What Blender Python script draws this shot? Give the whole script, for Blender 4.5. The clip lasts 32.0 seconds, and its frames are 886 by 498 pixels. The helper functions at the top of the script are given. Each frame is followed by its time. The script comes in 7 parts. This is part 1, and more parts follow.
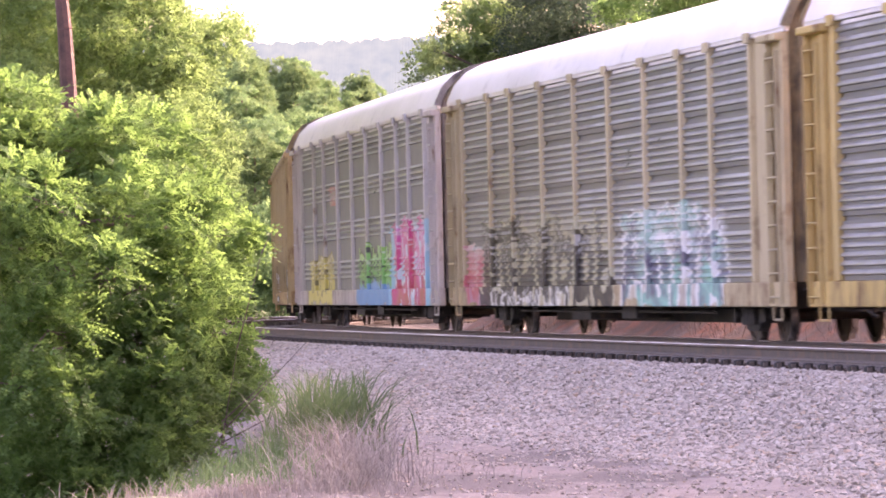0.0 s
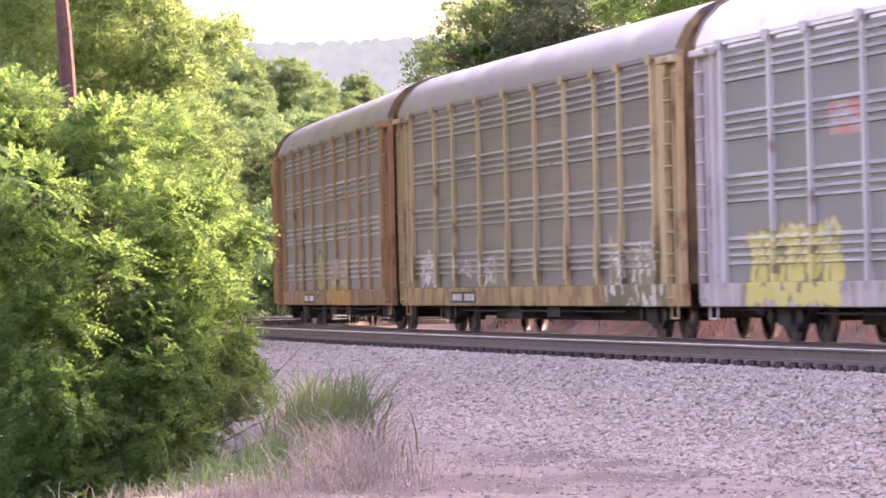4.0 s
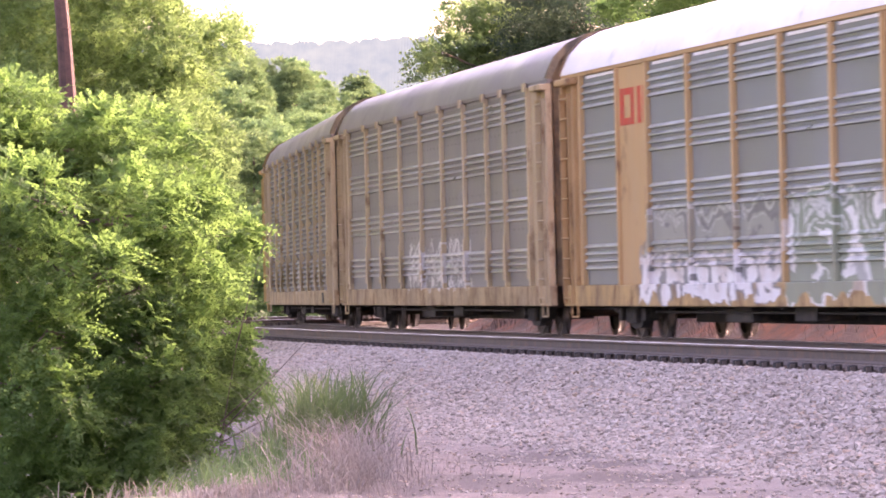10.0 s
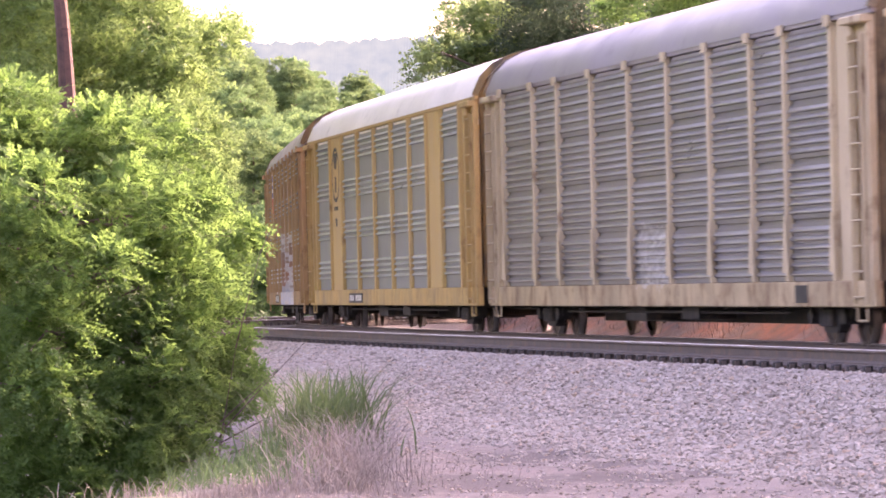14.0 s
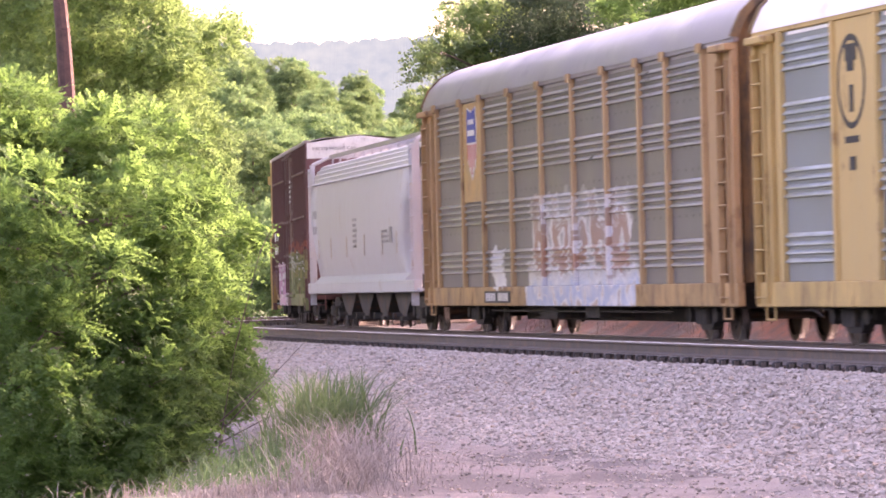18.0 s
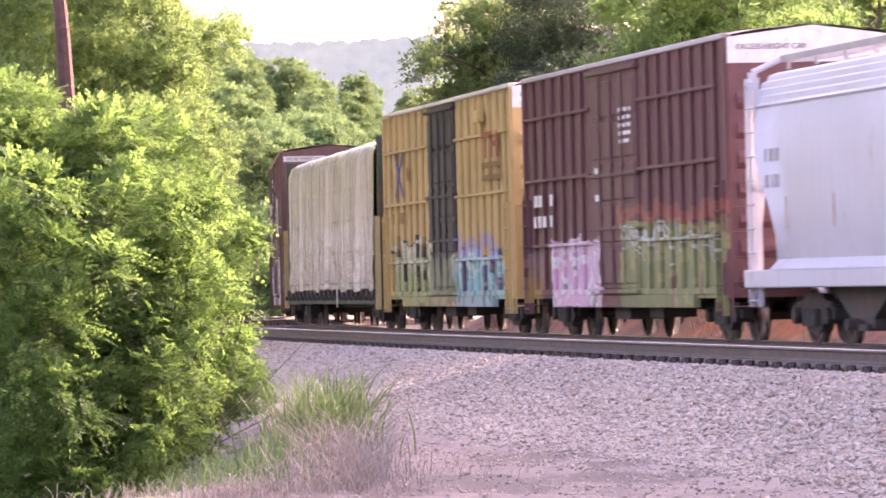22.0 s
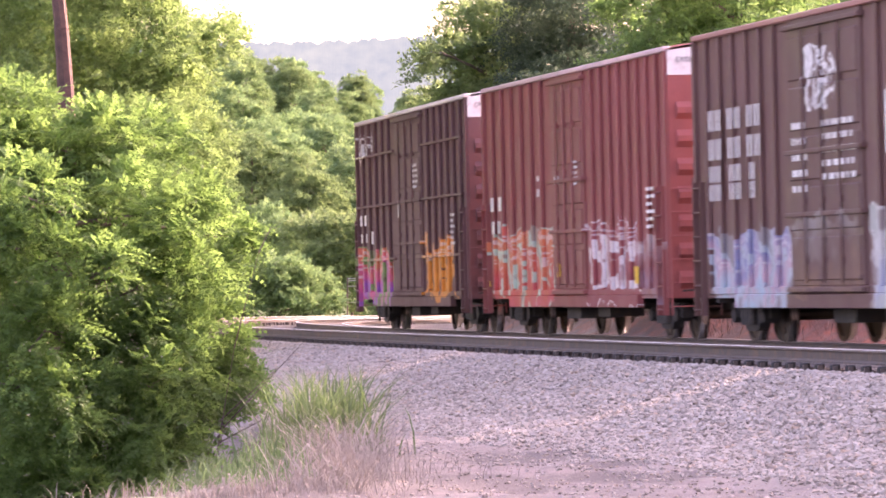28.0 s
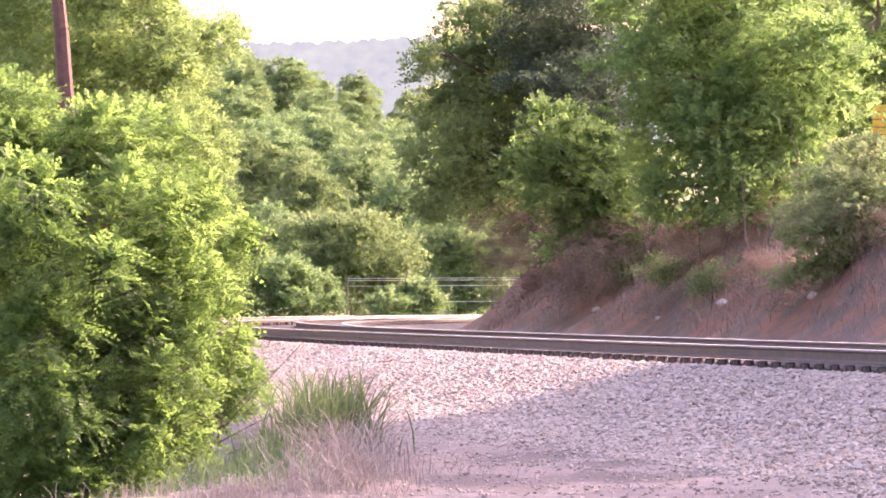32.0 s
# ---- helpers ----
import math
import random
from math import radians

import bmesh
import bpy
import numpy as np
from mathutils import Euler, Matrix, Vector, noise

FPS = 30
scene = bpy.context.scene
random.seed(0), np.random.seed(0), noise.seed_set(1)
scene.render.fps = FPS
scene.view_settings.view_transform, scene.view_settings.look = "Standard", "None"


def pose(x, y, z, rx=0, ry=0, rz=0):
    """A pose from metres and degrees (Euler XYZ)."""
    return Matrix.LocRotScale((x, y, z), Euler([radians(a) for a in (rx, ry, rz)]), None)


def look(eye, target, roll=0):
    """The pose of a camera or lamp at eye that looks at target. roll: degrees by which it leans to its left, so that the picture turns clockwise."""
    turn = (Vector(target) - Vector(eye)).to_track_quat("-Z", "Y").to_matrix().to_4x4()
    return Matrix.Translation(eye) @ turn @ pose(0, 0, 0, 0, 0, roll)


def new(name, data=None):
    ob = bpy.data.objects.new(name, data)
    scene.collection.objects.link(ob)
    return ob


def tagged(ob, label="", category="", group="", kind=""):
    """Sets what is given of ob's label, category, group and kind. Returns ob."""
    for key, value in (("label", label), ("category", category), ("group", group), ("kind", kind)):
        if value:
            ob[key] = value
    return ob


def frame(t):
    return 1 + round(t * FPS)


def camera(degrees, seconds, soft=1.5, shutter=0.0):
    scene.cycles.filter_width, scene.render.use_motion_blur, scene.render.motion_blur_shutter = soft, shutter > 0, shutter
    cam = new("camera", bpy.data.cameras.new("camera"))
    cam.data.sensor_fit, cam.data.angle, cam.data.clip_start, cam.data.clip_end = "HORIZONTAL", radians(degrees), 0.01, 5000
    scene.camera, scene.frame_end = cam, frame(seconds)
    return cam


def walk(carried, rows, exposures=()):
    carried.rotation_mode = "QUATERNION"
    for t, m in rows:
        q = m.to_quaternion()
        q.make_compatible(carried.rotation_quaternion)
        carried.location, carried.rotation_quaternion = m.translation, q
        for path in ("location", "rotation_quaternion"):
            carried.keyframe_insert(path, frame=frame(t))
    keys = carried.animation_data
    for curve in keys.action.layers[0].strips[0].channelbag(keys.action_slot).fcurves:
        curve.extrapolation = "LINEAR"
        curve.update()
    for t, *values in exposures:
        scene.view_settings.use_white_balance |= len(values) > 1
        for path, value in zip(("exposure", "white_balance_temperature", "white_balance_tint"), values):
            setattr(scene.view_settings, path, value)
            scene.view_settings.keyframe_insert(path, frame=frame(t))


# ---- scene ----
# Camera on a tripod beside a double-track curve, long lens, a very slow pan.
EYE_Z = 1.632
RAIL_Z = 1.0          # height of the running rails over the trackside ground
cam = camera(11.026, 32.0, soft=1.7, shutter=0.5)
TILT = 90.668
walk(cam, [(0.0, pose(0, 0, EYE_Z, TILT, 0, 0)), (32.0, pose(0, 0, EYE_Z, TILT, 0, -0.0423))],
     exposures=[(0.0, 2.84, 7700, 55), (32.0, 2.84, 7700, 55)])

# ---- light ----
SUN_EL, SUN_AZ = 25.0, 58.0   # degrees; azimuth from +Y towards +X
sun_data = bpy.data.lights.new("sun", "SUN")
sun_data.energy, sun_data.angle, sun_data.color = 2.5, radians(3.5), (1.0, 0.93, 0.82)
sun = new("sun", sun_data)
sun_dir = Vector((math.sin(radians(SUN_AZ)) * math.cos(radians(SUN_EL)),
                  math.cos(radians(SUN_AZ)) * math.cos(radians(SUN_EL)), math.sin(radians(SUN_EL))))
sun.matrix_world = look(sun_dir * 50, (0, 0, 0))
world = bpy.data.worlds.new("sky")
scene.world = world
world.use_nodes = True
wn = world.node_tree
sky = wn.nodes.new("ShaderNodeTexSky")
sky.sky_type = "NISHITA"
sky.sun_disc = False
sky.sun_elevation, sky.sun_rotation = radians(SUN_EL), radians(SUN_AZ)
sky.dust_density, sky.air_density = 4.0, 1.0
wn.nodes["Background"].inputs["Strength"].default_value = 0.15
wn.links.new(sky.outputs["Color"], wn.nodes["Background"].inputs["Color"])

# ---- the line of the track ----
# Curvature (1/m) along the centre line of the far track, s growing towards the camera.
KNOTS = [-100, -90, -40, -15, 10, 40, 70, 100]
BENDS = [0, 6.9e-3, 6.98e-3, 6.57e-3, 4.24e-3, 2.16e-3, 0.83e-3, -0.08e-3]
STEP = 0.5
S_GRID = np.arange(-360, 560, STEP)
bend = np.interp(S_GRID, KNOTS, BENDS)
bend[S_GRID > 110] = 0
head_raw = np.cumsum(bend) * STEP
mid = int(np.argmin(abs(S_GRID)))
HEAD = head_raw - head_raw[mid]
LINE_X = np.cumsum(np.sin(HEAD)) * STEP
LINE_Y = np.cumsum(-np.cos(HEAD)) * STEP
LINE_X += -3.945 - LINE_X[mid]
LINE_Y += 152.999 - LINE_Y[mid]
TRACK_GAP = 4.2       # between the two centre lines; the near track lies outside


def on_line(s, off=0.0, up=0.0):
    """A point beside the far track: s along it, off metres to its outer side, up over the rail tops."""
    a = float(np.interp(s, S_GRID, HEAD))
    return Vector((float(np.interp(s, S_GRID, LINE_X)) - math.cos(a) * off,
                   float(np.interp(s, S_GRID, LINE_Y)) - math.sin(a) * off, RAIL_Z + up))


def run(t):
    """How far the train has gone at t seconds."""
    return 12.8137 * t - 0.0092 * t * t

# ---- materials ----
def nodes_of(name):
    m = bpy.data.materials.new(name)
    m.use_nodes = True
    return m, m.node_tree, m.node_tree.nodes["Principled BSDF"]


def node(tree, kind, links=(), operation="", feature=""):
    """A node with its links: (input, socket or value)."""
    n = tree.nodes.new(kind)
    if operation:
        n.operation = operation
    if feature:
        n.feature = feature
    for name, source in links:
        if hasattr(source, "is_output"):
            tree.links.new(source, n.inputs[name])
        else:
            n.inputs[name].default_value = source
    return n


def calc(tree, op, a, b=0.0, c=0.0):
    return node(tree, "ShaderNodeMath", ((0, a), (1, b), (2, c)), operation=op).outputs[0]


def blend(tree, f, a, b, how="MIX"):
    a = (*a, 1) if isinstance(a, tuple) else a
    b = (*b, 1) if isinstance(b, tuple) else b
    n = tree.nodes.new("ShaderNodeMix")
    n.data_type, n.blend_type = "RGBA", how
    for slot, v in ((0, f), (6, a), (7, b)):
        if hasattr(v, "is_output"):
            tree.links.new(v, n.inputs[slot])
        else:
            n.inputs[slot].default_value = v
    return n.outputs[2]


def spread(tree, v, a, b, c=0.0, d=1.0):
    return node(tree, "ShaderNodeMapRange", (("Value", v), ("From Min", a), ("From Max", b), ("To Min", c), ("To Max", d))).outputs[0]


def grain(tree, vec, scale, detail=4, rough=0.6):
    return node(tree, "ShaderNodeTexNoise", (("Vector", vec), ("Scale", scale), ("Detail", detail), ("Roughness", rough))).outputs["Fac"]


def stretched(tree, vec, sx, sy, sz):
    return node(tree, "ShaderNodeMapping", (("Vector", vec), ("Scale", (sx, sy, sz)))).outputs[0]


def surface(name, color, rough=0.6, metal=0.0, vary=0.25, scale=2.0, bump=0.15, fine=40.0, stain=None, amount=0.5,
            streaks=0.0, holes=False, pieces=(), by_object=0.0, low_stain=None):
    """A painted, metal or earthy surface: large patches, fine grain, stains, rain streaks and sprayed pieces."""
    m, tr, bsdf = nodes_of(name)
    co = node(tr, "ShaderNodeTexCoord").outputs["Object"]
    patch, fine_n = grain(tr, co, scale, 5), grain(tr, co, fine, 3)
    k = calc(tr, "ADD", spread(tr, patch, 0.3, 0.7, 1 - vary, 1 + vary), spread(tr, fine_n, 0.3, 0.7, -vary * 0.4, vary * 0.4))
    if by_object:
        rnd = node(tr, "ShaderNodeObjectInfo").outputs["Random"]
        k = calc(tr, "MULTIPLY", k, spread(tr, rnd, 0, 1, 1 - by_object, 1 + by_object))
    col = node(tr, "ShaderNodeVectorMath", ((0, color), ("Scale", k)), operation="SCALE").outputs[0]
    if streaks:
        line = grain(tr, stretched(tr, co, 9, 9, 0.35), 1.0, 4)
        col = blend(tr, spread(tr, line, 0.5, 0.75, 0, streaks), col, stain or (0.05, 0.04, 0.035))
    if stain:
        spots = grain(tr, stretched(tr, co, 1, 1, 0.6), scale * 1.7 + 0.4, 6, 0.7)
        col = blend(tr, spread(tr, spots, 0.62 - amount * 0.25, 0.74 - amount * 0.2, 0, 0.9), col, stain)
    xyz = node(tr, "ShaderNodeSeparateXYZ", (("Vector", co),)).outputs
    if holes:
        dot = node(tr, "ShaderNodeVectorMath", ((0, stretched(tr, co, 2.1, 0, 2.6)),), operation="FRACTION").outputs[0]
        far = node(tr, "ShaderNodeVectorMath", ((0, dot), (1, (0.5, 0, 0.5))), operation="DISTANCE").outputs["Value"]
        col = blend(tr, calc(tr, "MULTIPLY", calc(tr, "LESS_THAN", far, 0.085), 0.75), col, (0.02, 0.02, 0.02))
    outer = calc(tr, "LESS_THAN", xyz[1], 0.0)
    bare = None
    for j, pc in enumerate(pieces):
        x0, x1, z0, z1 = pc["box"]
        wob = pc.get("wobble", 0.36)
        seed = 3.7 * j + x0
        shift = node(tr, "ShaderNodeTexNoise", (("Vector", node(tr, "ShaderNodeVectorMath", ((0, stretched(tr, co, 1.3, 0, 1.6)), (1, (seed, seed, 0))), operation="ADD").outputs[0]),
                                                 ("Scale", 1.0), ("Detail", 3))).outputs["Color"]
        sh = node(tr, "ShaderNodeSeparateXYZ", (("Vector", shift),)).outputs
        xw = calc(tr, "MULTIPLY_ADD", calc(tr, "SUBTRACT", sh[0], 0.5), wob * 3.2, xyz[0])
        zw = calc(tr, "MULTIPLY_ADD", calc(tr, "SUBTRACT", sh[1], 0.5), wob * 2.6, xyz[2])
        u = calc(tr, "DIVIDE", calc(tr, "ABSOLUTE", calc(tr, "SUBTRACT", xw, (x0 + x1) / 2)), (x1 - x0) / 2)
        v = calc(tr, "DIVIDE", calc(tr, "ABSOLUTE", calc(tr, "SUBTRACT", zw, (z0 + z1) / 2)), (z1 - z0) / 2)
        rim = calc(tr, "SUBTRACT", 1.0, calc(tr, "MAXIMUM", u, v))
        if pc.get("oval"):
            rim = calc(tr, "SUBTRACT", 1.0, calc(tr, "SQRT", calc(tr, "ADD", calc(tr, "MULTIPLY", u, u), calc(tr, "MULTIPLY", v, v))))
        inside = calc(tr, "MULTIPLY", calc(tr, "GREATER_THAN", rim, 0.0), outer)
        size = pc.get("size", 0.9)
        flat = node(tr, "ShaderNodeCombineXYZ", (("X", calc(tr, "MULTIPLY", xw, 1.15 / size)), ("Y", calc(tr, "MULTIPLY", zw, 0.62 / size)), ("Z", seed))).outputs[0]
        cell_n = node(tr, "ShaderNodeTexVoronoi", (("Vector", flat), ("Scale", 1.0)))
        pick = node(tr, "ShaderNodeSeparateXYZ", (("Vector", cell_n.outputs["Color"]),)).outputs[0]
        rise = spread(tr, zw, z0, z1, 0.0, 0.62)
        mixed = calc(tr, "ADD", calc(tr, "ADD", rise, calc(tr, "MULTIPLY", pick, 0.22)), spread(tr, sh[2], 0.3, 0.7, -0.12, 0.28))
        ramp = node(tr, "ShaderNodeValToRGB", (("Fac", mixed),))
        cols = pc["cols"]
        while len(ramp.color_ramp.elements) < len(cols):
            ramp.color_ramp.elements.new(0.5)
        for n, c in enumerate(cols):
            ramp.color_ramp.elements[n].position = n / max(1, len(cols) - 1)
            ramp.color_ramp.elements[n].color = (*c, 1)
        if len(cols) == 1:
            ramp.color_ramp.elements[1].color = (*cols[0], 1)
        paint = ramp.outputs[0]
        shown = None
        if pc.get("oval"):
            slit = calc(tr, "LESS_THAN", calc(tr, "ABSOLUTE", calc(tr, "SUBTRACT", u, 0.3)), 0.07)
            paint = blend(tr, calc(tr, "MAXIMUM", calc(tr, "LESS_THAN", rim, 0.2), slit), paint, pc["line"])
        elif pc.get("line"):
            # fat letters: a stem, a bowl, a leg and cross strokes, in a new mix for every letter
            number = max(1, round((x1 - x0) / (1.55 * size)))
            place = calc(tr, "DIVIDE", calc(tr, "SUBTRACT", xw, x0), (x1 - x0) / number)
            chance = node(tr, "ShaderNodeTexWhiteNoise", (("Vector", node(tr, "ShaderNodeCombineXYZ", (("X", calc(tr, "FLOOR", place)), ("Y", seed))).outputs[0]),)).outputs["Color"]
            h = node(tr, "ShaderNodeSeparateXYZ", (("Vector", chance),)).outputs
            lv = spread(tr, zw, z0, z1)
            lv.node.clamp = False
            lu = calc(tr, "SUBTRACT", calc(tr, "FRACT", place), 0.5)
            lu = calc(tr, "MULTIPLY_ADD", calc(tr, "SUBTRACT", lv, 0.5), calc(tr, "MULTIPLY", calc(tr, "SUBTRACT", h[0], 0.35), 0.5), lu)
            stem = calc(tr, "SUBTRACT", calc(tr, "ABSOLUTE", calc(tr, "ADD", lu, 0.27)), 0.12)
            bx = calc(tr, "DIVIDE", calc(tr, "SUBTRACT", lu, 0.06), 0.28)
            bz = calc(tr, "DIVIDE", calc(tr, "SUBTRACT", lv, calc(tr, "MULTIPLY_ADD", h[1], 0.4, 0.3)), 0.24)
            bowl = calc(tr, "SQRT", calc(tr, "ADD", calc(tr, "MULTIPLY", bx, bx), calc(tr, "MULTIPLY", bz, bz)))
            bowl = calc(tr, "SUBTRACT", calc(tr, "MULTIPLY", calc(tr, "ABSOLUTE", calc(tr, "SUBTRACT", bowl, 1.0)), 0.25), 0.11)
            leg = calc(tr, "ABSOLUTE", calc(tr, "SUBTRACT", lu, calc(tr, "MULTIPLY_ADD", lv, calc(tr, "MULTIPLY", h[2], -0.7), 0.34)))
            leg = calc(tr, "MAXIMUM", calc(tr, "SUBTRACT", leg, 0.10), calc(tr, "SUBTRACT", lv, 0.62))
            bar = calc(tr, "SUBTRACT", calc(tr, "ABSOLUTE", calc(tr, "SUBTRACT", calc(tr, "ABSOLUTE", calc(tr, "SUBTRACT", lv, 0.5)), 0.38)), 0.09)
            bar = calc(tr, "ADD", bar, calc(tr, "MULTIPLY", calc(tr, "LESS_THAN", h[2], 0.5), 0.3))
            body = calc(tr, "MINIMUM", calc(tr, "MINIMUM", stem, bowl), calc(tr, "MINIMUM", leg, bar))
            thick = pc.get("thick", 0.06)
            paint = blend(tr, calc(tr, "GREATER_THAN", body, 0.0), paint, pc["line"])
            shine = calc(tr, "MULTIPLY", calc(tr, "LESS_THAN", calc(tr, "ABSOLUTE", calc(tr, "ADD", body, 0.075)), 0.012), calc(tr, "GREATER_THAN", lv, 0.55))
            paint = blend(tr, calc(tr, "MULTIPLY", shine, 0.6), paint, W)
            shown = spread(tr, body, thick, thick + 0.03, 1.0, pc.get("back", 0.35))
        wear_glint = spread(tr, grain(tr, co, 5.0, 4), 0.2, 0.6, pc.get("wear", 0.78), 1.0)
        op = calc(tr, "MULTIPLY", calc(tr, "MULTIPLY", inside, wear_glint), pc.get("op", 0.95))
        if shown is not None:
            op = calc(tr, "MULTIPLY", op, shown)
        if pc.get("thin"):
            thin = node(tr, "ShaderNodeTexVoronoi", (("Vector", flat), ("Scale", 1.6)), feature="DISTANCE_TO_EDGE").outputs["Distance"]
            op = calc(tr, "MULTIPLY", op, calc(tr, "LESS_THAN", thin, 0.1))
        col = blend(tr, op, col, paint)
        clean = calc(tr, "SUBTRACT", 1.0, op)
        bare = clean if bare is None else calc(tr, "MULTIPLY", bare, clean)
    tr.links.new(col, bsdf.inputs["Base Color"])
    bsdf.inputs["Metallic"].default_value = metal
    if metal and bare is not None:
        tr.links.new(calc(tr, "MULTIPLY", bare, metal), bsdf.inputs["Metallic"])
    tr.links.new(spread(tr, patch, 0.3, 0.7, max(0.05, rough - 0.12), min(1, rough + 0.12)), bsdf.inputs["Roughness"])
    if bump:
        b = node(tr, "ShaderNodeBump", (("Height", calc(tr, "ADD", patch, calc(tr, "MULTIPLY", fine_n, 0.35))), ("Strength", bump), ("Distance", 0.02)))
        tr.links.new(b.outputs[0], bsdf.inputs["Normal"])
    return m


def leafage(name, dark, light, through_color, gloss=0.55, share=0.45, spread_v=0.18):
    """Leaves: colour differs from leaf to leaf and from plant to plant; light comes through them."""
    m, tr, bsdf = nodes_of(name)
    geo = node(tr, "ShaderNodeNewGeometry").outputs["Random Per Island"]
    ob = node(tr, "ShaderNodeObjectInfo").outputs["Random"]
    co = node(tr, "ShaderNodeTexCoord").outputs["Object"]
    big = grain(tr, co, 0.9, 3)
    f = calc(tr, "ADD", calc(tr, "MULTIPLY", geo, 0.55), calc(tr, "MULTIPLY", spread(tr, big, 0.3, 0.7), 0.45))
    col = blend(tr, f, dark, light)
    col = node(tr, "ShaderNodeHueSaturation", (("Hue", spread(tr, ob, 0, 1, 0.485, 0.512)), ("Value", spread(tr, ob, 0, 1, 1 - spread_v, 1 + spread_v)), ("Color", col))).outputs[0]
    tr.links.new(col, bsdf.inputs["Base Color"])
    bsdf.inputs["Roughness"].default_value = gloss
    bsdf.inputs["Specular IOR Level"].default_value = 0.15
    lit = node(tr, "ShaderNodeBsdfTranslucent", (("Color", (*through_color, 1)),))
    tint = blend(tr, 0.6, through_color, col)
    tr.links.new(tint, lit.inputs["Color"])
    mix = node(tr, "ShaderNodeMixShader", (("Fac", share), (1, bsdf.outputs[0]), (2, lit.outputs[0])))
    tr.links.new(mix.outputs[0], tr.nodes["Material Output"].inputs[0])
    return m


W, K = (0.75, 0.74, 0.74), (0.03, 0.03, 0.035)
RUST, GRIME = (0.16, 0.07, 0.03), (0.045, 0.04, 0.035)
STEEL_DARK = surface("underframe_black", (0.035, 0.032, 0.03), 0.75, 0, 0.35, 3, stain=(0.08, 0.055, 0.04), amount=0.4)
WHEEL = surface("wheel_steel", (0.07, 0.055, 0.045), 0.6, 0.4, 0.3, 4, stain=(0.1, 0.06, 0.035))
TREAD = surface("bright_steel", (0.55, 0.54, 0.53), 0.3, 1.0, 0.1, 5, 0.02)
RAIL_TOP = surface("polished_rail", (0.93, 0.92, 0.91), 0.42, 1.0, 0.06, 3, 0.02)
RAIL_SIDE = surface("rusty_rail", (0.12, 0.095, 0.08), 0.8, 0.1, 0.3, 2, stain=(0.2, 0.12, 0.08), amount=0.4)
TIE_WOOD = surface("creosoted_wood", (0.09, 0.075, 0.065), 0.9, 0, 0.35, 6, 0.4, stain=(0.2, 0.17, 0.15), amount=0.5, by_object=0.3)
BARK = surface("bark", (0.085, 0.045, 0.038), 0.95, 0, 0.4, 6, 0.6)
BARK_GREY = surface("grey_bark", (0.13, 0.105, 0.085), 0.95, 0, 0.4, 6, 0.6)
LEAF_BUSH = leafage("locust_leaves", (0.045, 0.105, 0.045), (0.12, 0.255, 0.085), (0.36, 0.62, 0.13), share=0.5)
LEAF_TREE = leafage("broad_leaves", (0.06, 0.135, 0.055), (0.145, 0.27, 0.095), (0.31, 0.52, 0.14), share=0.48)
LEAF_DARK = leafage("dark_leaves", (0.10, 0.19, 0.095), (0.25, 0.40, 0.17), (0.44, 0.62, 0.22), share=0.5)
NEEDLES = leafage("conifer_needles", (0.045, 0.085, 0.06), (0.105, 0.165, 0.105), (0.14, 0.23, 0.13), share=0.25)
LEAF_FAR = leafage("woodland_leaves", (0.055, 0.11, 0.058), (0.165, 0.275, 0.12), (0.34, 0.52, 0.18), gloss=0.9, spread_v=0.26, share=0.34)
LEAF_GOLD = leafage("blossoming_leaves", (0.055, 0.11, 0.05), (0.15, 0.215, 0.09), (0.26, 0.36, 0.13))
LEAF_PINE = leafage("pine_boughs", (0.06, 0.12, 0.055), (0.175, 0.28, 0.105), (0.38, 0.56, 0.16), share=0.45)
GRASS = leafage("fresh_grass", (0.045, 0.085, 0.04), (0.105, 0.18, 0.08), (0.18, 0.29, 0.11))
LEAF_PALE = leafage("pale_scrub_leaves", (0.10, 0.16, 0.075), (0.22, 0.30, 0.14), (0.32, 0.44, 0.18))
STRAW = leafage("dry_stalks", (0.13, 0.12, 0.108), (0.34, 0.315, 0.29), (0.36, 0.31, 0.27), gloss=0.7, share=0.2)
DRY_SCRUB = leafage("dry_scrub", (0.17, 0.13, 0.105), (0.36, 0.29, 0.24), (0.28, 0.21, 0.17), gloss=0.9, share=0.2)


# ---- mesh helpers ----
def part(name, bm, material, parent=None, label=""):
    """One mesh object, under a thing or a part."""
    me = bpy.data.meshes.new(name)
    bm.to_mesh(me)
    bm.free()
    return mesh_part(name, me, material, parent, label)


def mesh_part(name, me, material, parent=None, label=""):
    if material and not me.materials:
        me.materials.append(material)
    ob = new(name, me)
    ob.parent = parent
    return tagged(ob, label) if label else ob


def raw_mesh(name, verts, faces, smooth=False):
    me = bpy.data.meshes.new(name)
    me.from_pydata(verts if isinstance(verts, list) else verts.tolist(), [], faces if isinstance(faces, list) else faces.tolist())
    if smooth:
        me.polygons.foreach_set("use_smooth", [True] * len(me.polygons))
    me.update()
    return me


def thing(name, label, category, m=None, group="", kind=""):
    ob = new(name)
    if m is not None:
        ob.matrix_basis = m
    return tagged(ob, label, category, group, kind)


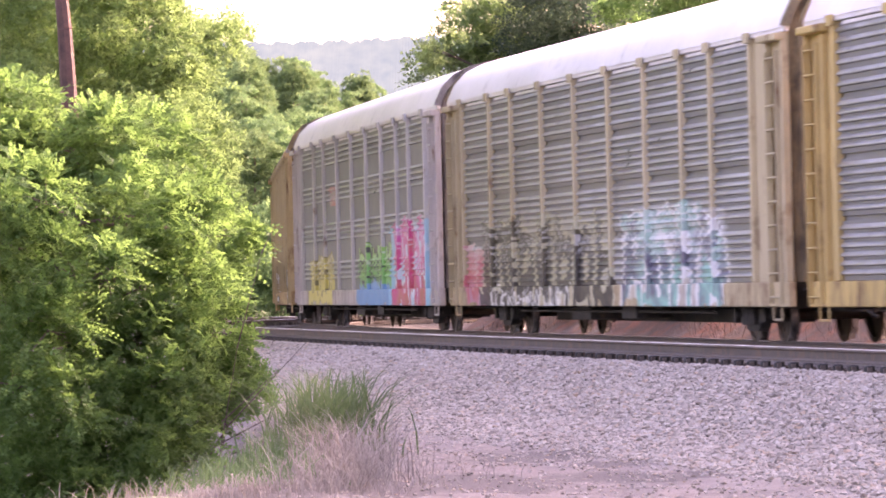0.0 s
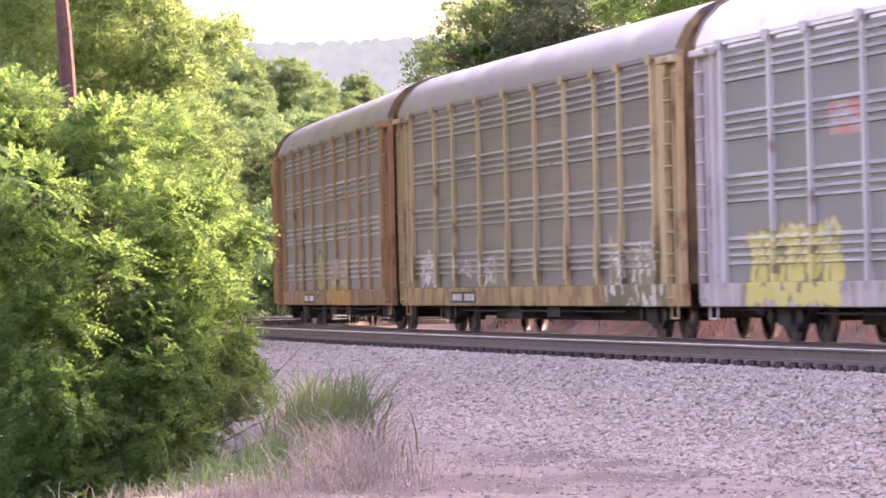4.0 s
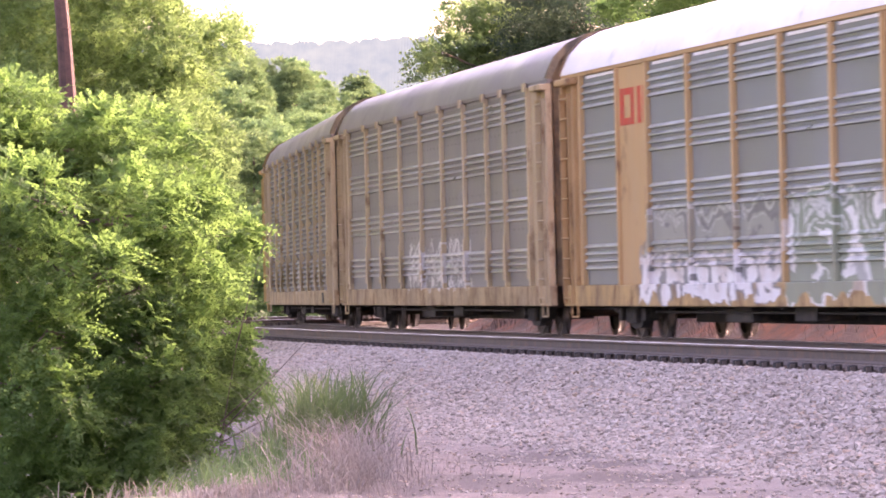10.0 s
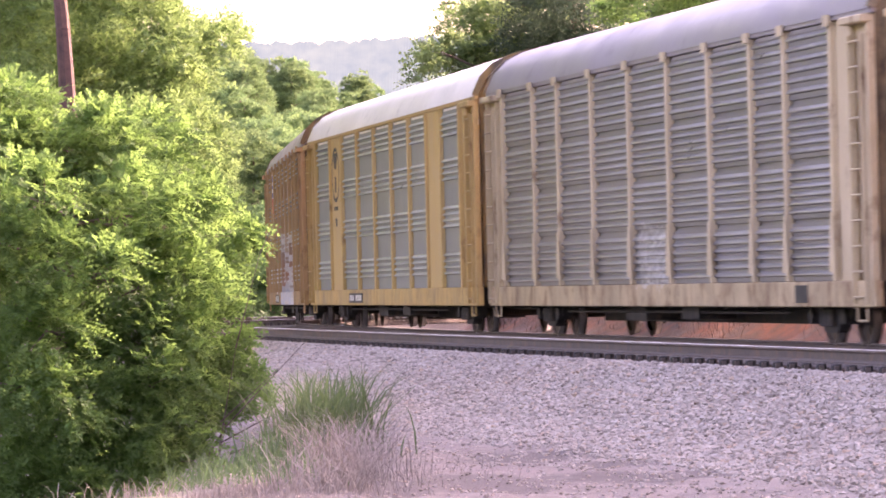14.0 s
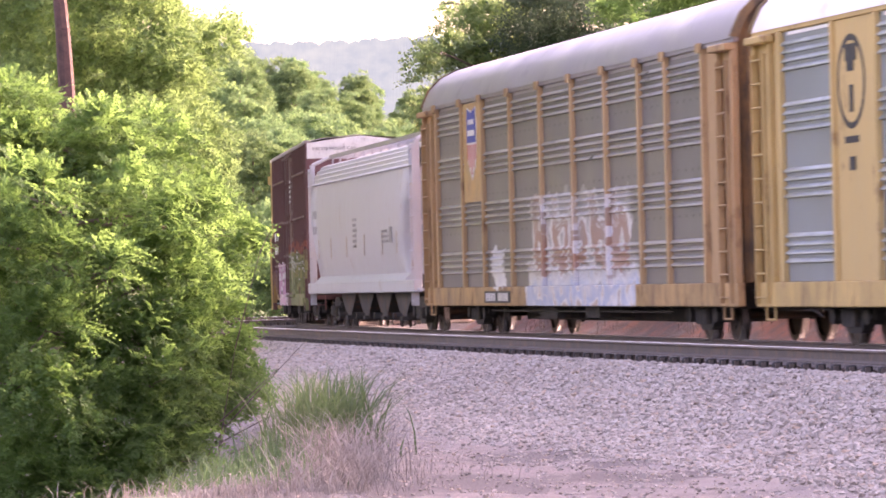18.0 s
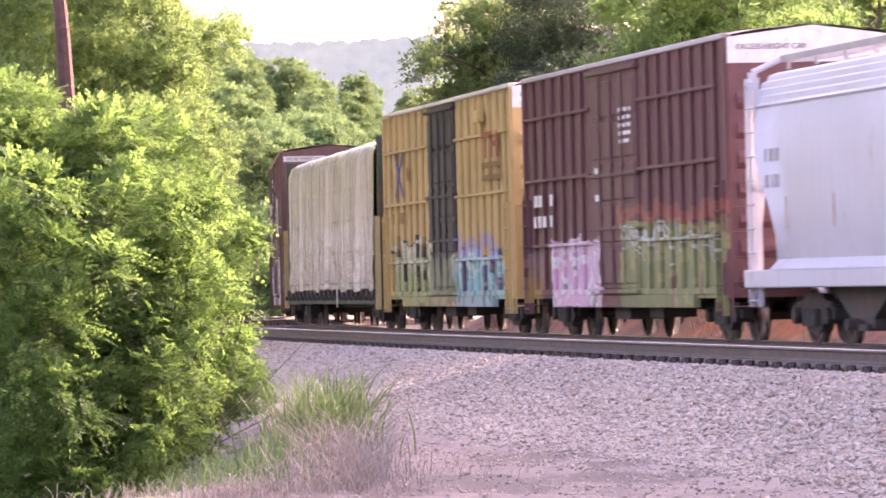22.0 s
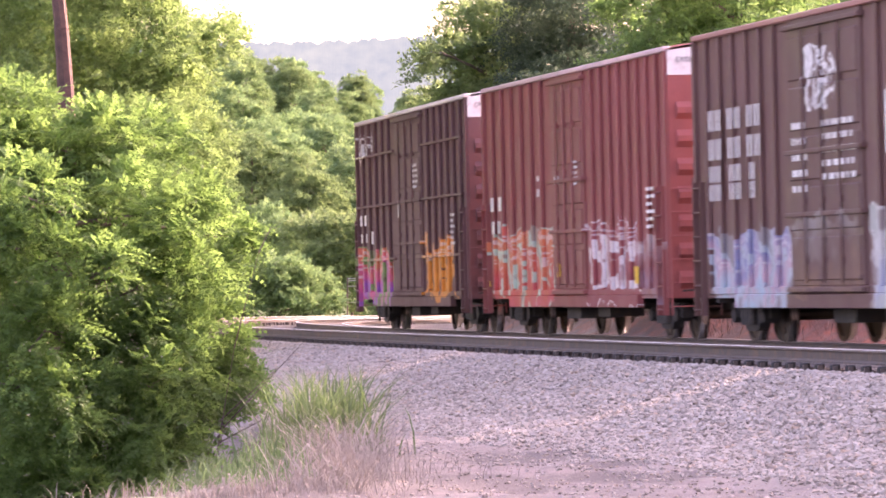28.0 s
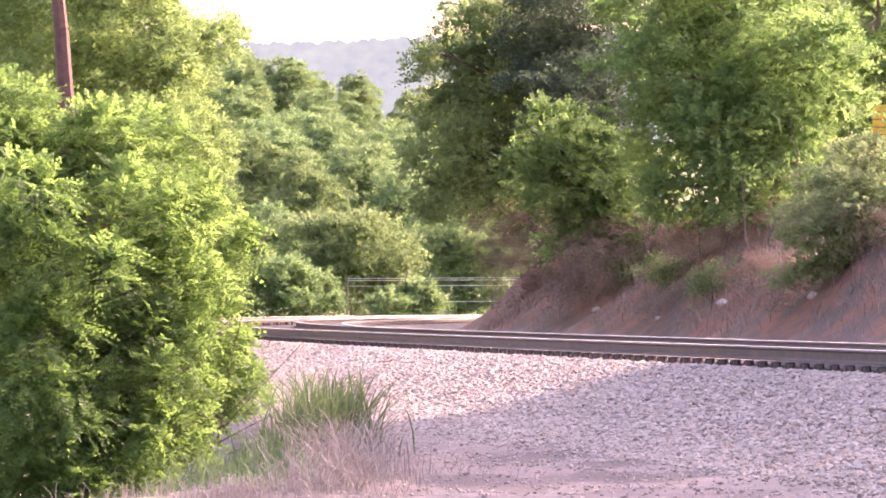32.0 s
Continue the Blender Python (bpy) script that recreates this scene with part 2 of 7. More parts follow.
def box(bm, x0, x1, y0, y1, z0, z1, bevel=0.0):
    vs = [bm.verts.new((x, y, z)) for x in (x0, x1) for y in (y0, y1) for z in (z0, z1)]
    fs = [bm.faces.new([vs[i] for i in f]) for f in ((0, 1, 3, 2), (4, 6, 7, 5), (0, 4, 5, 1), (2, 3, 7, 6), (0, 2, 6, 4), (1, 5, 7, 3))]
    if bevel:
        es = list({e for f in fs for e in f.edges})
        bmesh.ops.bevel(bm, geom=es, offset=bevel, segments=1, affect="EDGES")
    return bm


def boxes(*dims, bevel=0.0):
    bm = bmesh.new()
    for d in dims:
        box(bm, *d, bevel=bevel)
    return bm


def rod(bm, a, b, r, n=6, r2=None):
    """A round bar from a to b."""
    a, b = Vector(a), Vector(b)
    d = (b - a).normalized()
    u = d.orthogonal().normalized()
    w = d.cross(u)
    rings = []
    for p, rr in ((a, r), (b, r if r2 is None else r2)):
        rings.append([bm.verts.new(p + (u * math.cos(k * 2 * math.pi / n) + w * math.sin(k * 2 * math.pi / n)) * rr) for k in range(n)])
    for k in range(n):
        bm.faces.new((rings[0][k], rings[0][(k + 1) % n], rings[1][(k + 1) % n], rings[1][k]))
    bm.faces.new(rings[0][::-1])
    bm.faces.new(rings[1])
    return bm


def prism(bm, outline, axis, a, b):
    """A plate cut to an outline in the two axes other than axis, from a to b."""
    def at(p, q):
        return {"x": (q, p[0], p[1]), "y": (p[0], q, p[1]), "z": (p[0], p[1], q)}[axis]
    lo, hi = [bm.verts.new(at(p, a)) for p in outline], [bm.verts.new(at(p, b)) for p in outline]
    n = len(outline)
    for k in range(n):
        bm.faces.new((lo[k], lo[(k + 1) % n], hi[(k + 1) % n], hi[k]))
    bm.faces.new(lo[::-1])
    bm.faces.new(hi)
    return bm


def lettering(name, text, size, m, material, parent):
    cu = bpy.data.curves.new(name, "FONT")
    cu.body, cu.size, cu.align_x, cu.extrude = text, size, "CENTER", 0.002
    tmp = bpy.data.objects.new(name, cu)
    me = bpy.data.meshes.new_from_object(tmp)
    bpy.data.objects.remove(tmp)
    me.transform(m)
    return mesh_part(name, me, material, parent)


# ---- ground ----
def nearest(px, py):
    """Distance to the outer side of the far track's centre line, and the place along it, for many points."""
    sel = slice(0, None, 4)
    lx, ly, hd, ss = LINE_X[sel], LINE_Y[sel], HEAD[sel], S_GRID[sel]
    off, along = np.empty(len(px)), np.empty(len(px))
    for k in range(0, len(px), 4000):
        x, y = px[k:k + 4000, None], py[k:k + 4000, None]
        i = np.argmin((x - lx) ** 2 + (y - ly) ** 2, axis=1)
        dx, dy = px[k:k + 4000] - lx[i], py[k:k + 4000] - ly[i]
        side = -np.cos(hd[i]) * dx - np.sin(hd[i]) * dy
        ahead = np.sin(hd[i]) * dx - np.cos(hd[i]) * dy
        off[k:k + 4000] = np.where(np.abs(ahead) < 3, side, np.sign(side) * np.hypot(dx, dy))
        along[k:k + 4000] = ss[i] + ahead
    return off, along


PROFILE_OFF = [-90, -40, -12, -9, -7, -5.6, -4.7, -3.8, -2.7, -2.2, 0, 2.1, 3.0, 5.75, 6.2, 8.4, 10.2, 14, 60, 200]
PROFILE_Z = [4.5, 4.2, 3.3, 2.75, 1.6, 0.35, -0.22, -0.45, -0.34, -0.21, -0.21, -0.21, -0.215, -0.215, -0.29, -0.80, -0.97, -1.0, -1.0, -1.2]


def smooth_step(v, a, b):
    k = np.clip((v - a) / (b - a), 0, 1)
    return k * k * (3 - 2 * k)


def land(px, py):
    """Height of the ground."""
    px, py = np.asarray(px, float), np.asarray(py, float)
    off, along = nearest(px, py)
    z = RAIL_Z + np.interp(off, PROFILE_OFF, PROFILE_Z)
    bank = smooth_step(-off, 5, 8)
    z = z + bank * (0.35 * np.sin(along * 0.33) + 0.2 * np.sin(along * 0.9 + off) + 0.12 * np.sin(along * 2.3 - off * 1.7))
    verge = smooth_step(off, 8.0, 12.0)
    z = z + verge * 0.04 * (np.sin(px * 1.7) * np.sin(py * 0.9) + 0.6 * np.sin(px * 3.9 + py * 2.1))
    z = z - 1.35 * smooth_step(-px, 1.7, 3.6) * smooth_step(py, 37, 52) * (1 - smooth_step(py, 72, 90)) * smooth_step(off, 9.5, 12.0)
    hill = smooth_step(py - 0.25 * px, 350, 950) * 33 + smooth_step(py, 900, 1700) * 25
    return z + np.where(off > 0, hill * smooth_step(off, 60, 160), hill * 0.6)


def spaced(*bands):
    out = []
    for a, b, d in bands:
        out += list(np.arange(a, b, d))
    return np.array(out + [bands[-1][1]])


GX = spaced((-3500, -500, 250), (-500, -100, 25), (-100, -14, 4), (-14, 24, 0.4), (24, 60, 3), (60, 200, 14), (200, 500, 50), (500, 3500, 250))
GY = spaced((-600, -60, 30), (-60, 24, 4), (24, 130, 0.45), (130, 260, 1.2), (260, 520, 10), (520, 1200, 30), (1200, 4200, 250))
gxx, gyy = np.meshgrid(GX, GY)
gzz = land(gxx.ravel(), gyy.ravel())
nx, ny = len(GX), len(GY)
idx = np.arange(nx * ny).reshape(ny, nx)
quads = np.stack([idx[:-1, :-1], idx[:-1, 1:], idx[1:, 1:], idx[1:, :-1]], -1).reshape(-1, 4)
ground_mesh = raw_mesh("ground", np.stack([gxx.ravel(), gyy.ravel(), gzz], 1), quads, True)
goff, galong = nearest(gxx.ravel(), gyy.ravel())
lay = ground_mesh.attributes.new("offset", "FLOAT", "POINT")
lay.data.foreach_set("value", goff)
# darker patches on the near dirt, laid out as soft ellipses
patch_mask = np.zeros(nx * ny)
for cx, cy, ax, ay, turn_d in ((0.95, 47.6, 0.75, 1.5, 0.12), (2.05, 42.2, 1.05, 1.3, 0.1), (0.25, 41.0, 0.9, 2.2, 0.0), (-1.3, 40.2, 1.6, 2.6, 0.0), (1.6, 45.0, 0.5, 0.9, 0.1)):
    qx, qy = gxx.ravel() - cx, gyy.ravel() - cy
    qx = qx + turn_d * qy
    patch_mask = np.maximum(patch_mask, 1.25 - np.hypot(qx / ax, qy / ay))
lay = ground_mesh.attributes.new("dark_patch", "FLOAT", "POINT")
lay.data.foreach_set("value", np.clip(patch_mask, 0, 1))

GROUND_MAT, gt, gb = nodes_of("trackside_ground")
g_co = node(gt, "ShaderNodeTexCoord").outputs["Object"]
g_off_n = node(gt, "ShaderNodeAttribute")
g_off_n.attribute_name = "offset"
g_off = calc(gt, "ADD", g_off_n.outputs["Fac"], calc(gt, "MULTIPLY", calc(gt, "SUBTRACT", grain(gt, g_co, 0.5, 4), 0.5), 3.0))
fine_g, mid_g = grain(gt, g_co, 14, 5, 0.7), grain(gt, g_co, 1.1, 4)
stone_c = blend(gt, fine_g, (0.17, 0.15, 0.135), (0.40, 0.362, 0.325))
dirt_c = blend(gt, spread(gt, mid_g, 0.35, 0.65), (0.15, 0.13, 0.12), (0.235, 0.205, 0.19))
dark_patch_n = node(gt, "ShaderNodeAttribute")
dark_patch_n.attribute_name = "dark_patch"
dark_patch = spread(gt, calc(gt, "ADD", dark_patch_n.outputs["Fac"], calc(gt, "MULTIPLY", calc(gt, "SUBTRACT", grain(gt, stretched(gt, g_co, 1.0, 0.4, 1), 3.0, 4, 0.65), 0.5), 1.1)), 0.30, 0.48)
dirt_c = blend(gt, calc(gt, "MULTIPLY", fine_g, 0.35), dirt_c, (0.27, 0.24, 0.22))
clay_c = blend(gt, spread(gt, grain(gt, stretched(gt, g_co, 0.7, 0.5, 1.2), 1.2, 5, 0.65), 0.42, 0.62), (0.13, 0.10, 0.082), (0.28, 0.125, 0.08))
clay_c = blend(gt, calc(gt, "MULTIPLY", spread(gt, grain(gt, g_co, 5, 4), 0.45, 0.65), 0.6), clay_c, (0.15, 0.115, 0.095))
grass_c = blend(gt, mid_g, (0.05, 0.09, 0.025), (0.10, 0.15, 0.05))
# bed between the rails: oily stone, darkened too for shade of train and trees
oily_shade_c = blend(gt, fine_g, (0.075, 0.064, 0.056), (0.17, 0.148, 0.13))
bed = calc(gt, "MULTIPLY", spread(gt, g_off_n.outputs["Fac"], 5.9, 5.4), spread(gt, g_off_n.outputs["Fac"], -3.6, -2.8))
stone_c = blend(gt, bed, stone_c, oily_shade_c)
col_g = blend(gt, spread(gt, g_off, 9.2, 10.4), stone_c, dirt_c)
col_g = blend(gt, calc(gt, "MULTIPLY", dark_patch, 0.8), col_g, (0.105, 0.09, 0.085))
col_g = blend(gt, spread(gt, g_off, 14.6, 16.6), col_g, grass_c)
col_g = blend(gt, spread(gt, g_off, -4.0, -4.9), col_g, clay_c)
col_g = blend(gt, spread(gt, g_off, -9.5, -11.5), col_g, grass_c)
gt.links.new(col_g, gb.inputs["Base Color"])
gb.inputs["Roughness"].default_value = 0.95
g_bump = node(gt, "ShaderNodeBump", (("Height", calc(gt, "ADD", fine_g, calc(gt, "MULTIPLY", grain(gt, g_co, 45, 3), 0.6))), ("Strength", 0.7), ("Distance", 0.05)))
gt.links.new(g_bump.outputs[0], gb.inputs["Normal"])
ground_mesh.materials.append(GROUND_MAT)
tagged(new("ground", ground_mesh), "stony trackside ground with a red clay bank and distant hillside", "ground", kind="structure")

# ---- crushed stone on the outer slope of the track bed ----
rng = np.random.default_rng(5)
COUNT = 120000
st_s = 22 + 103 * rng.random(COUNT) ** 0.85
st_o = np.where(rng.random(COUNT) < 0.86, 5.35 + 4.4 * rng.random(COUNT), 9.5 + 5.0 * rng.random(COUNT) ** 1.9)
st_h = np.interp(st_s, S_GRID, HEAD)
st_x = np.interp(st_s, S_GRID, LINE_X) - np.cos(st_h) * st_o
st_y = np.interp(st_s, S_GRID, LINE_Y) - np.sin(st_h) * st_o
st_r = (0.022 + 0.026 * rng.random(COUNT) ** 1.6) * np.interp(st_o, (9.0, 10.2, 15), (1.0, 0.6, 0.4))
st_z = land(st_x, st_y) + st_r * rng.uniform(-0.1, 0.6, COUNT)
axes6 = np.array([(1, 0, 0), (-1, 0, 0), (0, 1, 0), (0, -1, 0), (0, 0, 1), (0, 0, -1)], float)
turn = rng.normal(size=(COUNT, 3, 3))
turn, _ = np.linalg.qr(turn)
body = np.einsum("nij,kj->nki", turn, axes6) * (0.75 + 0.45 * rng.random((COUNT, 6, 1))) * st_r[:, None, None] * np.array((1.25, 1.25, 0.85))
verts = body + np.stack([st_x, st_y, st_z], 1)[:, None, :]
tri8 = np.array([(0, 2, 4), (2, 1, 4), (1, 3, 4), (3, 0, 4), (2, 0, 5), (1, 2, 5), (3, 1, 5), (0, 3, 5)])
STONE, s_tr, s_b = nodes_of("crushed_granite")
s_rnd = node(s_tr, "ShaderNodeNewGeometry").outputs["Random Per Island"]
s_ramp = node(s_tr, "ShaderNodeValToRGB", (("Fac", s_rnd),))
for pos, c in ((0.0, (0.16, 0.14, 0.12)), (0.15, (0.30, 0.268, 0.235)), (0.6, (0.39, 0.352, 0.31)), (0.88, (0.47, 0.43, 0.385)), (1.0, (0.40, 0.30, 0.22))):
    if pos in (0.0, 1.0):
        s_ramp.color_ramp.elements[-int(pos)].color = (*c, 1)
    else:
        s_ramp.color_ramp.elements.new(pos).color = (*c, 1)
s_co = node(s_tr, "ShaderNodeTexCoord").outputs["Object"]
s_tr.links.new(blend(s_tr, spread(s_tr, grain(s_tr, s_co, 0.6, 3), 0.35, 0.7, 0, 0.35), s_ramp.outputs[0], (0.37, 0.31, 0.265)), s_b.inputs["Base Color"])
s_b.inputs["Roughness"].default_value = 0.97
s_b.inputs["Specular IOR Level"].default_value = 0.0
stone_me = raw_mesh("ballast_stones", verts.reshape(-1, 3), (tri8[None] + 6 * np.arange(COUNT)[:, None, None]).reshape(-1, 3))
stone_me.materials.append(STONE)
tagged(new("ballast_stones", stone_me), "loose grey-pink crushed stone ballast on the track slope", "gravel", kind="stuff")

# ---- tracks ----
RAIL_SHAPE = [(-0.036, -0.002), (-0.03, 0.0), (0.03, 0.0), (0.036, -0.002), (0.036, -0.03), (0.012, -0.045), (0.009, -0.13), (0.07, -0.155), (0.07, -0.17),
              (-0.07, -0.17), (-0.07, -0.155), (-0.009, -0.13), (-0.012, -0.045), (-0.036, -0.03)]


def sweep(shape, off, up, s_list, closed=True):
    verts, faces = [], []
    n = len(shape)
    for s in s_list:
        verts += [tuple(on_line(s, off + a, up + b)) for a, b in shape]
    for k in range(len(s_list) - 1):
        for j in range(n if closed else n - 1):
            faces.append((k * n + j, k * n + (j + 1) % n, (k + 1) * n + (j + 1) % n, (k + 1) * n + j))
    return verts, faces


def track(name, centre, tilt, mid_up, label):
    base = thing(name, label, "railway track", kind="structure")
    s_list = np.concatenate([np.arange(-190, -100, 6.0), np.arange(-100, 116, 1.5), np.arange(116, 400, 8.0)])
    for side in (0.75, -0.75):
        up = mid_up + side * tilt
        body = mesh_part("rail", raw_mesh("rail", *sweep(RAIL_SHAPE, centre + side, up, s_list)), RAIL_SIDE, base, "rust-brown steel rail")
        mesh_part("running_surface", raw_mesh("running_surface", *sweep([(-0.0365, -0.014), (-0.031, -0.002), (-0.018, 0.002), (0.0, 0.0035), (0.018, 0.002), (0.031, -0.002), (0.0365, -0.014)], centre + side, up, s_list, False), True), RAIL_TOP, body, "polished bright top of the rail")
    tie = raw_mesh("tie", *plank_mesh(2.6, 0.23, 0.16))
    tie.materials.append(TIE_WOOD)
    plate = bmesh.new()
    box(plate, -0.09, 0.09, -0.17, 0.17, -0.19, -0.165)
    for px in (-0.06, 0.06):
        for py in (-0.11, 0.11):
            box(plate, px - 0.018, px + 0.018, py - 0.03, py + 0.03, -0.165, -0.115)
    plate_me = bpy.data.meshes.new("tie_plate")
    plate.to_mesh(plate_me)
    plate_me.materials.append(RAIL_SIDE)
    anchor = bmesh.new()
    box(anchor, -0.05, 0.05, -0.06, 0.05, -0.19, -0.095, bevel=0.015)
    anchor_me = bpy.data.meshes.new("rail_anchor")
    anchor.to_mesh(anchor_me)
    anchor_me.materials.append(STEEL_DARK)
    for k, s in enumerate(np.arange(-60, 108, 0.66)):
        a = float(np.interp(s, S_GRID, HEAD))
        m = Matrix.Translation(on_line(s, centre, mid_up)) @ Matrix.Rotation(a - math.pi / 2, 4, "Z") @ Matrix.Rotation(tilt, 4, "X")
        ob = mesh_part("tie", tie, None, base)
        ob.matrix_basis = m @ Matrix.Translation((random.uniform(-0.03, 0.03), random.uniform(-0.04, 0.04), -0.275))
        if 10 < s < 100:
            ob = mesh_part("tie_plate", plate_me, None, base)
            ob.matrix_basis = m @ Matrix.Translation((0, -0.75, 0))
            for ax in (0.0,):
                ob = mesh_part("rail_anchor", anchor_me, None, base)
                ob.matrix_basis = m @ Matrix.Translation((ax, -0.84, 0))
    return base


def plank_mesh(ly, lx, lz):
    c = 0.012
    v = []
    for z, k in ((-lz / 2, 0), (lz / 2 - c, 0), (lz / 2, c)):
        v += [(-lx / 2 + k, -ly / 2 + k, z), (lx / 2 - k, -ly / 2 + k, z), (lx / 2 - k, ly / 2 - k, z), (-lx / 2 + k, ly / 2 - k, z)]
    f = [(3, 2, 1, 0), (8, 9, 10, 11)]
    for r in (0, 4):
        f += [(r + j, r + (j + 1) % 4, r + 4 + (j + 1) % 4, r + 4 + j) for j in range(4)]
    return v, f


track("near_track", TRACK_GAP, 0.055, 0.028, "empty curved railway track on pale ballast")
track("far_track", 0.0, 0.045, -0.016, "curved railway track that carries the freight train")


# ---- plants ----
def leaf_cloud(name, lobes, sprigs, leaflets, sprig_len, leaf_len, material, seed, droop=0.25, inner=0.2, squash=0.85, width=0.42, loose=0.25, flat=0.55, per_tuft=15, tuft=0.42):
    """Leafy sprigs in drooping tufts on a set of lobes (x, y, z, radius), with gaps between the tufts: every leaf is a folded blade of its own."""
    r = np.random.default_rng(seed)
    lobes = np.array(lobes, float)
    w = lobes[:, 3] ** 2
    tufts = max(len(lobes), sprigs // per_tuft)
    home = r.choice(len(lobes), tufts, p=w / w.sum())
    u = r.normal(size=(tufts, 3)) + np.array((0, 0, 0.25))
    u /= np.linalg.norm(u, axis=1)[:, None]
    wave = 0.5 * np.sin(u[:, 0] * 5 + home * 2.1) * np.sin(u[:, 2] * 6 + home) + 0.5 * np.sin(u[:, 1] * 8 + home * 0.7)
    deep = np.where(r.random(tufts) < inner, 0.25 + 0.45 * r.random(tufts), 0.8 + 0.28 * r.random(tufts))
    heart = lobes[home, :3] + u * (lobes[home, 3] * deep * (1 + 0.2 * wave))[:, None] * np.array((1, 1, squash))
    size = lobes[home, 3] * tuft * (0.6 + 0.8 * r.random(tufts))
    which = r.integers(0, tufts, sprigs)
    v = r.normal(size=(sprigs, 3))
    v[:, 2] = np.abs(v[:, 2]) * 0.9 - 0.15
    v += u[which] * 0.7
    v /= np.linalg.norm(v, axis=1)[:, None]
    c = heart[which] + v * (size[which] * (0.35 + 0.65 * r.random(sprigs) ** 0.6))[:, None] * np.array((1.1, 1.1, 0.62))
    axis = v + u[which] * 0.35 + r.normal(size=(sprigs, 3)) * 0.4 + np.array((0, 0, -droop))
    axis /= np.linalg.norm(axis, axis=1)[:, None]
    side = np.cross(axis, np.array((0, 0, 1.0)) + r.normal(size=(sprigs, 3)) * flat)
    side /= np.linalg.norm(side, axis=1)[:, None]
    up = np.cross(side, axis)
    ln = sprig_len * (0.6 + 0.8 * r.random(sprigs))
    out = []
    for j in range(leaflets):
        f = (j + 0.5) / leaflets
        p = c + axis * (ln * f)[:, None]
        p[:, 2] -= droop * 0.5 * ln * f * f
        sgn = 1.0 if j % 2 else -1.0
        d = side * sgn * 0.85 + axis * 0.45 + r.normal(size=(sprigs, 3)) * loose
        d /= np.linalg.norm(d, axis=1)[:, None]
        nrm = up + r.normal(size=(sprigs, 3)) * loose * 1.5
        wd = np.cross(nrm, d)
        wd /= np.linalg.norm(wd, axis=1)[:, None] + 1e-9
        L = (leaf_len * (0.7 + 0.6 * r.random(sprigs)) * (1 - 0.35 * abs(f - 0.45)))[:, None]
        lift = np.cross(d, wd) * L * 0.12
        out.append(np.stack([p, p + d * L * 0.5 + wd * L * width + lift, p + d * L, p + d * L * 0.5 - wd * L * width + lift], 1))
    v = np.concatenate(out, 0)
    n = len(v)
    f = np.array([(0, 1, 2), (0, 2, 3)])[None] + 4 * np.arange(n)[:, None, None]
    me = raw_mesh(name, v.reshape(-1, 3), f.reshape(-1, 3))
    me.materials.append(material)
    return me


def stem_mesh(name, base, top, r0, lobes, limbs, seed, material, bend=0.15):
    """A tapered trunk with limbs that reach into the lobes and fork."""
    r = random.Random(seed)
    bm = bmesh.new()
    base, top = Vector(base), Vector(top)
    pts = [base.lerp(top, k / 6) + Vector((r.uniform(-bend, bend), r.uniform(-bend, bend), 0)) * (0 if k == 0 else 1) for k in range(7)]
    for k in range(6):
        rod(bm, pts[k], pts[k + 1], r0 * (1.15 - 0.13 * k) * (1.25 if k == 0 else 1), 8, r0 * (1.02 - 0.13 * k))
    order = sorted(range(len(lobes)), key=lambda q: r.random())[:limbs]
    for q in order:
        x, y, z, rad = lobes[q]
        k = min(range(1, 7), key=lambda j: abs(pts[j].z - (z - rad * 0.8)))
        a, b = pts[k], Vector((x, y, z))
        mid_p = a.lerp(b, 0.5) + Vector((r.uniform(-.2, .2), r.uniform(-.2, .2), r.uniform(0, .3))) * rad
        rod(bm, a, mid_p, r0 * 0.45, 6, r0 * 0.3)
        rod(bm, mid_p, b, r0 * 0.3, 6, r0 * 0.12)
        for _ in range(3):
            e = b + Vector((r.gauss(0, 1), r.gauss(0, 1), r.gauss(0, 0.8))).normalized() * rad * 0.9
            rod(bm, mid_p.lerp(b, r.uniform(.3, 1)), e, r0 * 0.13, 5, r0 * 0.04)
    me = bpy.data.meshes.new(name)
    bm.to_mesh(me)
    bm.free()
    me.materials.append(material)
    return me


def plant(name, label, category, base, top, r0, lobes, sprigs, leaflets, sprig_len, leaf_len, leaf, seed, bark=BARK_GREY, limbs=8, group="", **more):
    ob = thing(name, label, category, group=group)
    mesh_part("trunk" if category == "tree" else "stem", stem_mesh("trunk", base, top, r0, lobes, limbs, seed, bark), None, ob)
    mesh_part("crown" if category == "tree" else "foliage", leaf_cloud("crown", lobes, sprigs, leaflets, sprig_len, leaf_len, leaf, seed, **more), None, ob)
    return ob


def ground_z(x, y):
    return float(land([x], [y])[0])


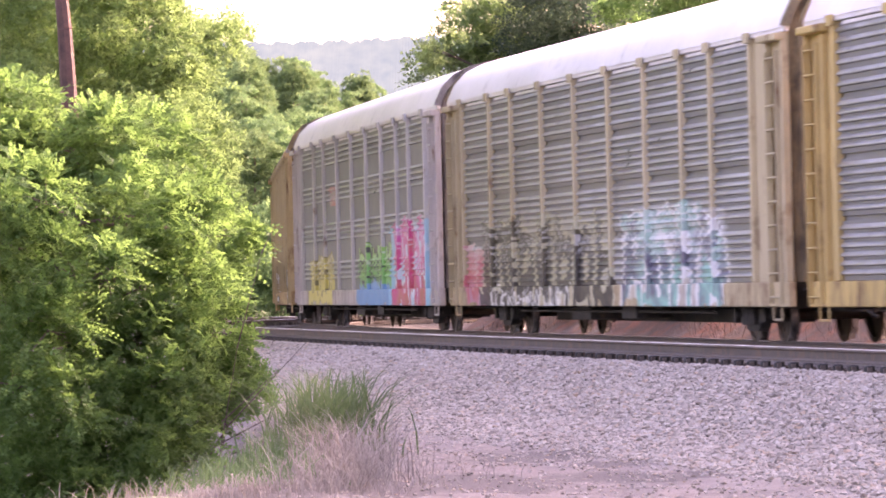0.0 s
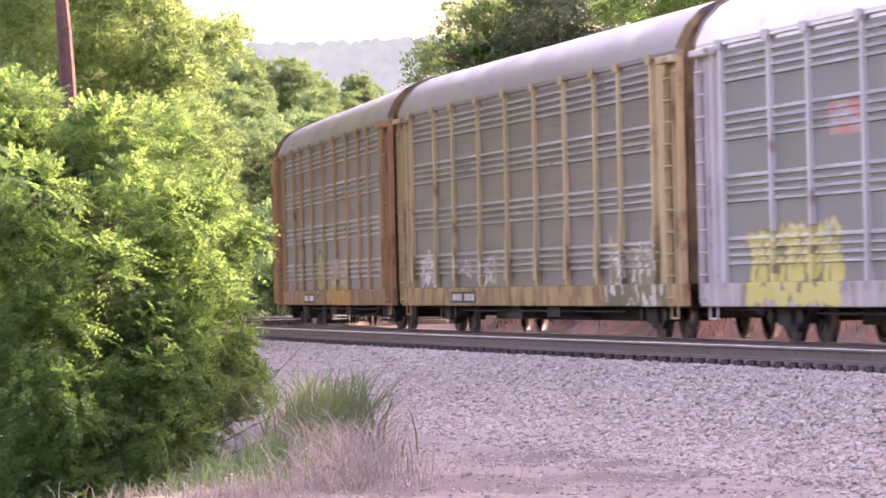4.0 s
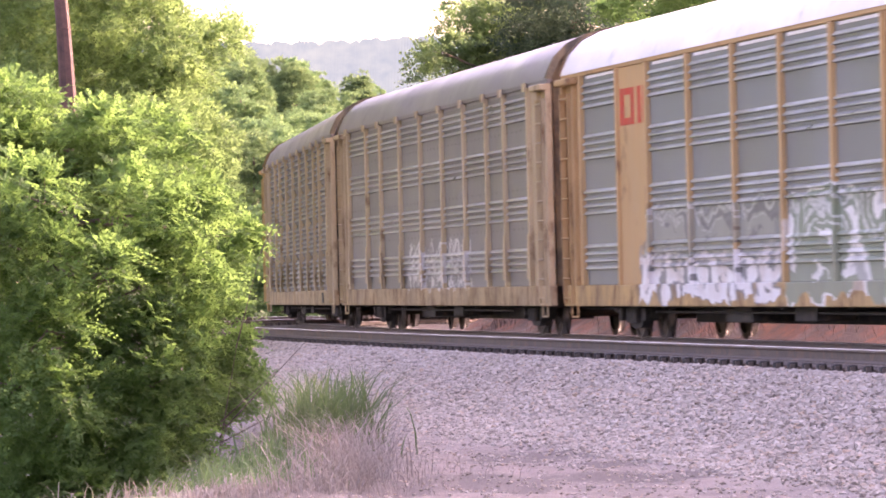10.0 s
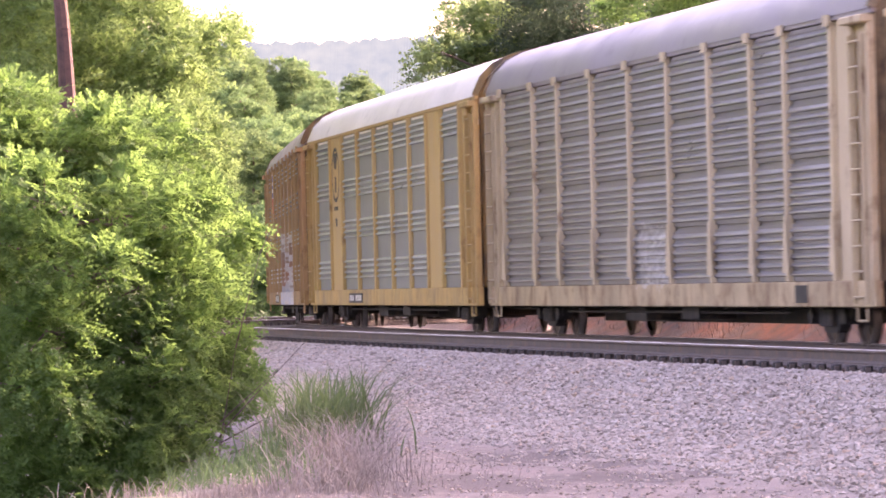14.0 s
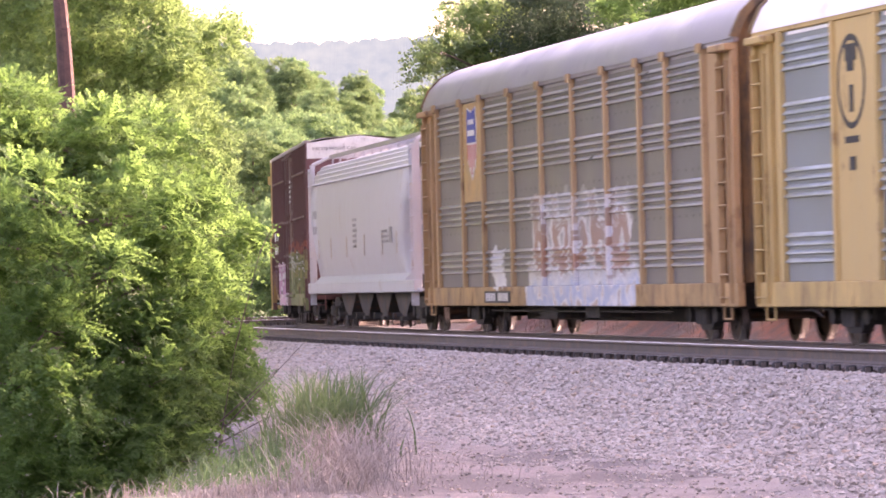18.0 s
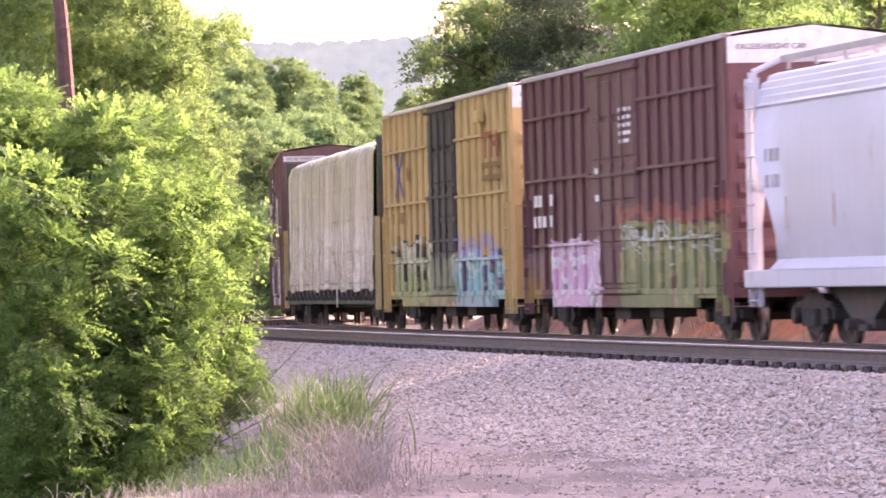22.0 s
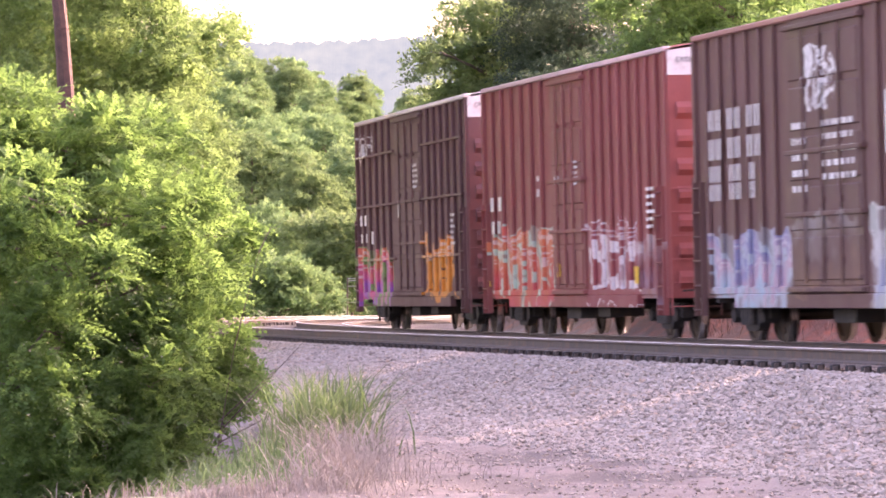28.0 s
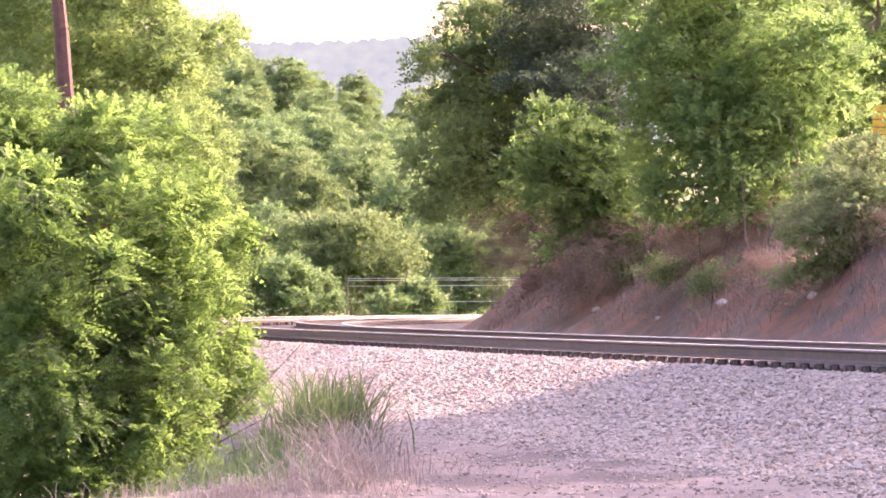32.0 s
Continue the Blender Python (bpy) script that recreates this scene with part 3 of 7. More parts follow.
# ---- plants, from the camera outwards ----
BUSH_LOBES = [(-3.83, 41.3, 2.83, 0.36), (-3.44, 41.5, 2.79, 0.31), (-2.99, 40.9, 3.05, 0.26), (-2.73, 41.5, 3.04, 0.31), (-2.42, 41.5, 2.84, 0.26), (-2.2, 41.3, 2.52, 0.23), (-3.71, 41.6, 2.33, 0.38), (-3.25, 41.6, 2.48, 0.36), (-2.7, 40.4, 2.41, 0.35), (-2.37, 40.7, 2.21, 0.3), (-2.03, 41.9, 2.23, 0.2), (-1.98, 41.8, 1.87, 0.2), (-3.77, 41.7, 1.71, 0.41), (-3.23, 41.4, 1.81, 0.41), (-2.67, 40.5, 1.76, 0.37), (-2.21, 40.4, 1.71, 0.3), (-3.72, 41.7, 1.1, 0.44), (-3.05, 40.4, 1.16, 0.42), (-2.5, 40.2, 1.17, 0.35), (-2.19, 41.0, 1.31, 0.2), (-3.64, 41.4, 0.44, 0.43), (-3.0, 40.4, 0.57, 0.4), (-2.58, 41.6, 0.54, 0.33), (-3.59, 40.2, -0.02, 0.4), (-2.94, 40.2, 0.03, 0.4), (-2.46, 41.3, 0.09, 0.28), (-3.27, 40.0, -0.31, 0.39), (-2.81, 42.0, -0.4, 0.36), (-3.83, 40.7, -0.39, 0.4), (-3.82, 41.7, 3.3, 0.24), (-4.3, 41.4, 2.83, 0.56), (-4.33, 40.7, 1.71, 0.6), (-4.35, 41.4, 0.69, 0.61), (-2.28, 41.6, 0.89, 0.21), (-3.87, 41.2, 3.45, 0.2), (-3.66, 39.4, 0.01, 0.29), (-3.21, 39.3, -0.03, 0.25), (-2.78, 39.4, -0.04, 0.23), (-2.41, 39.6, -0.05, 0.18), (-1.72, 40.5, 1.81, 0.09), (-1.79, 40.5, 2.04, 0.11), (-3.6, 39.6, 2.55, 0.3), (-4.0, 39.7, 2.2, 0.34), (-3.5, 39.5, 2.0, 0.28), (-3.9, 39.5, 1.55, 0.34), (-3.4, 39.3, 1.4, 0.28), (-3.8, 39.3, 0.95, 0.34), (-3.2, 39.4, 0.8, 0.28), (-3.0, 39.5, 1.9, 0.26), (-2.1, 41.2, 1.55, 0.2), (-2.08, 41.0, 1.25, 0.2), (-2.22, 41.2, 0.95, 0.2), (-2.4, 40.8, 0.62, 0.22), (-2.05, 41.0, 2.4, 0.16), (-2.3, 40.2, 1.5, 0.24), (-2.5, 39.9, 0.9, 0.22), (-2.55, 39.8, 0.5, 0.18), (-2.45, 40.0, 0.42, 0.26), (-2.32, 40.2, 0.2, 0.22), (-2.7, 39.8, 0.12, 0.28), (-2.24, 40.6, 0.74, 0.2), (-2.62, 39.7, 0.72, 0.24), (-2.1, 40.4, 1.45, 0.2)]
AWAY = 1.5           # the bush stands in a hollow well beyond the grass


def farther(lobes, k):
    """Lobes moved out along the line of sight from the eye, grown to match."""
    return [(x * k, y * k, EYE_Z + (z - EYE_Z) * k, q * k) for x, y, z, q in lobes]


BUSH_LOBES = farther(BUSH_LOBES, AWAY)
plant("locust_bush", "large bright-green leafy locust bush beside the tracks", "bush", (-5.0, 61.5, ground_z(-5.0, 61.5) - 0.05), (-4.8, 61.8, 3.5), 0.075, BUSH_LOBES,
      16000, 13, 0.36, 0.075, LEAF_BUSH, 11, limbs=30, droop=0.45, inner=0.12, loose=0.16, flat=0.4, width=0.34, per_tuft=16, tuft=0.46)
LOW_LOBES = farther([(-1.97, 43.8, 0.8, 0.24), (-2.16, 44.0, 0.74, 0.19), (-1.87, 44.2, 0.71, 0.14), (-2.08, 43.9, 1.01, 0.13)], 1.42)
plant("low_shrub", "low dark-green shrub at the edge of the gravel", "bush", (-3.1, 62.4, ground_z(-3.1, 62.4) - 0.02), (-2.95, 62.4, 0.35), 0.02, LOW_LOBES, 1500, 7, 0.17, 0.05, LEAF_BUSH, 12, limbs=4, inner=0.05)
TALL_LOBES = [(-8.06, 86.9, 6.93, 1.18), (-7.01, 89.8, 7.22, 1.11), (-5.82, 86.9, 6.72, 0.86), (-7.89, 88.5, 5.94, 1.2), (-6.37, 88.6, 5.95, 0.98), (-5.39, 88.7, 5.62, 0.76), (-4.92, 88.0, 4.94, 0.65), (-7.57, 89.9, 4.9, 1.22), (-5.67, 86.3, 4.77, 0.85), (-5.0, 89.4, 6.48, 0.37), (-4.43, 88.0, 6.62, 0.42), (-4.28, 89.5, 6.85, 0.3), (-4.75, 88.0, 6.55, 0.4), (-5.09, 87.3, 6.74, 0.24), (-5.13, 86.1, 6.51, 0.48), (-4.36, 88.8, 5.14, 0.24), (-4.69, 87.7, 4.5, 0.59), (-9.32, 89.7, 6.88, 1.32), (-8.85, 86.2, 5.2, 1.27), (-6.27, 87.2, 8.03, 1.18), (-8.06, 90.5, 8.38, 1.45), (-5.85, 87.3, 7.6, 0.64), (-6.96, 86.5, 8.94, 1.28), (-4.58, 87.7, 3.85, 0.54)]
plant("tall_pine", "tall pine with a bare reddish trunk and leafy boughs", "tree", (-6.48, 79.0, 0.0), (-6.53, 79.0, 9.5), 0.20, TALL_LOBES, 11000, 9, 0.42, 0.105, LEAF_PINE, 21, bark=BARK, limbs=0, droop=0.15, inner=0.3, squash=0.55, width=0.3)
EDGE_LOBES = [(1.34, 143.1, 9.84, 0.97), (0.28, 142.8, 8.76, 0.97), (1.68, 142.2, 8.56, 1.22), (0.81, 143.8, 7.4, 1.24), (2.03, 141.9, 6.97, 1.4), (0.28, 140.2, 6.22, 1.04), (1.52, 144.0, 5.46, 1.33), (0.28, 140.6, 4.93, 0.78), (2.4, 143.2, 5.26, 1.06), (2.93, 143.3, 6.14, 0.88), (-0.07, 139.5, 9.29, 0.52), (2.4, 143.1, 10.01, 1.23), (-0.07, 144.9, 7.35, 0.62)]
plant("edge_tree", "dense dark-green broadleaf tree at the end of the bank", "tree", (3.4, 148.0, ground_z(3.4, 148.0) - 0.1), (1.9, 143.0, 8.5), 0.16, EDGE_LOBES, 6500, 8, 0.42, 0.125, LEAF_DARK, 31, limbs=8, droop=0.2)
CONIFER_LOBES = [(3.7, 139.3, 10.31, 1.2), (4.79, 141.1, 9.72, 1.22), (3.06, 141.4, 9.56, 0.96), (3.88, 139.4, 8.6, 1.29), (4.86, 138.0, 8.19, 1.02), (2.97, 137.1, 8.14, 0.84), (4.03, 138.7, 7.37, 1.02), (4.33, 137.2, 11.53, 1.35), (2.99, 137.8, 11.23, 1.02), (3.73, 140.2, 13.13, 1.38), (4.3, 142.0, 7.0, 1.3), (5.3, 142.5, 8.6, 1.3), (3.4, 142.5, 6.2, 1.2), (5.4, 142.5, 6.6, 1.2)]
plant("dark_conifer", "dark blue-green conifer behind the broadleaf trees", "tree", (4.0, 141.0, ground_z(4.0, 141.0) - 0.1), (3.9, 140.0, 12.5), 0.2, CONIFER_LOBES, 6000, 9, 0.6, 0.17, NEEDLES, 32, limbs=9, droop=0.5, width=0.22, squash=0.6)
YOUNG_LOBES = [(2.97, 122.9, 6.11, 0.76), (3.77, 124.5, 5.71, 0.84), (2.54, 124.4, 5.09, 0.69), (3.42, 122.9, 4.74, 0.91), (4.37, 124.0, 4.77, 0.76), (4.49, 123.2, 5.66, 0.61), (4.77, 122.6, 3.98, 0.68), (4.02, 122.9, 3.84, 0.68)]
plant("young_tree", "young light-green tree on the bank", "tree", (4.6, 126.0, ground_z(4.6, 126.0) - 0.1), (3.7, 124.0, 5.2), 0.07, YOUNG_LOBES, 3400, 8, 0.34, 0.115, LEAF_TREE, 33, limbs=6)
BRIGHT_LOBES = [(5.53, 113.5, 8.56, 1.19), (6.85, 109.9, 8.61, 1.29), (8.58, 113.1, 8.26, 1.25), (9.14, 109.8, 7.25, 0.95), (5.1, 110.2, 7.14, 0.95), (6.53, 113.8, 7.32, 1.4), (7.82, 110.3, 6.74, 1.36), (9.2, 112.2, 6.13, 1.04), (5.48, 112.3, 5.86, 1.11), (6.83, 109.7, 5.49, 1.28), (8.23, 110.3, 5.11, 1.15), (6.23, 111.0, 4.44, 1.02), (7.5, 109.6, 4.14, 0.94), (9.83, 111.6, 6.93, 0.55), (5.14, 114.1, 4.8, 0.7), (7.04, 110.8, 9.76, 1.5), (5.37, 110.2, 9.58, 1.09), (8.92, 113.9, 9.57, 1.12)]
plant("bright_tree", "broad sunlit light-green tree on the clay bank", "tree", (7.4, 112.5, ground_z(7.4, 112.5) - 0.1), (7.3, 112.0, 8.5), 0.14, BRIGHT_LOBES, 9500, 8, 0.4, 0.125, LEAF_TREE, 34, limbs=10)
OPEN_LOBES = [(11.82, 127.0, 9.38, 0.78), (11.11, 126.1, 10.26, 0.93), (12.3, 125.5, 8.06, 0.93), (11.47, 124.9, 7.56, 0.54), (12.38, 124.8, 10.32, 1.23), (12.33, 127.5, 6.9, 0.78)]
plant("open_tree", "thin open tree with sky between its leaves", "tree", (12.2, 127.0, ground_z(12.2, 127.0) - 0.1), (12.0, 126.0, 9.5), 0.12, OPEN_LOBES, 900, 7, 0.4, 0.18, LEAF_TREE, 35, limbs=6)
HIGH_LOBES = [(1.65, 156.2, 12.51, 0.58), (2.34, 156.8, 11.88, 0.68), (0.12, 158.8, 12.01, 0.43), (0.69, 156.6, 12.35, 0.48), (2.87, 159.4, 13.33, 1.18), (1.28, 157.1, 13.73, 1.16)]
plant("high_tree", "tall thin-leaved tree behind the bank", "tree", (4.5, 160.0, ground_z(4.5, 160.0) - 0.1), (2.6, 158.0, 11.5), 0.15, HIGH_LOBES, 900, 7, 0.45, 0.16, LEAF_DARK, 36, limbs=6)
SCRUB_LOBES = [(7.88, 96.1, 3.24, 0.59), (8.52, 96.6, 3.6, 0.71), (9.19, 96.2, 3.48, 0.71), (7.73, 97.2, 2.66, 0.48), (8.47, 97.5, 2.66, 0.6), (9.15, 97.1, 2.54, 0.6), (9.39, 97.1, 4.09, 0.72), (8.86, 97.8, 4.23, 0.48), (9.8, 97.6, 3.02, 0.72)]
SCRUB_LOBES += [(8.2, 98.0, 3.9, 0.5), (9.9, 98.2, 3.9, 0.7), (9.0, 98.5, 4.6, 0.6), (9.9, 98.8, 4.9, 0.6), (7.3, 97.5, 2.2, 0.35)]
plant("bank_shrub", "pale green shrub with withered grey blossom on the bank", "bush", (8.6, 97.5, ground_z(8.6, 97.5) - 0.1), (8.6, 97.3, 3.2), 0.05, SCRUB_LOBES, 3600, 6, 0.26, 0.10, LEAF_PALE, 37, limbs=6)
NOSE_SCRUB = [(2.0, 140.3, 3.98, 0.69), (2.7, 140.4, 3.63, 0.78), (3.47, 140.4, 3.81, 0.69), (1.66, 140.6, 3.12, 0.61), (2.51, 139.4, 2.76, 0.77), (3.55, 139.8, 2.94, 0.69), (2.0, 140.3, 2.08, 0.52), (3.05, 140.6, 2.08, 0.52)]
plant("bank_scrub", "dry hanging vines and twigs on the end of the bank", "bush", (2.65, 142, ground_z(2.65, 142) - 0.1), (2.65, 142, ground_z(2.65, 142) + 0.8), 0.03, NOSE_SCRUB, 2600, 5, 0.5, 0.12, DRY_SCRUB, 40, limbs=6, width=0.12, droop=0.7, inner=0.5, group="scrub on the bank")
EARLY_SCRUB = [(3.86, 122.6, 3.38, 0.6), (4.6, 122.1, 3.22, 0.6), (5.39, 123.0, 3.23, 0.61), (4.12, 121.2, 2.61, 0.52), (5.05, 122.2, 2.62, 0.53), (3.42, 122.8, 2.17, 0.42), (5.99, 122.8, 3.08, 0.54)]
plant("bank_scrub", "dry brown scrub and weeds on the clay bank", "bush", (4.69, 124, ground_z(4.69, 124) - 0.1), (4.69, 124, ground_z(4.69, 124) + 0.8), 0.03, EARLY_SCRUB, 2400, 5, 0.5, 0.12, DRY_SCRUB, 41, limbs=6, width=0.12, droop=0.7, inner=0.5, group="scrub on the bank")
MIDDLE_SCRUB = [(6.15, 112.0, 3.23, 0.55), (6.86, 110.2, 3.13, 0.49), (7.56, 110.5, 3.21, 0.54), (8.33, 111.7, 3.16, 0.55), (6.55, 111.8, 2.68, 0.39), (8.02, 111.1, 2.6, 0.36)]
plant("bank_scrub", "dry brown scrub and weeds on the clay bank", "bush", (7.36, 113, ground_z(7.36, 113) - 0.1), (7.36, 113, ground_z(7.36, 113) + 0.8), 0.03, MIDDLE_SCRUB, 2000, 5, 0.5, 0.12, DRY_SCRUB, 42, limbs=6, width=0.12, droop=0.7, inner=0.5, group="scrub on the bank")
GREEN_SCRUB = [(3.29, 123.6, 3.24, 0.55), (4.22, 124.3, 3.48, 0.61), (5.15, 124.6, 3.48, 0.61), (6.22, 124.4, 3.48, 0.55), (7.27, 124.0, 3.63, 0.61), (8.32, 123.7, 3.62, 0.55), (9.46, 124.7, 3.72, 0.61)]
plant("bank_scrub", "dark green weeds under the trees on the bank", "bush", (6.36, 126, ground_z(6.36, 126) - 0.1), (6.36, 126, ground_z(6.36, 126) + 0.8), 0.03, GREEN_SCRUB, 1800, 5, 0.3, 0.12, LEAF_DARK, 43, limbs=6, width=0.4, droop=0.7, inner=0.5, group="scrub on the bank")
FAR_BUSH = [(-7.25, 262.8, 5.05, 1.46), (-5.25, 260.2, 4.7, 1.92), (-3.35, 261.6, 4.4, 1.61), (-5.93, 261.7, 2.79, 1.77), (-3.68, 262.5, 2.14, 1.62), (-7.24, 262.7, 2.47, 1.29), (-4.64, 261.7, 5.68, 0.97), (-2.72, 262.8, 2.79, 0.81)]
plant("sumac_bush", "bushy young tree with yellowish flower heads beyond the curve", "bush", (-5.01, 262, ground_z(-5.01, 262) - 0.2), (-5.01, 262, 3.5), 0.1, FAR_BUSH, 4420, 7, 0.55, 0.19, LEAF_GOLD, 50, limbs=5)
FAR_BUSH = [(-8.8, 251.6, 2.74, 1.24), (-7.61, 253.2, 2.12, 1.25), (-10.05, 252.0, 2.43, 1.09), (-8.18, 251.8, 1.35, 1.09), (-10.94, 250.9, 1.5, 1.24), (-6.66, 252.7, 1.5, 0.93), (-12.18, 251.0, 2.12, 1.55)]
plant("roadside_bush", "light-green bush beyond the curve", "bush", (-9.21, 252, ground_z(-9.21, 252) - 0.2), (-9.21, 252, 3.5), 0.1, FAR_BUSH, 3740, 7, 0.55, 0.19, LEAF_FAR, 51, limbs=5)
FAR_BUSH = [(-1.38, 255.2, 1.81, 0.88), (-0.75, 254.4, 1.34, 0.69), (-2.17, 255.0, 1.34, 0.88), (-2.93, 253.0, 1.19, 0.81), (-1.69, 254.0, 1.19, 0.63)]
plant("roadside_bush", "leafy bush beyond the curve", "bush", (-1.79, 255, ground_z(-1.79, 255) - 0.2), (-1.79, 255, 3.5), 0.1, FAR_BUSH, 1700, 7, 0.55, 0.19, LEAF_FAR, 52, limbs=5)
FAR_BUSH = [(-10.88, 290.8, 6.14, 1.36), (-9.72, 288.2, 5.74, 1.14), (-11.55, 289.6, 5.05, 1.28), (-10.13, 289.7, 4.34, 1.43)]
plant("pale_tree", "rounded pale-green tree beyond the curve", "tree", (-10.59, 290, ground_z(-10.59, 290) - 0.2), (-10.59, 290, 3.5), 0.1, FAR_BUSH, 2550, 7, 0.55, 0.19, LEAF_FAR, 53, limbs=5)
FAR_BUSH = [(-0.15, 300.6, 5.55, 1.85), (1.33, 299.9, 4.06, 1.85), (-0.88, 299.0, 3.69, 1.66), (2.07, 299.7, 5.91, 1.66), (3.54, 299.8, 3.69, 1.85), (1.7, 300.2, 2.22, 1.66), (-0.51, 298.8, 1.85, 1.29), (3.17, 299.4, 1.48, 1.47)]
plant("valley_tree", "leafy tree in the valley beyond the curve", "tree", (1.28, 300, ground_z(1.28, 300) - 0.2), (1.28, 300, 3.5), 0.1, FAR_BUSH, 4080, 7, 0.55, 0.19, LEAF_FAR, 54, limbs=5)

# the wooded hillside: a few kinds of tree, each one a thing of its own
kinds = []
for k in range(6):
    rr = random.Random(70 + k)
    high = 12 + 1.3 * k
    lobes = [(rr.uniform(-0.5, 0.5), rr.uniform(-0.5, 0.5), high - 1.8, 1.7)]
    for ring, (z, reach, number) in enumerate(((high - 3.4, 2.1, 5), (high - 5.8, 3.0, 6), (high - 8.6, 2.7, 5))):
        for j in range(number):
            a = 6.283 * (j + 0.5 * ring + rr.uniform(-0.25, 0.25)) / number
            far = reach * rr.uniform(0.75, 1.2)
            lobes.append((far * math.cos(a), far * math.sin(a), z + rr.uniform(-0.8, 0.8), rr.uniform(1.05, 1.75)))
    kinds.append((stem_mesh("trunk", (0, 0, -1.5), (0, 0, high - 2), 0.2, lobes, 5, k, BARK_GREY),
                  leaf_cloud("crown", lobes, 4200, 5, 0.6, 0.28, LEAF_FAR, 90 + k, inner=0.12, per_tuft=18, tuft=0.42, squash=0.95)))
KIND_TOP = [max(v.co.z for v in b.vertices) for a, b in kinds]


def woodland(x, y, k, label, group, summit=None):
    """One tree; summit is how high it may stand."""
    pick = rr.randrange(6)
    if summit is not None:
        k = min(k, (summit - ground_z(x, y)) / KIND_TOP[pick]) if k else (summit - ground_z(x, y)) / KIND_TOP[pick]
    tree = thing("woodland_tree", label, "tree", group=group)
    tree.matrix_basis = Matrix.LocRotScale((x, y, ground_z(x, y)), Euler((0, 0, rr.uniform(0, 6.28))), (k, k, k * (1.0 if summit is not None else rr.uniform(0.9, 1.15))))
    mesh_part("trunk", kinds[pick][0], None, tree)
    mesh_part("crown", kinds[pick][1], None, tree)


rr = random.Random(4)


# trees added along both sides of the line, mostly unseen, to block light
for k in range(14):
    c = on_line(52 + 7.5 * k, -13.0 - rr.uniform(0, 6))
    # the later ones stand tall enough to shade the near ground
    tall = k > 5
    woodland(c.x, c.y, rr.uniform(0.75, 0.9) if tall else rr.uniform(0.30, 0.42), "unseen tall tree added on the cut to shade the near ground" if tall else "young leafy tree on top of the cut", "trees along the cut")
for k in range(9):
    c = on_line(99 + 6.5 * k, -12.0 - rr.uniform(0, 3))
    woodland(c.x, c.y, rr.uniform(0.7, 0.85), "unseen tall tree added on the cut to shade the near ground", "trees along the cut")
# hidden behind the bank trees, added to shade the far bed
for k in range(18):
    c = on_line(-62 + 5.6 * k, -13.0 - rr.uniform(0, 6))
    if (c.x - 5.0) / c.y < -0.003:
        continue
    woodland(c.x, c.y, rr.uniform(0.6, 0.72) if k < 12 else rr.uniform(0.4, 0.5), "hidden leafy tree added inside the curve to shade the far bed", "trees inside the curve")
# unseen low row on the left, added to dim the car sides
for k in range(12):
    woodland(-15.5 - rr.uniform(0, 5), 6 + 7.4 * k, rr.uniform(0.4, 0.52), "unseen young tree added to dim the skylight on the cars", "trees at the wood's edge")
# added farther left, taller in the middle to darken the far cars
for k in range(11, 34):
    y = 12 + 7.6 * k
    woodland(-(0.07 if 95 < y < 240 else 0.105) * y - 5 - rr.uniform(0, 5), y, rr.uniform(1.35, 1.7) if 95 < y < 240 else rr.uniform(0.75, 1.05), "tall tree added at the wood's edge to block skylight from the cars", "trees at the wood's edge")
CREST_AT = [-0.062, -0.046, -0.038, -0.028, -0.02, -0.010, -0.004, 0.03]
CREST_UP = [0.058, 0.0565, 0.0585, 0.0522, 0.0520, 0.0508, 0.0480, 0.045]
for row in range(16):
    dist = 335 + 28 * row + (4 * row) ** 1.25
    x = -dist * 0.062 - 6
    while x < dist * 0.03:
        d = dist + rr.uniform(-12, 12)
        share = float(np.interp(d, (335, 450, 600, 800, 930), (0.66, 0.79, 0.89, 0.97, 1.0)))
        up = float(np.interp(x / d, CREST_AT, CREST_UP)) * share * rr.uniform(0.84, 1.02)
        woodland(x, d, rr.uniform(1.0, 1.5), "full-leaved tree on the wooded hillside", "hillside trees", EYE_Z + up * d)
        x += rr.uniform(6.2, 9.8) * (1 + row * 0.02)

# the ridge behind all, its haze painted as a pale blue-green glow
RIDGE, rt, rb = nodes_of("painted_haze_ridge")
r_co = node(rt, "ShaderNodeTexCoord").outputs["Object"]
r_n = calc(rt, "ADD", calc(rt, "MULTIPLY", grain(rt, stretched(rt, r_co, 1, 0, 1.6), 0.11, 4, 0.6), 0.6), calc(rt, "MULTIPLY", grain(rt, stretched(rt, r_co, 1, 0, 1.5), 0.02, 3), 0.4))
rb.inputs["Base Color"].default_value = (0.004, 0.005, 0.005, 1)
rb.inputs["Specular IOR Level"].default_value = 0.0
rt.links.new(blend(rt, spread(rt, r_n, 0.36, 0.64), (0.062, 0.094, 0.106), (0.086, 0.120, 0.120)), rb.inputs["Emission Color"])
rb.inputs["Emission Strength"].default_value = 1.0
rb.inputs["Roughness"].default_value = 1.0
r = np.random.default_rng(8)
NR = 1600
rx = np.concatenate([np.linspace(-1800, -360, 200), np.linspace(-350, 350, 1200), np.linspace(360, 1800, 200)])
lump = sum(a * np.abs(np.sin(rx / w + p + 0.7 * np.sin(rx / (3.1 * w)))) for a, w, p in ((1.6, 5.1, 0.3), (1.0, 2.3, 1.2)))
crest = 145.5 + 4 * np.sin(rx / 140 + 0.9) + 2 * np.sin(rx / 47) + lump + r.random(NR) * 0.8
rows_v = []
for f in (0.0, 0.35, 0.6, 0.8, 0.93, 1.0):
    rows_v.append(np.stack([rx, 2300 + 260 * f + 0 * rx, 20 + (crest - 20) * f], 1))
rv = np.concatenate(rows_v)
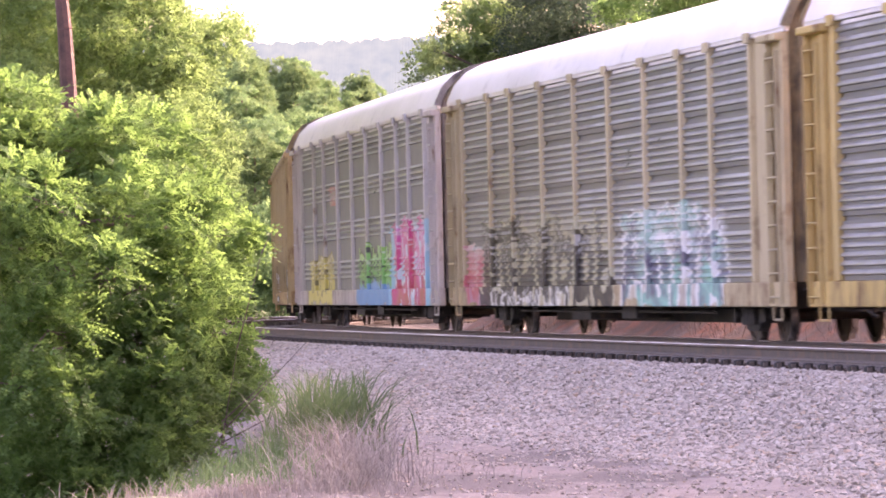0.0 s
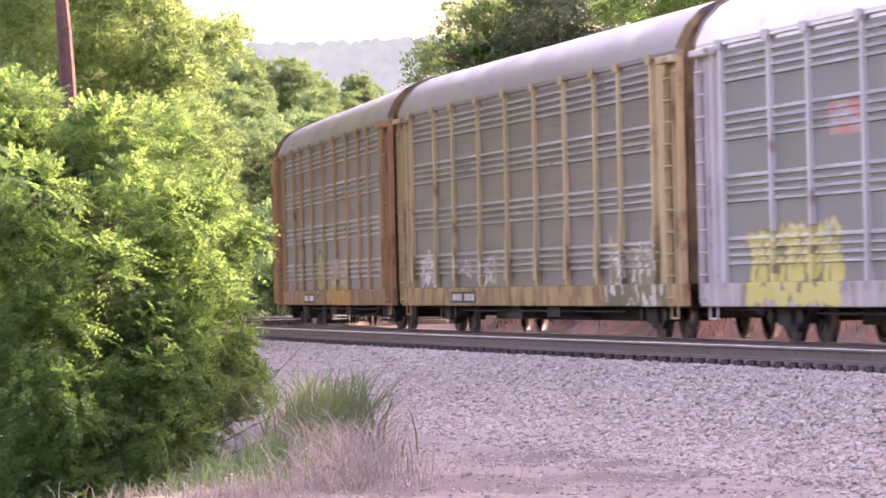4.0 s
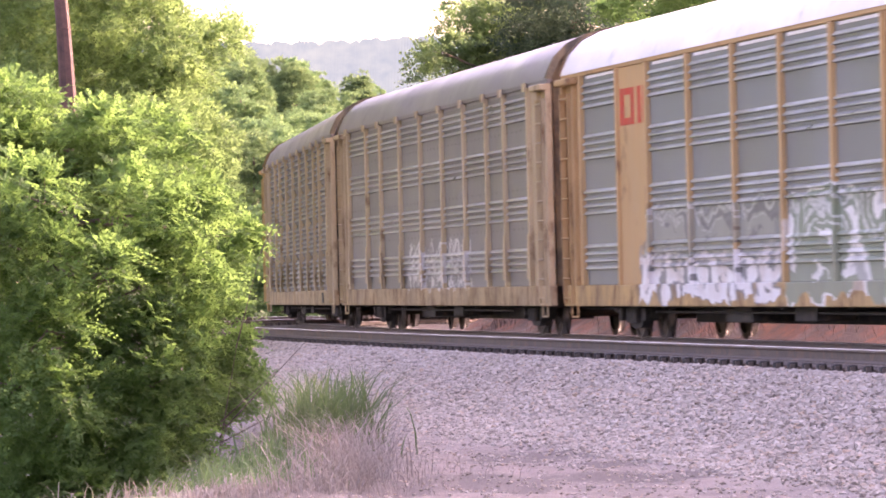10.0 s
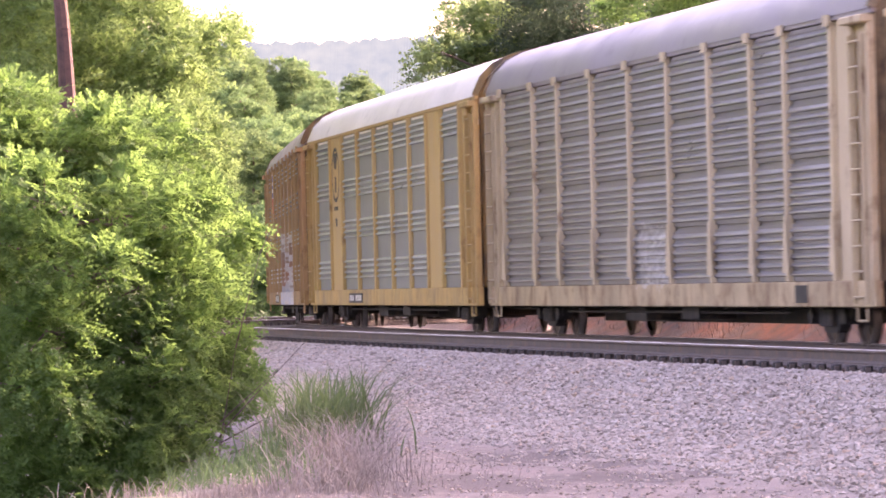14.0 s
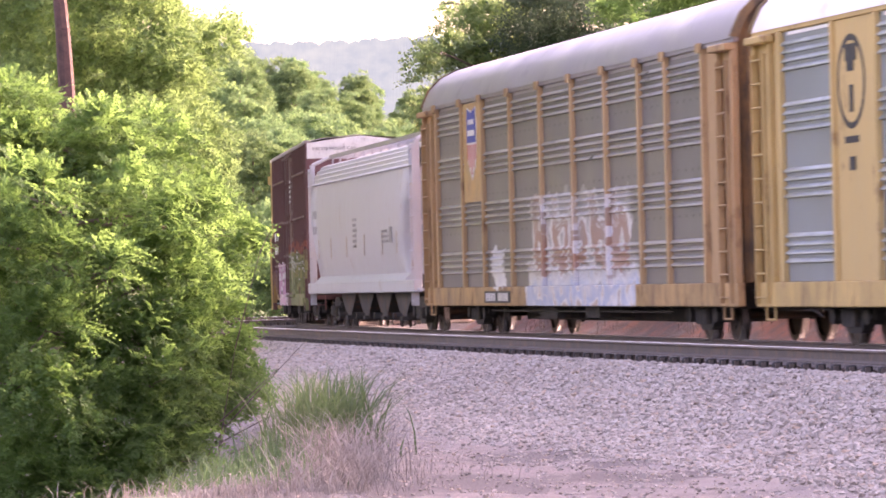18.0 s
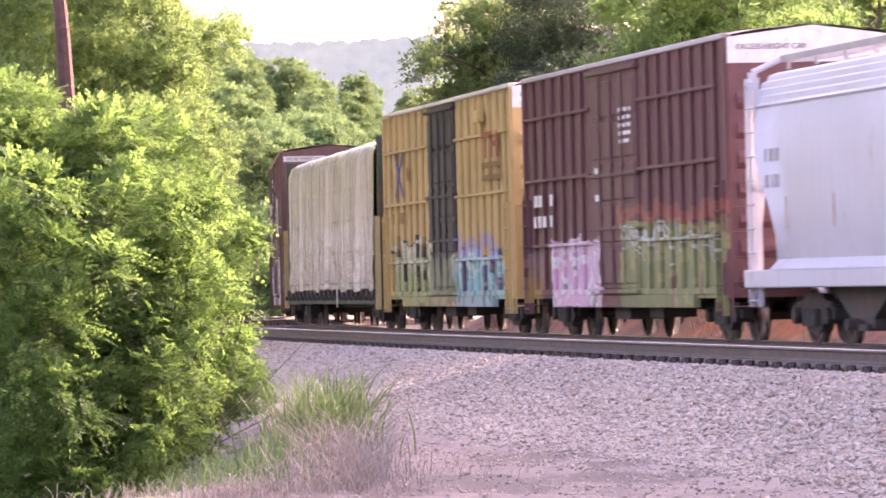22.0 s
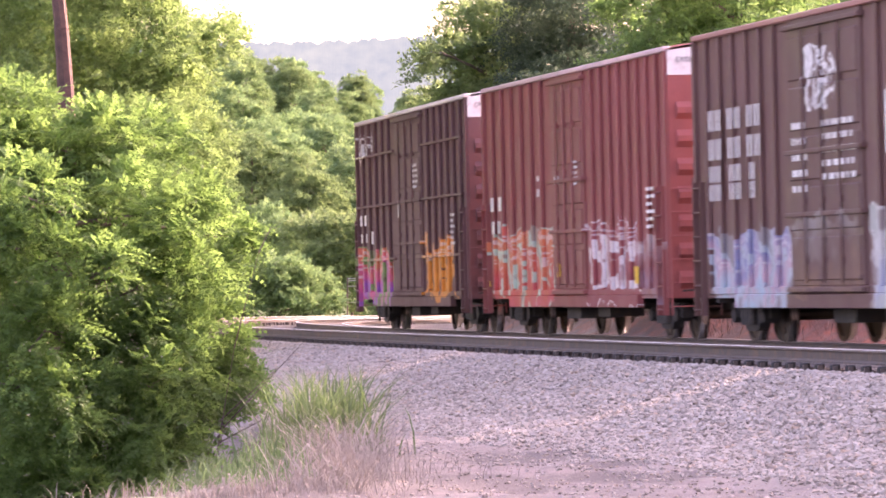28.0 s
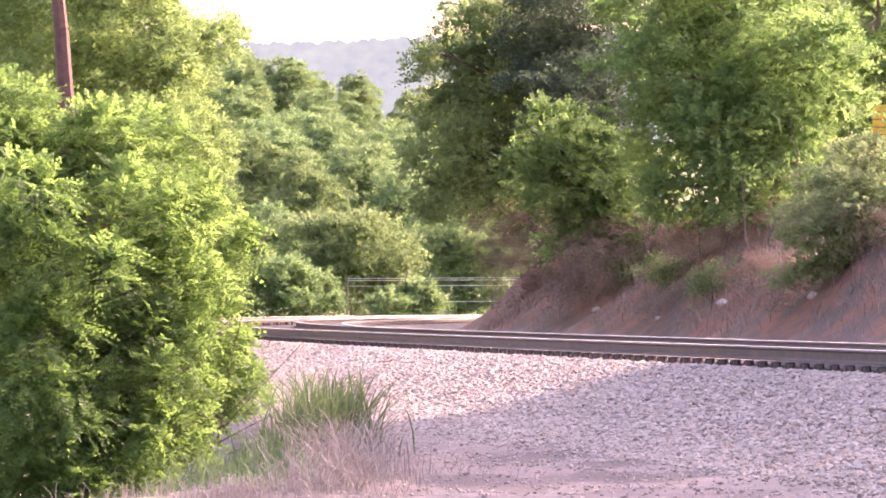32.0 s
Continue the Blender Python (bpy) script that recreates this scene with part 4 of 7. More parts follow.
ri = np.arange(6 * NR).reshape(6, NR)
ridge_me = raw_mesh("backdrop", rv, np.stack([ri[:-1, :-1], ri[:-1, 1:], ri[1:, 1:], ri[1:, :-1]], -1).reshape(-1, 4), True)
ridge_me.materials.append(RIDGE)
tagged(new("backdrop", ridge_me), "wooded ridge on the skyline, its blue-green haze painted as a glow", "ridge", kind="structure")


# ---- grasses ----
def blades(name, centre, spread_x, spread_y, count, high, wide, material, seed, lean=0.35):
    """Thin bent blades or stalks that rise from the ground."""
    r = np.random.default_rng(seed)
    bx, by = centre[0] + r.normal(size=count) * spread_x, centre[1] + r.normal(size=count) * spread_y
    bz = land(bx, by)
    a = r.random(count) * 6.28
    d = np.stack([np.cos(a), np.sin(a)], 1)
    h = high * (0.3 + 0.9 * r.random(count) ** 1.3)
    bend = lean * (0.3 + r.random(count)) * h
    w = wide * (0.6 + 0.8 * r.random(count))
    px, py = -d[:, 1] * w, d[:, 0] * w
    v = []
    for f, k in ((0, 1), (0.4, 0.85), (0.75, 0.55), (1, 0.08)):
        cx, cy, cz = bx + d[:, 0] * bend * f ** 2, by + d[:, 1] * bend * f ** 2, bz + h * (f - 0.25 * lean * f ** 3) - 0.01
        v.append(np.stack([cx - px * k, cy - py * k, cz], 1))
        v.append(np.stack([cx + px * k, cy + py * k, cz], 1))
    v = np.stack(v, 1)
    q = np.array([(0, 1, 3, 2), (2, 3, 5, 4), (4, 5, 7, 6)])[None] + 8 * np.arange(count)[:, None, None]
    me = raw_mesh(name, v.reshape(-1, 3), q.reshape(-1, 4))
    me.materials.append(material)
    return me


tagged(new("grass_tuft", blades("grass_tuft", (-1.2, 48.0), 0.25, 0.7, 1000, 0.98, 0.010, GRASS, 1, 0.7)), "tuft of tall fresh green grass beside the gravel", "grass", kind="stuff")
tagged(new("grass_tuft", blades("grass_tuft", (-1.6, 46.5), 0.25, 0.9, 380, 0.42, 0.006, GRASS, 2, 0.6)), "low green weeds at the foot of the bush", "grass", kind="stuff")
tagged(new("dry_stalks", blades("dry_stalks", (-0.92, 43.2), 0.25, 1.3, 850, 0.8, 0.004, STRAW, 3, 1.2)), "withered grey-brown grass stalks beside the green tuft", "grass", kind="stuff")
tagged(new("dry_stalks", blades("dry_stalks", (-0.45, 41.0), 0.25, 0.5, 120, 0.32, 0.003, STRAW, 4, 0.8)), "sparse withered stalks on the dirt", "grass", kind="stuff")
tagged(new("dry_stalks", blades("dry_stalks", (-1.7, 39.0), 0.6, 0.4, 700, 0.24, 0.004, STRAW, 14, 1.2)), "matted withered stalks on the near dirt", "grass", kind="stuff")
tagged(new("weeds", blades("weeds", (-2.2, 44.5), 0.4, 1.4, 260, 0.36, 0.008, GRASS, 6, 0.7)), "weeds under the edge of the bush", "grass", kind="stuff")
for k in range(22):
    s, o = 18 + 3.4 * k, -5.9 - 3.0 * ((k * 7) % 10) / 10
    c = on_line(s, o)
    tagged(new("dry_grass", blades("dry_grass", (c.x, c.y), 0.8, 1.6, 420, 0.55, 0.008, DRY_SCRUB, 20 + k, 1.3)), "withered brown grass hanging over the clay bank", "grass", group="dry grass on the bank", kind="stuff")
for k in range(30):
    q = random.Random(300 + k)
    c = on_line(24 + 2.3 * k + q.uniform(-1, 1), -5.7 - q.uniform(0, 3.2))
    z = ground_z(c.x, c.y)
    brush = [(c.x + q.uniform(-0.5, 0.5), c.y + q.uniform(-0.9, 0.9), z + q.uniform(0.05, 0.3), q.uniform(0.22, 0.42)) for _ in range(5)]
    green = k % 3 == 1
    me = leaf_cloud("brush", brush, 420, 5, 0.34, 0.10, LEAF_PALE if green else DRY_SCRUB, 400 + k, width=0.3 if green else 0.1, droop=0.5, inner=0.3)
    tagged(new("bank_brush", me), "low green weeds on the clay bank" if green else "tangle of dry brown brush on the clay bank", "brush", group="brush on the bank", kind="stuff")
for k in range(26):
    q = random.Random(500 + k)
    c = on_line(20 + 1.25 * k + q.uniform(-0.6, 0.6), -6.4 - q.uniform(0, 2.4))
    z = ground_z(c.x, c.y)
    vine = bmesh.new()
    tip = Vector((c.x + q.uniform(-0.5, 0.5), c.y + q.uniform(-0.5, 0.5), z + q.uniform(1.2, 2.6)))
    knee = Vector((c.x, c.y, z - 0.05)).lerp(tip, 0.5) + Vector((q.uniform(-0.15, 0.15), 0, 0))
    rod(vine, (c.x, c.y, z - 0.05), knee, 0.02, 5, 0.015)
    rod(vine, knee, tip, 0.015, 5, 0.006)
    tagged(part("dead_branch", vine, BARK_GREY), "thin dead upright branch among vines on the bank", "branch", "dead branches on the bank")
tagged(new("dry_stalks", blades("dry_stalks", (-0.9, 39.9), 0.26, 0.7, 420, 0.5, 0.004, STRAW, 7, 1.4)), "tangle of withered stalks at the foot of the bush", "grass", kind="stuff")
tagged(new("weeds", blades("weeds", (-1.7, 42.0), 0.35, 1.2, 240, 0.36, 0.007, GRASS, 8, 0.9)), "green weeds among withered stalks", "grass", kind="stuff")
tagged(new("dry_stalks", blades("dry_stalks", (-0.3, 43.5), 0.5, 1.6, 240, 0.22, 0.003, STRAW, 9, 0.9)), "thin withered grass on the dirt", "grass", kind="stuff")
twigs = bmesh.new()
for a, b in (((-2.05, 43.6, 0.45), (-1.3, 43.4, 1.25)), ((-2.1, 43.6, 0.5), (-1.55, 43.5, 1.0)), ((-2.1, 43.7, 0.3), (-1.5, 43.2, 0.62)), ((-1.95, 43.5, 1.2), (-1.72, 43.5, 2.1)), ((-1.72, 43.5, 2.1), (-1.6, 43.5, 2.35)), ((-2.0, 43.4, 0.2), (-1.62, 43.3, 0.35)), ((-2.15, 43.6, 0.0), (-1.95, 43.5, 1.2)), ((-2.15, 43.6, 0.0), (-2.05, 43.6, 0.45))):
    a, b = (Vector((x * 1.4, y * 1.4, EYE_Z + (z - EYE_Z) * 1.4)) for x, y, z in (a, b))
    rod(twigs, a, b, 0.011, 5, 0.004)
tagged(part("bare_branch", twigs, BARK_GREY), "bare thin dead branches at the edge of the bush", "branch")

# stones, sticks and fallen branches on the bank
for k, (s, o, r) in enumerate(((49, -5.9, 0.16), (40, -6.6, 0.2), (57, -6.0, 0.14), (33, -5.8, 0.13), (63, -6.6, 0.12), (52, -7.3, 0.1), (44, -5.4, 0.09))):
    c = on_line(s, o)
    bm = bmesh.new()
    bmesh.ops.create_icosphere(bm, subdivisions=2, radius=r)
    for v in bm.verts:
        v.co *= 1 + 0.35 * noise.noise(v.co * 6 + Vector((k, 0, 0)))
        v.co.z *= 0.7
    rock = part("rock", bm, surface("pale_rock", (0.42, 0.38, 0.36), 0.9, 0, 0.2, 5, 0.4))
    rock.matrix_basis = pose(c.x, c.y, ground_z(c.x, c.y) + 0.1 * r)
    tagged(rock, "pale loose rock on the red clay bank", "rock", "rocks on the bank")
for k in range(12):
    r = random.Random(60 + k)
    c = on_line(24 + 4.1 * k, -5.6 - r.uniform(0, 1.6))
    z = ground_z(c.x, c.y)
    bm = bmesh.new()
    tip = Vector((c.x + r.uniform(-0.6, 0.6), c.y + r.uniform(-1.5, 1.5), z + r.uniform(0.4, 1.3)))
    a = Vector((c.x, c.y, z - 0.03))
    rod(bm, a, a.lerp(tip, 0.55) + Vector((0.05, 0, 0.04)), 0.022, 6, 0.016)
    rod(bm, a.lerp(tip, 0.55) + Vector((0.05, 0, 0.04)), tip, 0.016, 6, 0.006)
    rod(bm, a.lerp(tip, 0.5), a.lerp(tip, 0.8) + Vector((0.25, 0.1, 0.1)), 0.01, 5, 0.004)
    tagged(part("dead_branch", bm, BARK_GREY), "bare dead branch leaning on the clay bank", "branch", "dead branches on the bank")

# wire fence beyond the curve, and a yellow board at the top of the bank
fence = thing("wire_fence", "thin wire fence beyond the far bend", "fence")
for x in (-5.2, 5.4):
    z = ground_z(x, 258.0)
    part("post", rod(bmesh.new(), (x, 258.0, z - 0.2), (x, 258.0, 3.05), 0.05, 8), BARK_GREY, fence)
for z in (2.98, 2.86, 2.55, 1.65):
    part("wire", rod(bmesh.new(), (-5.2, 258.0, z), (5.4, 258.0, z + 0.06), 0.016, 5), surface("fence_wire", (0.5, 0.5, 0.5), 0.5, 0.5), fence)
sign_y = surface("yellow_board", (0.62, 0.40, 0.05), 0.6, 0, 0.15, 3, 0.05, stain=(0.4, 0.24, 0.05), amount=0.3)
board = thing("yellow_board", "yellow slatted board on a post among the trees", "sign")
gz = ground_z(11.8, 118.0)
part("post", rod(bmesh.new(), (11.8, 118.06, gz - 0.2), (11.8, 118.06, 6.7), 0.06, 8), BARK_GREY, board)
for k in range(6):
    part("slat", boxes((11.13, 12.5, 117.96, 118.0, 5.57 + 0.195 * k, 5.57 + 0.195 * k + 0.17), bevel=0.01), sign_y, board)


# ---- rolling stock ----
# Every car stands in its own space: x along the train towards its head, the outer side at negative y, rail tops at z = 0.
def wheel_profile():
    return [(0.02, -0.05), (0.09, -0.07), (0.14, -0.03), (0.38, -0.03), (0.40, -0.065), (0.455, -0.065), (0.46, 0.045), (0.49, 0.05), (0.49, 0.075), (0.40, 0.075),
            (0.38, 0.03), (0.14, 0.03), (0.09, 0.05), (0.02, 0.05)]


def wheelset_mesh():
    bm = bmesh.new()
    n = 22
    for side in (-1, 1):
        rings = []
        for k in range(n):
            a = 2 * math.pi * k / n
            rings.append([bm.verts.new((r * math.sin(a), side * (0.755 - w), r * math.cos(a))) for r, w in wheel_profile()])
        m = len(rings[0])
        for k in range(n):
            for j in range(m - 1):
                f = bm.faces.new((rings[k][j], rings[k][j + 1], rings[(k + 1) % n][j + 1], rings[(k + 1) % n][j]))
                f.material_index = 1 if j == 5 else 0
        for q in range(4):
            a = q * math.pi / 2 + 0.4
            box(bm, 0.25 * math.sin(a) - 0.04, 0.25 * math.sin(a) + 0.04, side * 0.795 - 0.012, side * 0.795 + 0.012, 0.25 * math.cos(a) - 0.04, 0.25 * math.cos(a) + 0.04)
    rod(bm, (0, -0.98, 0), (0, 0.98, 0), 0.075, 12)
    bmesh.ops.recalc_face_normals(bm, faces=bm.faces)
    me = bpy.data.meshes.new("wheelset")
    bm.to_mesh(me)
    bm.free()
    me.materials.append(WHEEL)
    me.materials.append(TREAD)
    return me


def side_frame_mesh():
    bm = bmesh.new()
    shape = [(-1.12, 0.40), (-1.12, 0.58), (-0.98, 0.66), (-0.62, 0.70), (-0.40, 0.80), (0.40, 0.80), (0.62, 0.70), (0.98, 0.66), (1.12, 0.58), (1.12, 0.40), (0.86, 0.40),
             (0.78, 0.54), (0.62, 0.50), (0.40, 0.24), (0.30, 0.20), (-0.30, 0.20), (-0.40, 0.24), (-0.62, 0.50), (-0.78, 0.54), (-0.86, 0.40)]
    prism(bm, shape, "y", -0.09, 0.09)
    for x in (-0.24, 0.0, 0.24):
        rod(bm, (x, -0.13, 0.30), (x, -0.13, 0.56), 0.085, 10)
    for x in (-0.9, 0.9):
        rod(bm, (x, -0.17, 0.457), (x, 0.09, 0.457), 0.13, 12)
        box(bm, x - 0.16, x + 0.16, -0.12, 0.1, 0.56, 0.66, 0.02)
    me = bpy.data.meshes.new("side_frame")
    bm.to_mesh(me)
    bm.free()
    me.materials.append(STEEL_DARK)
    return me


WHEELSET, SIDE_FRAME = wheelset_mesh(), side_frame_mesh()
TRUCKS, CARS = [], []


def truck(parent, x):
    bm = boxes((-0.26, 0.26, -1.0, 1.0, 0.52, 0.72), (-0.62, 0.62, -0.3, 0.3, 0.70, 0.80), (-0.55, -0.40, -0.7, 0.7, 0.36, 0.48), (0.40, 0.55, -0.7, 0.7, 0.36, 0.48), bevel=0.02)
    tk = part("truck", bm, STEEL_DARK, parent, "dark four-wheel freight truck")
    tk.matrix_basis = pose(x, 0, 0)
    for y, a in ((-1.0, 0), (1.0, 180)):
        mesh_part("side_frame", SIDE_FRAME, None, tk).matrix_basis = pose(0, y, 0, 0, 0, a)
    sets = []
    for dx in (-0.9, 0.9):
        ws = mesh_part("wheelset", WHEELSET, None, tk, "steel wheels with bright worn treads")
        ws.matrix_basis = pose(dx, 0, 0.457)
        sets.append((ws, dx))
    TRUCKS.append((tk, x, sets))
    return tk


def coupler(parent, x, end):
    bm = boxes((min(x, end), max(x, end), -0.09, 0.09, 0.72, 0.92), bevel=0.02)
    d = 1 if end > x else -1
    prism(bm, [(end, -0.16), (end + d * 0.12, -0.16), (end + d * 0.2, -0.02), (end + d * 0.1, 0.04), (end + d * 0.12, 0.16), (end, 0.16)], "z", 0.68, 0.96)
    rod(bm, (end - d * 0.1, -0.4, 0.55), (end + d * 0.3, -0.3, 0.42), 0.025)
    rod(bm, (end - d * 0.15, 0, 0.95), (end - d * 0.15, -1.35, 0.86), 0.015)
    bmesh.ops.recalc_face_normals(bm, faces=bm.faces)
    part("coupler", bm, STEEL_DARK, parent, "dark knuckle coupler with hose")


def ladder(parent, x0, x1, y, z0, z1, material, count=11):
    inward = 0.1 if y < 0 else -0.1
    base = part("ladder", boxes((x0 - 0.02, x0 + 0.02, min(y, y + inward), max(y, y + inward), z0 - 0.1, z1 + 0.1)), material, parent)
    part("stile", boxes((x1 - 0.02, x1 + 0.02, min(y, y + inward), max(y, y + inward), z0 - 0.1, z1 + 0.1)), material, base)
    bm = bmesh.new()
    rod(bm, (x0, y, 0), (x1, y, 0), 0.016, 5)
    me = bpy.data.meshes.new("rung")
    bm.to_mesh(me)
    bm.free()
    me.materials.append(material)
    for k in range(count):
        mesh_part("rung", me, None, base).matrix_basis = pose(0, 0, z0 + (z1 - z0) * k / (count - 1))


def marks(parent, dims, y, material, name="marking", label=""):
    """Plain bars and plates painted on the outer side: each (x0, x1, z0, z1)."""
    for x0, x1, z0, z1 in dims:
        part(name, boxes((x0, x1, y - 0.004, y + 0.004, z0, z1)), material, parent, label)


def end_marks(parent, dims, x, material, name="marking"):
    bm = bmesh.new()
    for y0, y1, z0, z1 in dims:
        box(bm, x - 0.004, x + 0.004, y0, y1, z0, z1)
    part(name, bm, material, parent)


def writing_rows(x0, x1, z0, rows, step, size, seed, gap=0.12):
    """Bars that stand for rows of small lettering."""
    r = random.Random(seed)
    out = []
    for k in range(rows):
        x, z = x0, z0 - k * step
        while x < x1 - 0.05:
            w = r.uniform(0.08, 0.3)
            out.append((x, min(x + w, x1), z, z + size))
            x += w + gap * r.uniform(0.5, 1.5)
    return out


WHITE_PAINT = surface("white_lettering", (0.72, 0.70, 0.68), 0.6, 0, 0.12, 4, 0.03, stain=(0.35, 0.3, 0.28), amount=0.2)
BLACK_PAINT = surface("black_plate", (0.025, 0.025, 0.028), 0.6, 0, 0.2, 4, 0.03)
RED_PAINT = surface("red_emblem", (0.55, 0.06, 0.035), 0.55, 0, 0.15, 4, 0.03)
BLUE_PAINT = surface("blue_emblem", (0.04, 0.07, 0.32), 0.55, 0, 0.15, 4, 0.03)
YELLOW_TAPE = surface("yellow_reflector", (0.75, 0.45, 0.03), 0.5, 0, 0.15, 6, 0.03)
# for decks and floors; also paints the shade in gaps between screen tiers
INSIDE = surface("gap_shade_and_decks", (0.03, 0.03, 0.03), 0.9)

BAYS = [-12.3, -9.4, -7.2, -4.3, -1.35, 1.55, 4.4, 7.1, 9.15, 11.8]
RIDGES = [g - 0.13 * k for g in (4.64, 3.70, 2.69, 1.69) for k in range(4)]
TIERS = [(0.99, 1.87), (1.94, 2.79), (2.86, 3.69), (3.76, 4.80)]


def panel_levels(style):
    """Corrugation of the screens from bottom to top: (z, how far it stands out)."""
    out = []
    if style == "tiers":
        for a, b in TIERS:
            out += [(a, -0.06), (a + 0.005, 0.0)]
            n = 6
            for k in range(n):
                z = a + 0.06 + (b - a - 0.08) * (k + 0.5) / n
                out += [(z - 0.05, 0.0), (z - 0.035, 0.045), (z - 0.012, 0.045), (z + 0.034, 0.0)]
            out += [(b - 0.003, 0.0), (b, -0.06)]
    else:
        out.append((0.99, 0.0))
        for z in sorted(RIDGES):
            out += [(z - 0.034, 0.0), (z - 0.022, 0.05), (z - 0.002, 0.05), (z + 0.042, 0.0)]
        out.append((4.83, 0.0))
    return out


def panel_mesh(x0, x1, y, style):
    lv = panel_levels(style)
    sg = 1 if y > 0 else -1
    verts, faces, slots = [], [], []
    for z, o in lv:
        verts += [(x0, y + sg * o, z), (x1, y + sg * o, z)]
    n = len(lv)
    for k in range(n - 1):
        q = (2 * k, 2 * k + 1, 2 * k + 3, 2 * k + 2)
        faces.append(q if sg < 0 else q[::-1])
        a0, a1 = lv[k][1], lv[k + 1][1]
        # slot 1, crests and upward slopes, carries the painted sky glint
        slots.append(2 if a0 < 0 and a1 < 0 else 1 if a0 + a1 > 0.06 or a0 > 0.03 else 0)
    slots.append(0)
    b = len(verts)
    verts += [(x0, y - sg * 0.05, 0.99), (x1, y - sg * 0.05, 0.99), (x0, y - sg * 0.05, 4.83), (x1, y - sg * 0.05, 4.83)]
    faces += [(b, b + 2, b + 3, b + 1) if sg < 0 else (b, b + 1, b + 3, b + 2)]
    me = raw_mesh("side_panel", verts, faces)
    me.polygons.foreach_set("material_index", slots)
    return me


ARCH = [(-1.53, 4.90), (-1.50, 5.0), (-1.36, 5.30), (-1.10, 5.56), (-0.75, 5.73), (-0.38, 5.83), (0.0, 5.86)]
ARCH = ARCH + [(-a, b) for a, b in ARCH[-2::-1]]


def loft(name, sections):
    """A skin through cross-sections (x, [(y, z), ...])."""
    n = len(sections[0][1])
    verts = [(x, y, z) for x, sec in sections for y, z in sec]
    faces = [(k * n + j, k * n + j + 1, (k + 1) * n + j + 1, (k + 1) * n + j) for k in range(len(sections) - 1) for j in range(n - 1)]
    return raw_mesh(name, verts, faces, True)


def car_base(name, label, category, head, tail, trucks, half):
    ob = thing(name, label, category, group="cars of the freight train")
    CARS.append((ob, (head + tail) / 2, trucks))
    return ob


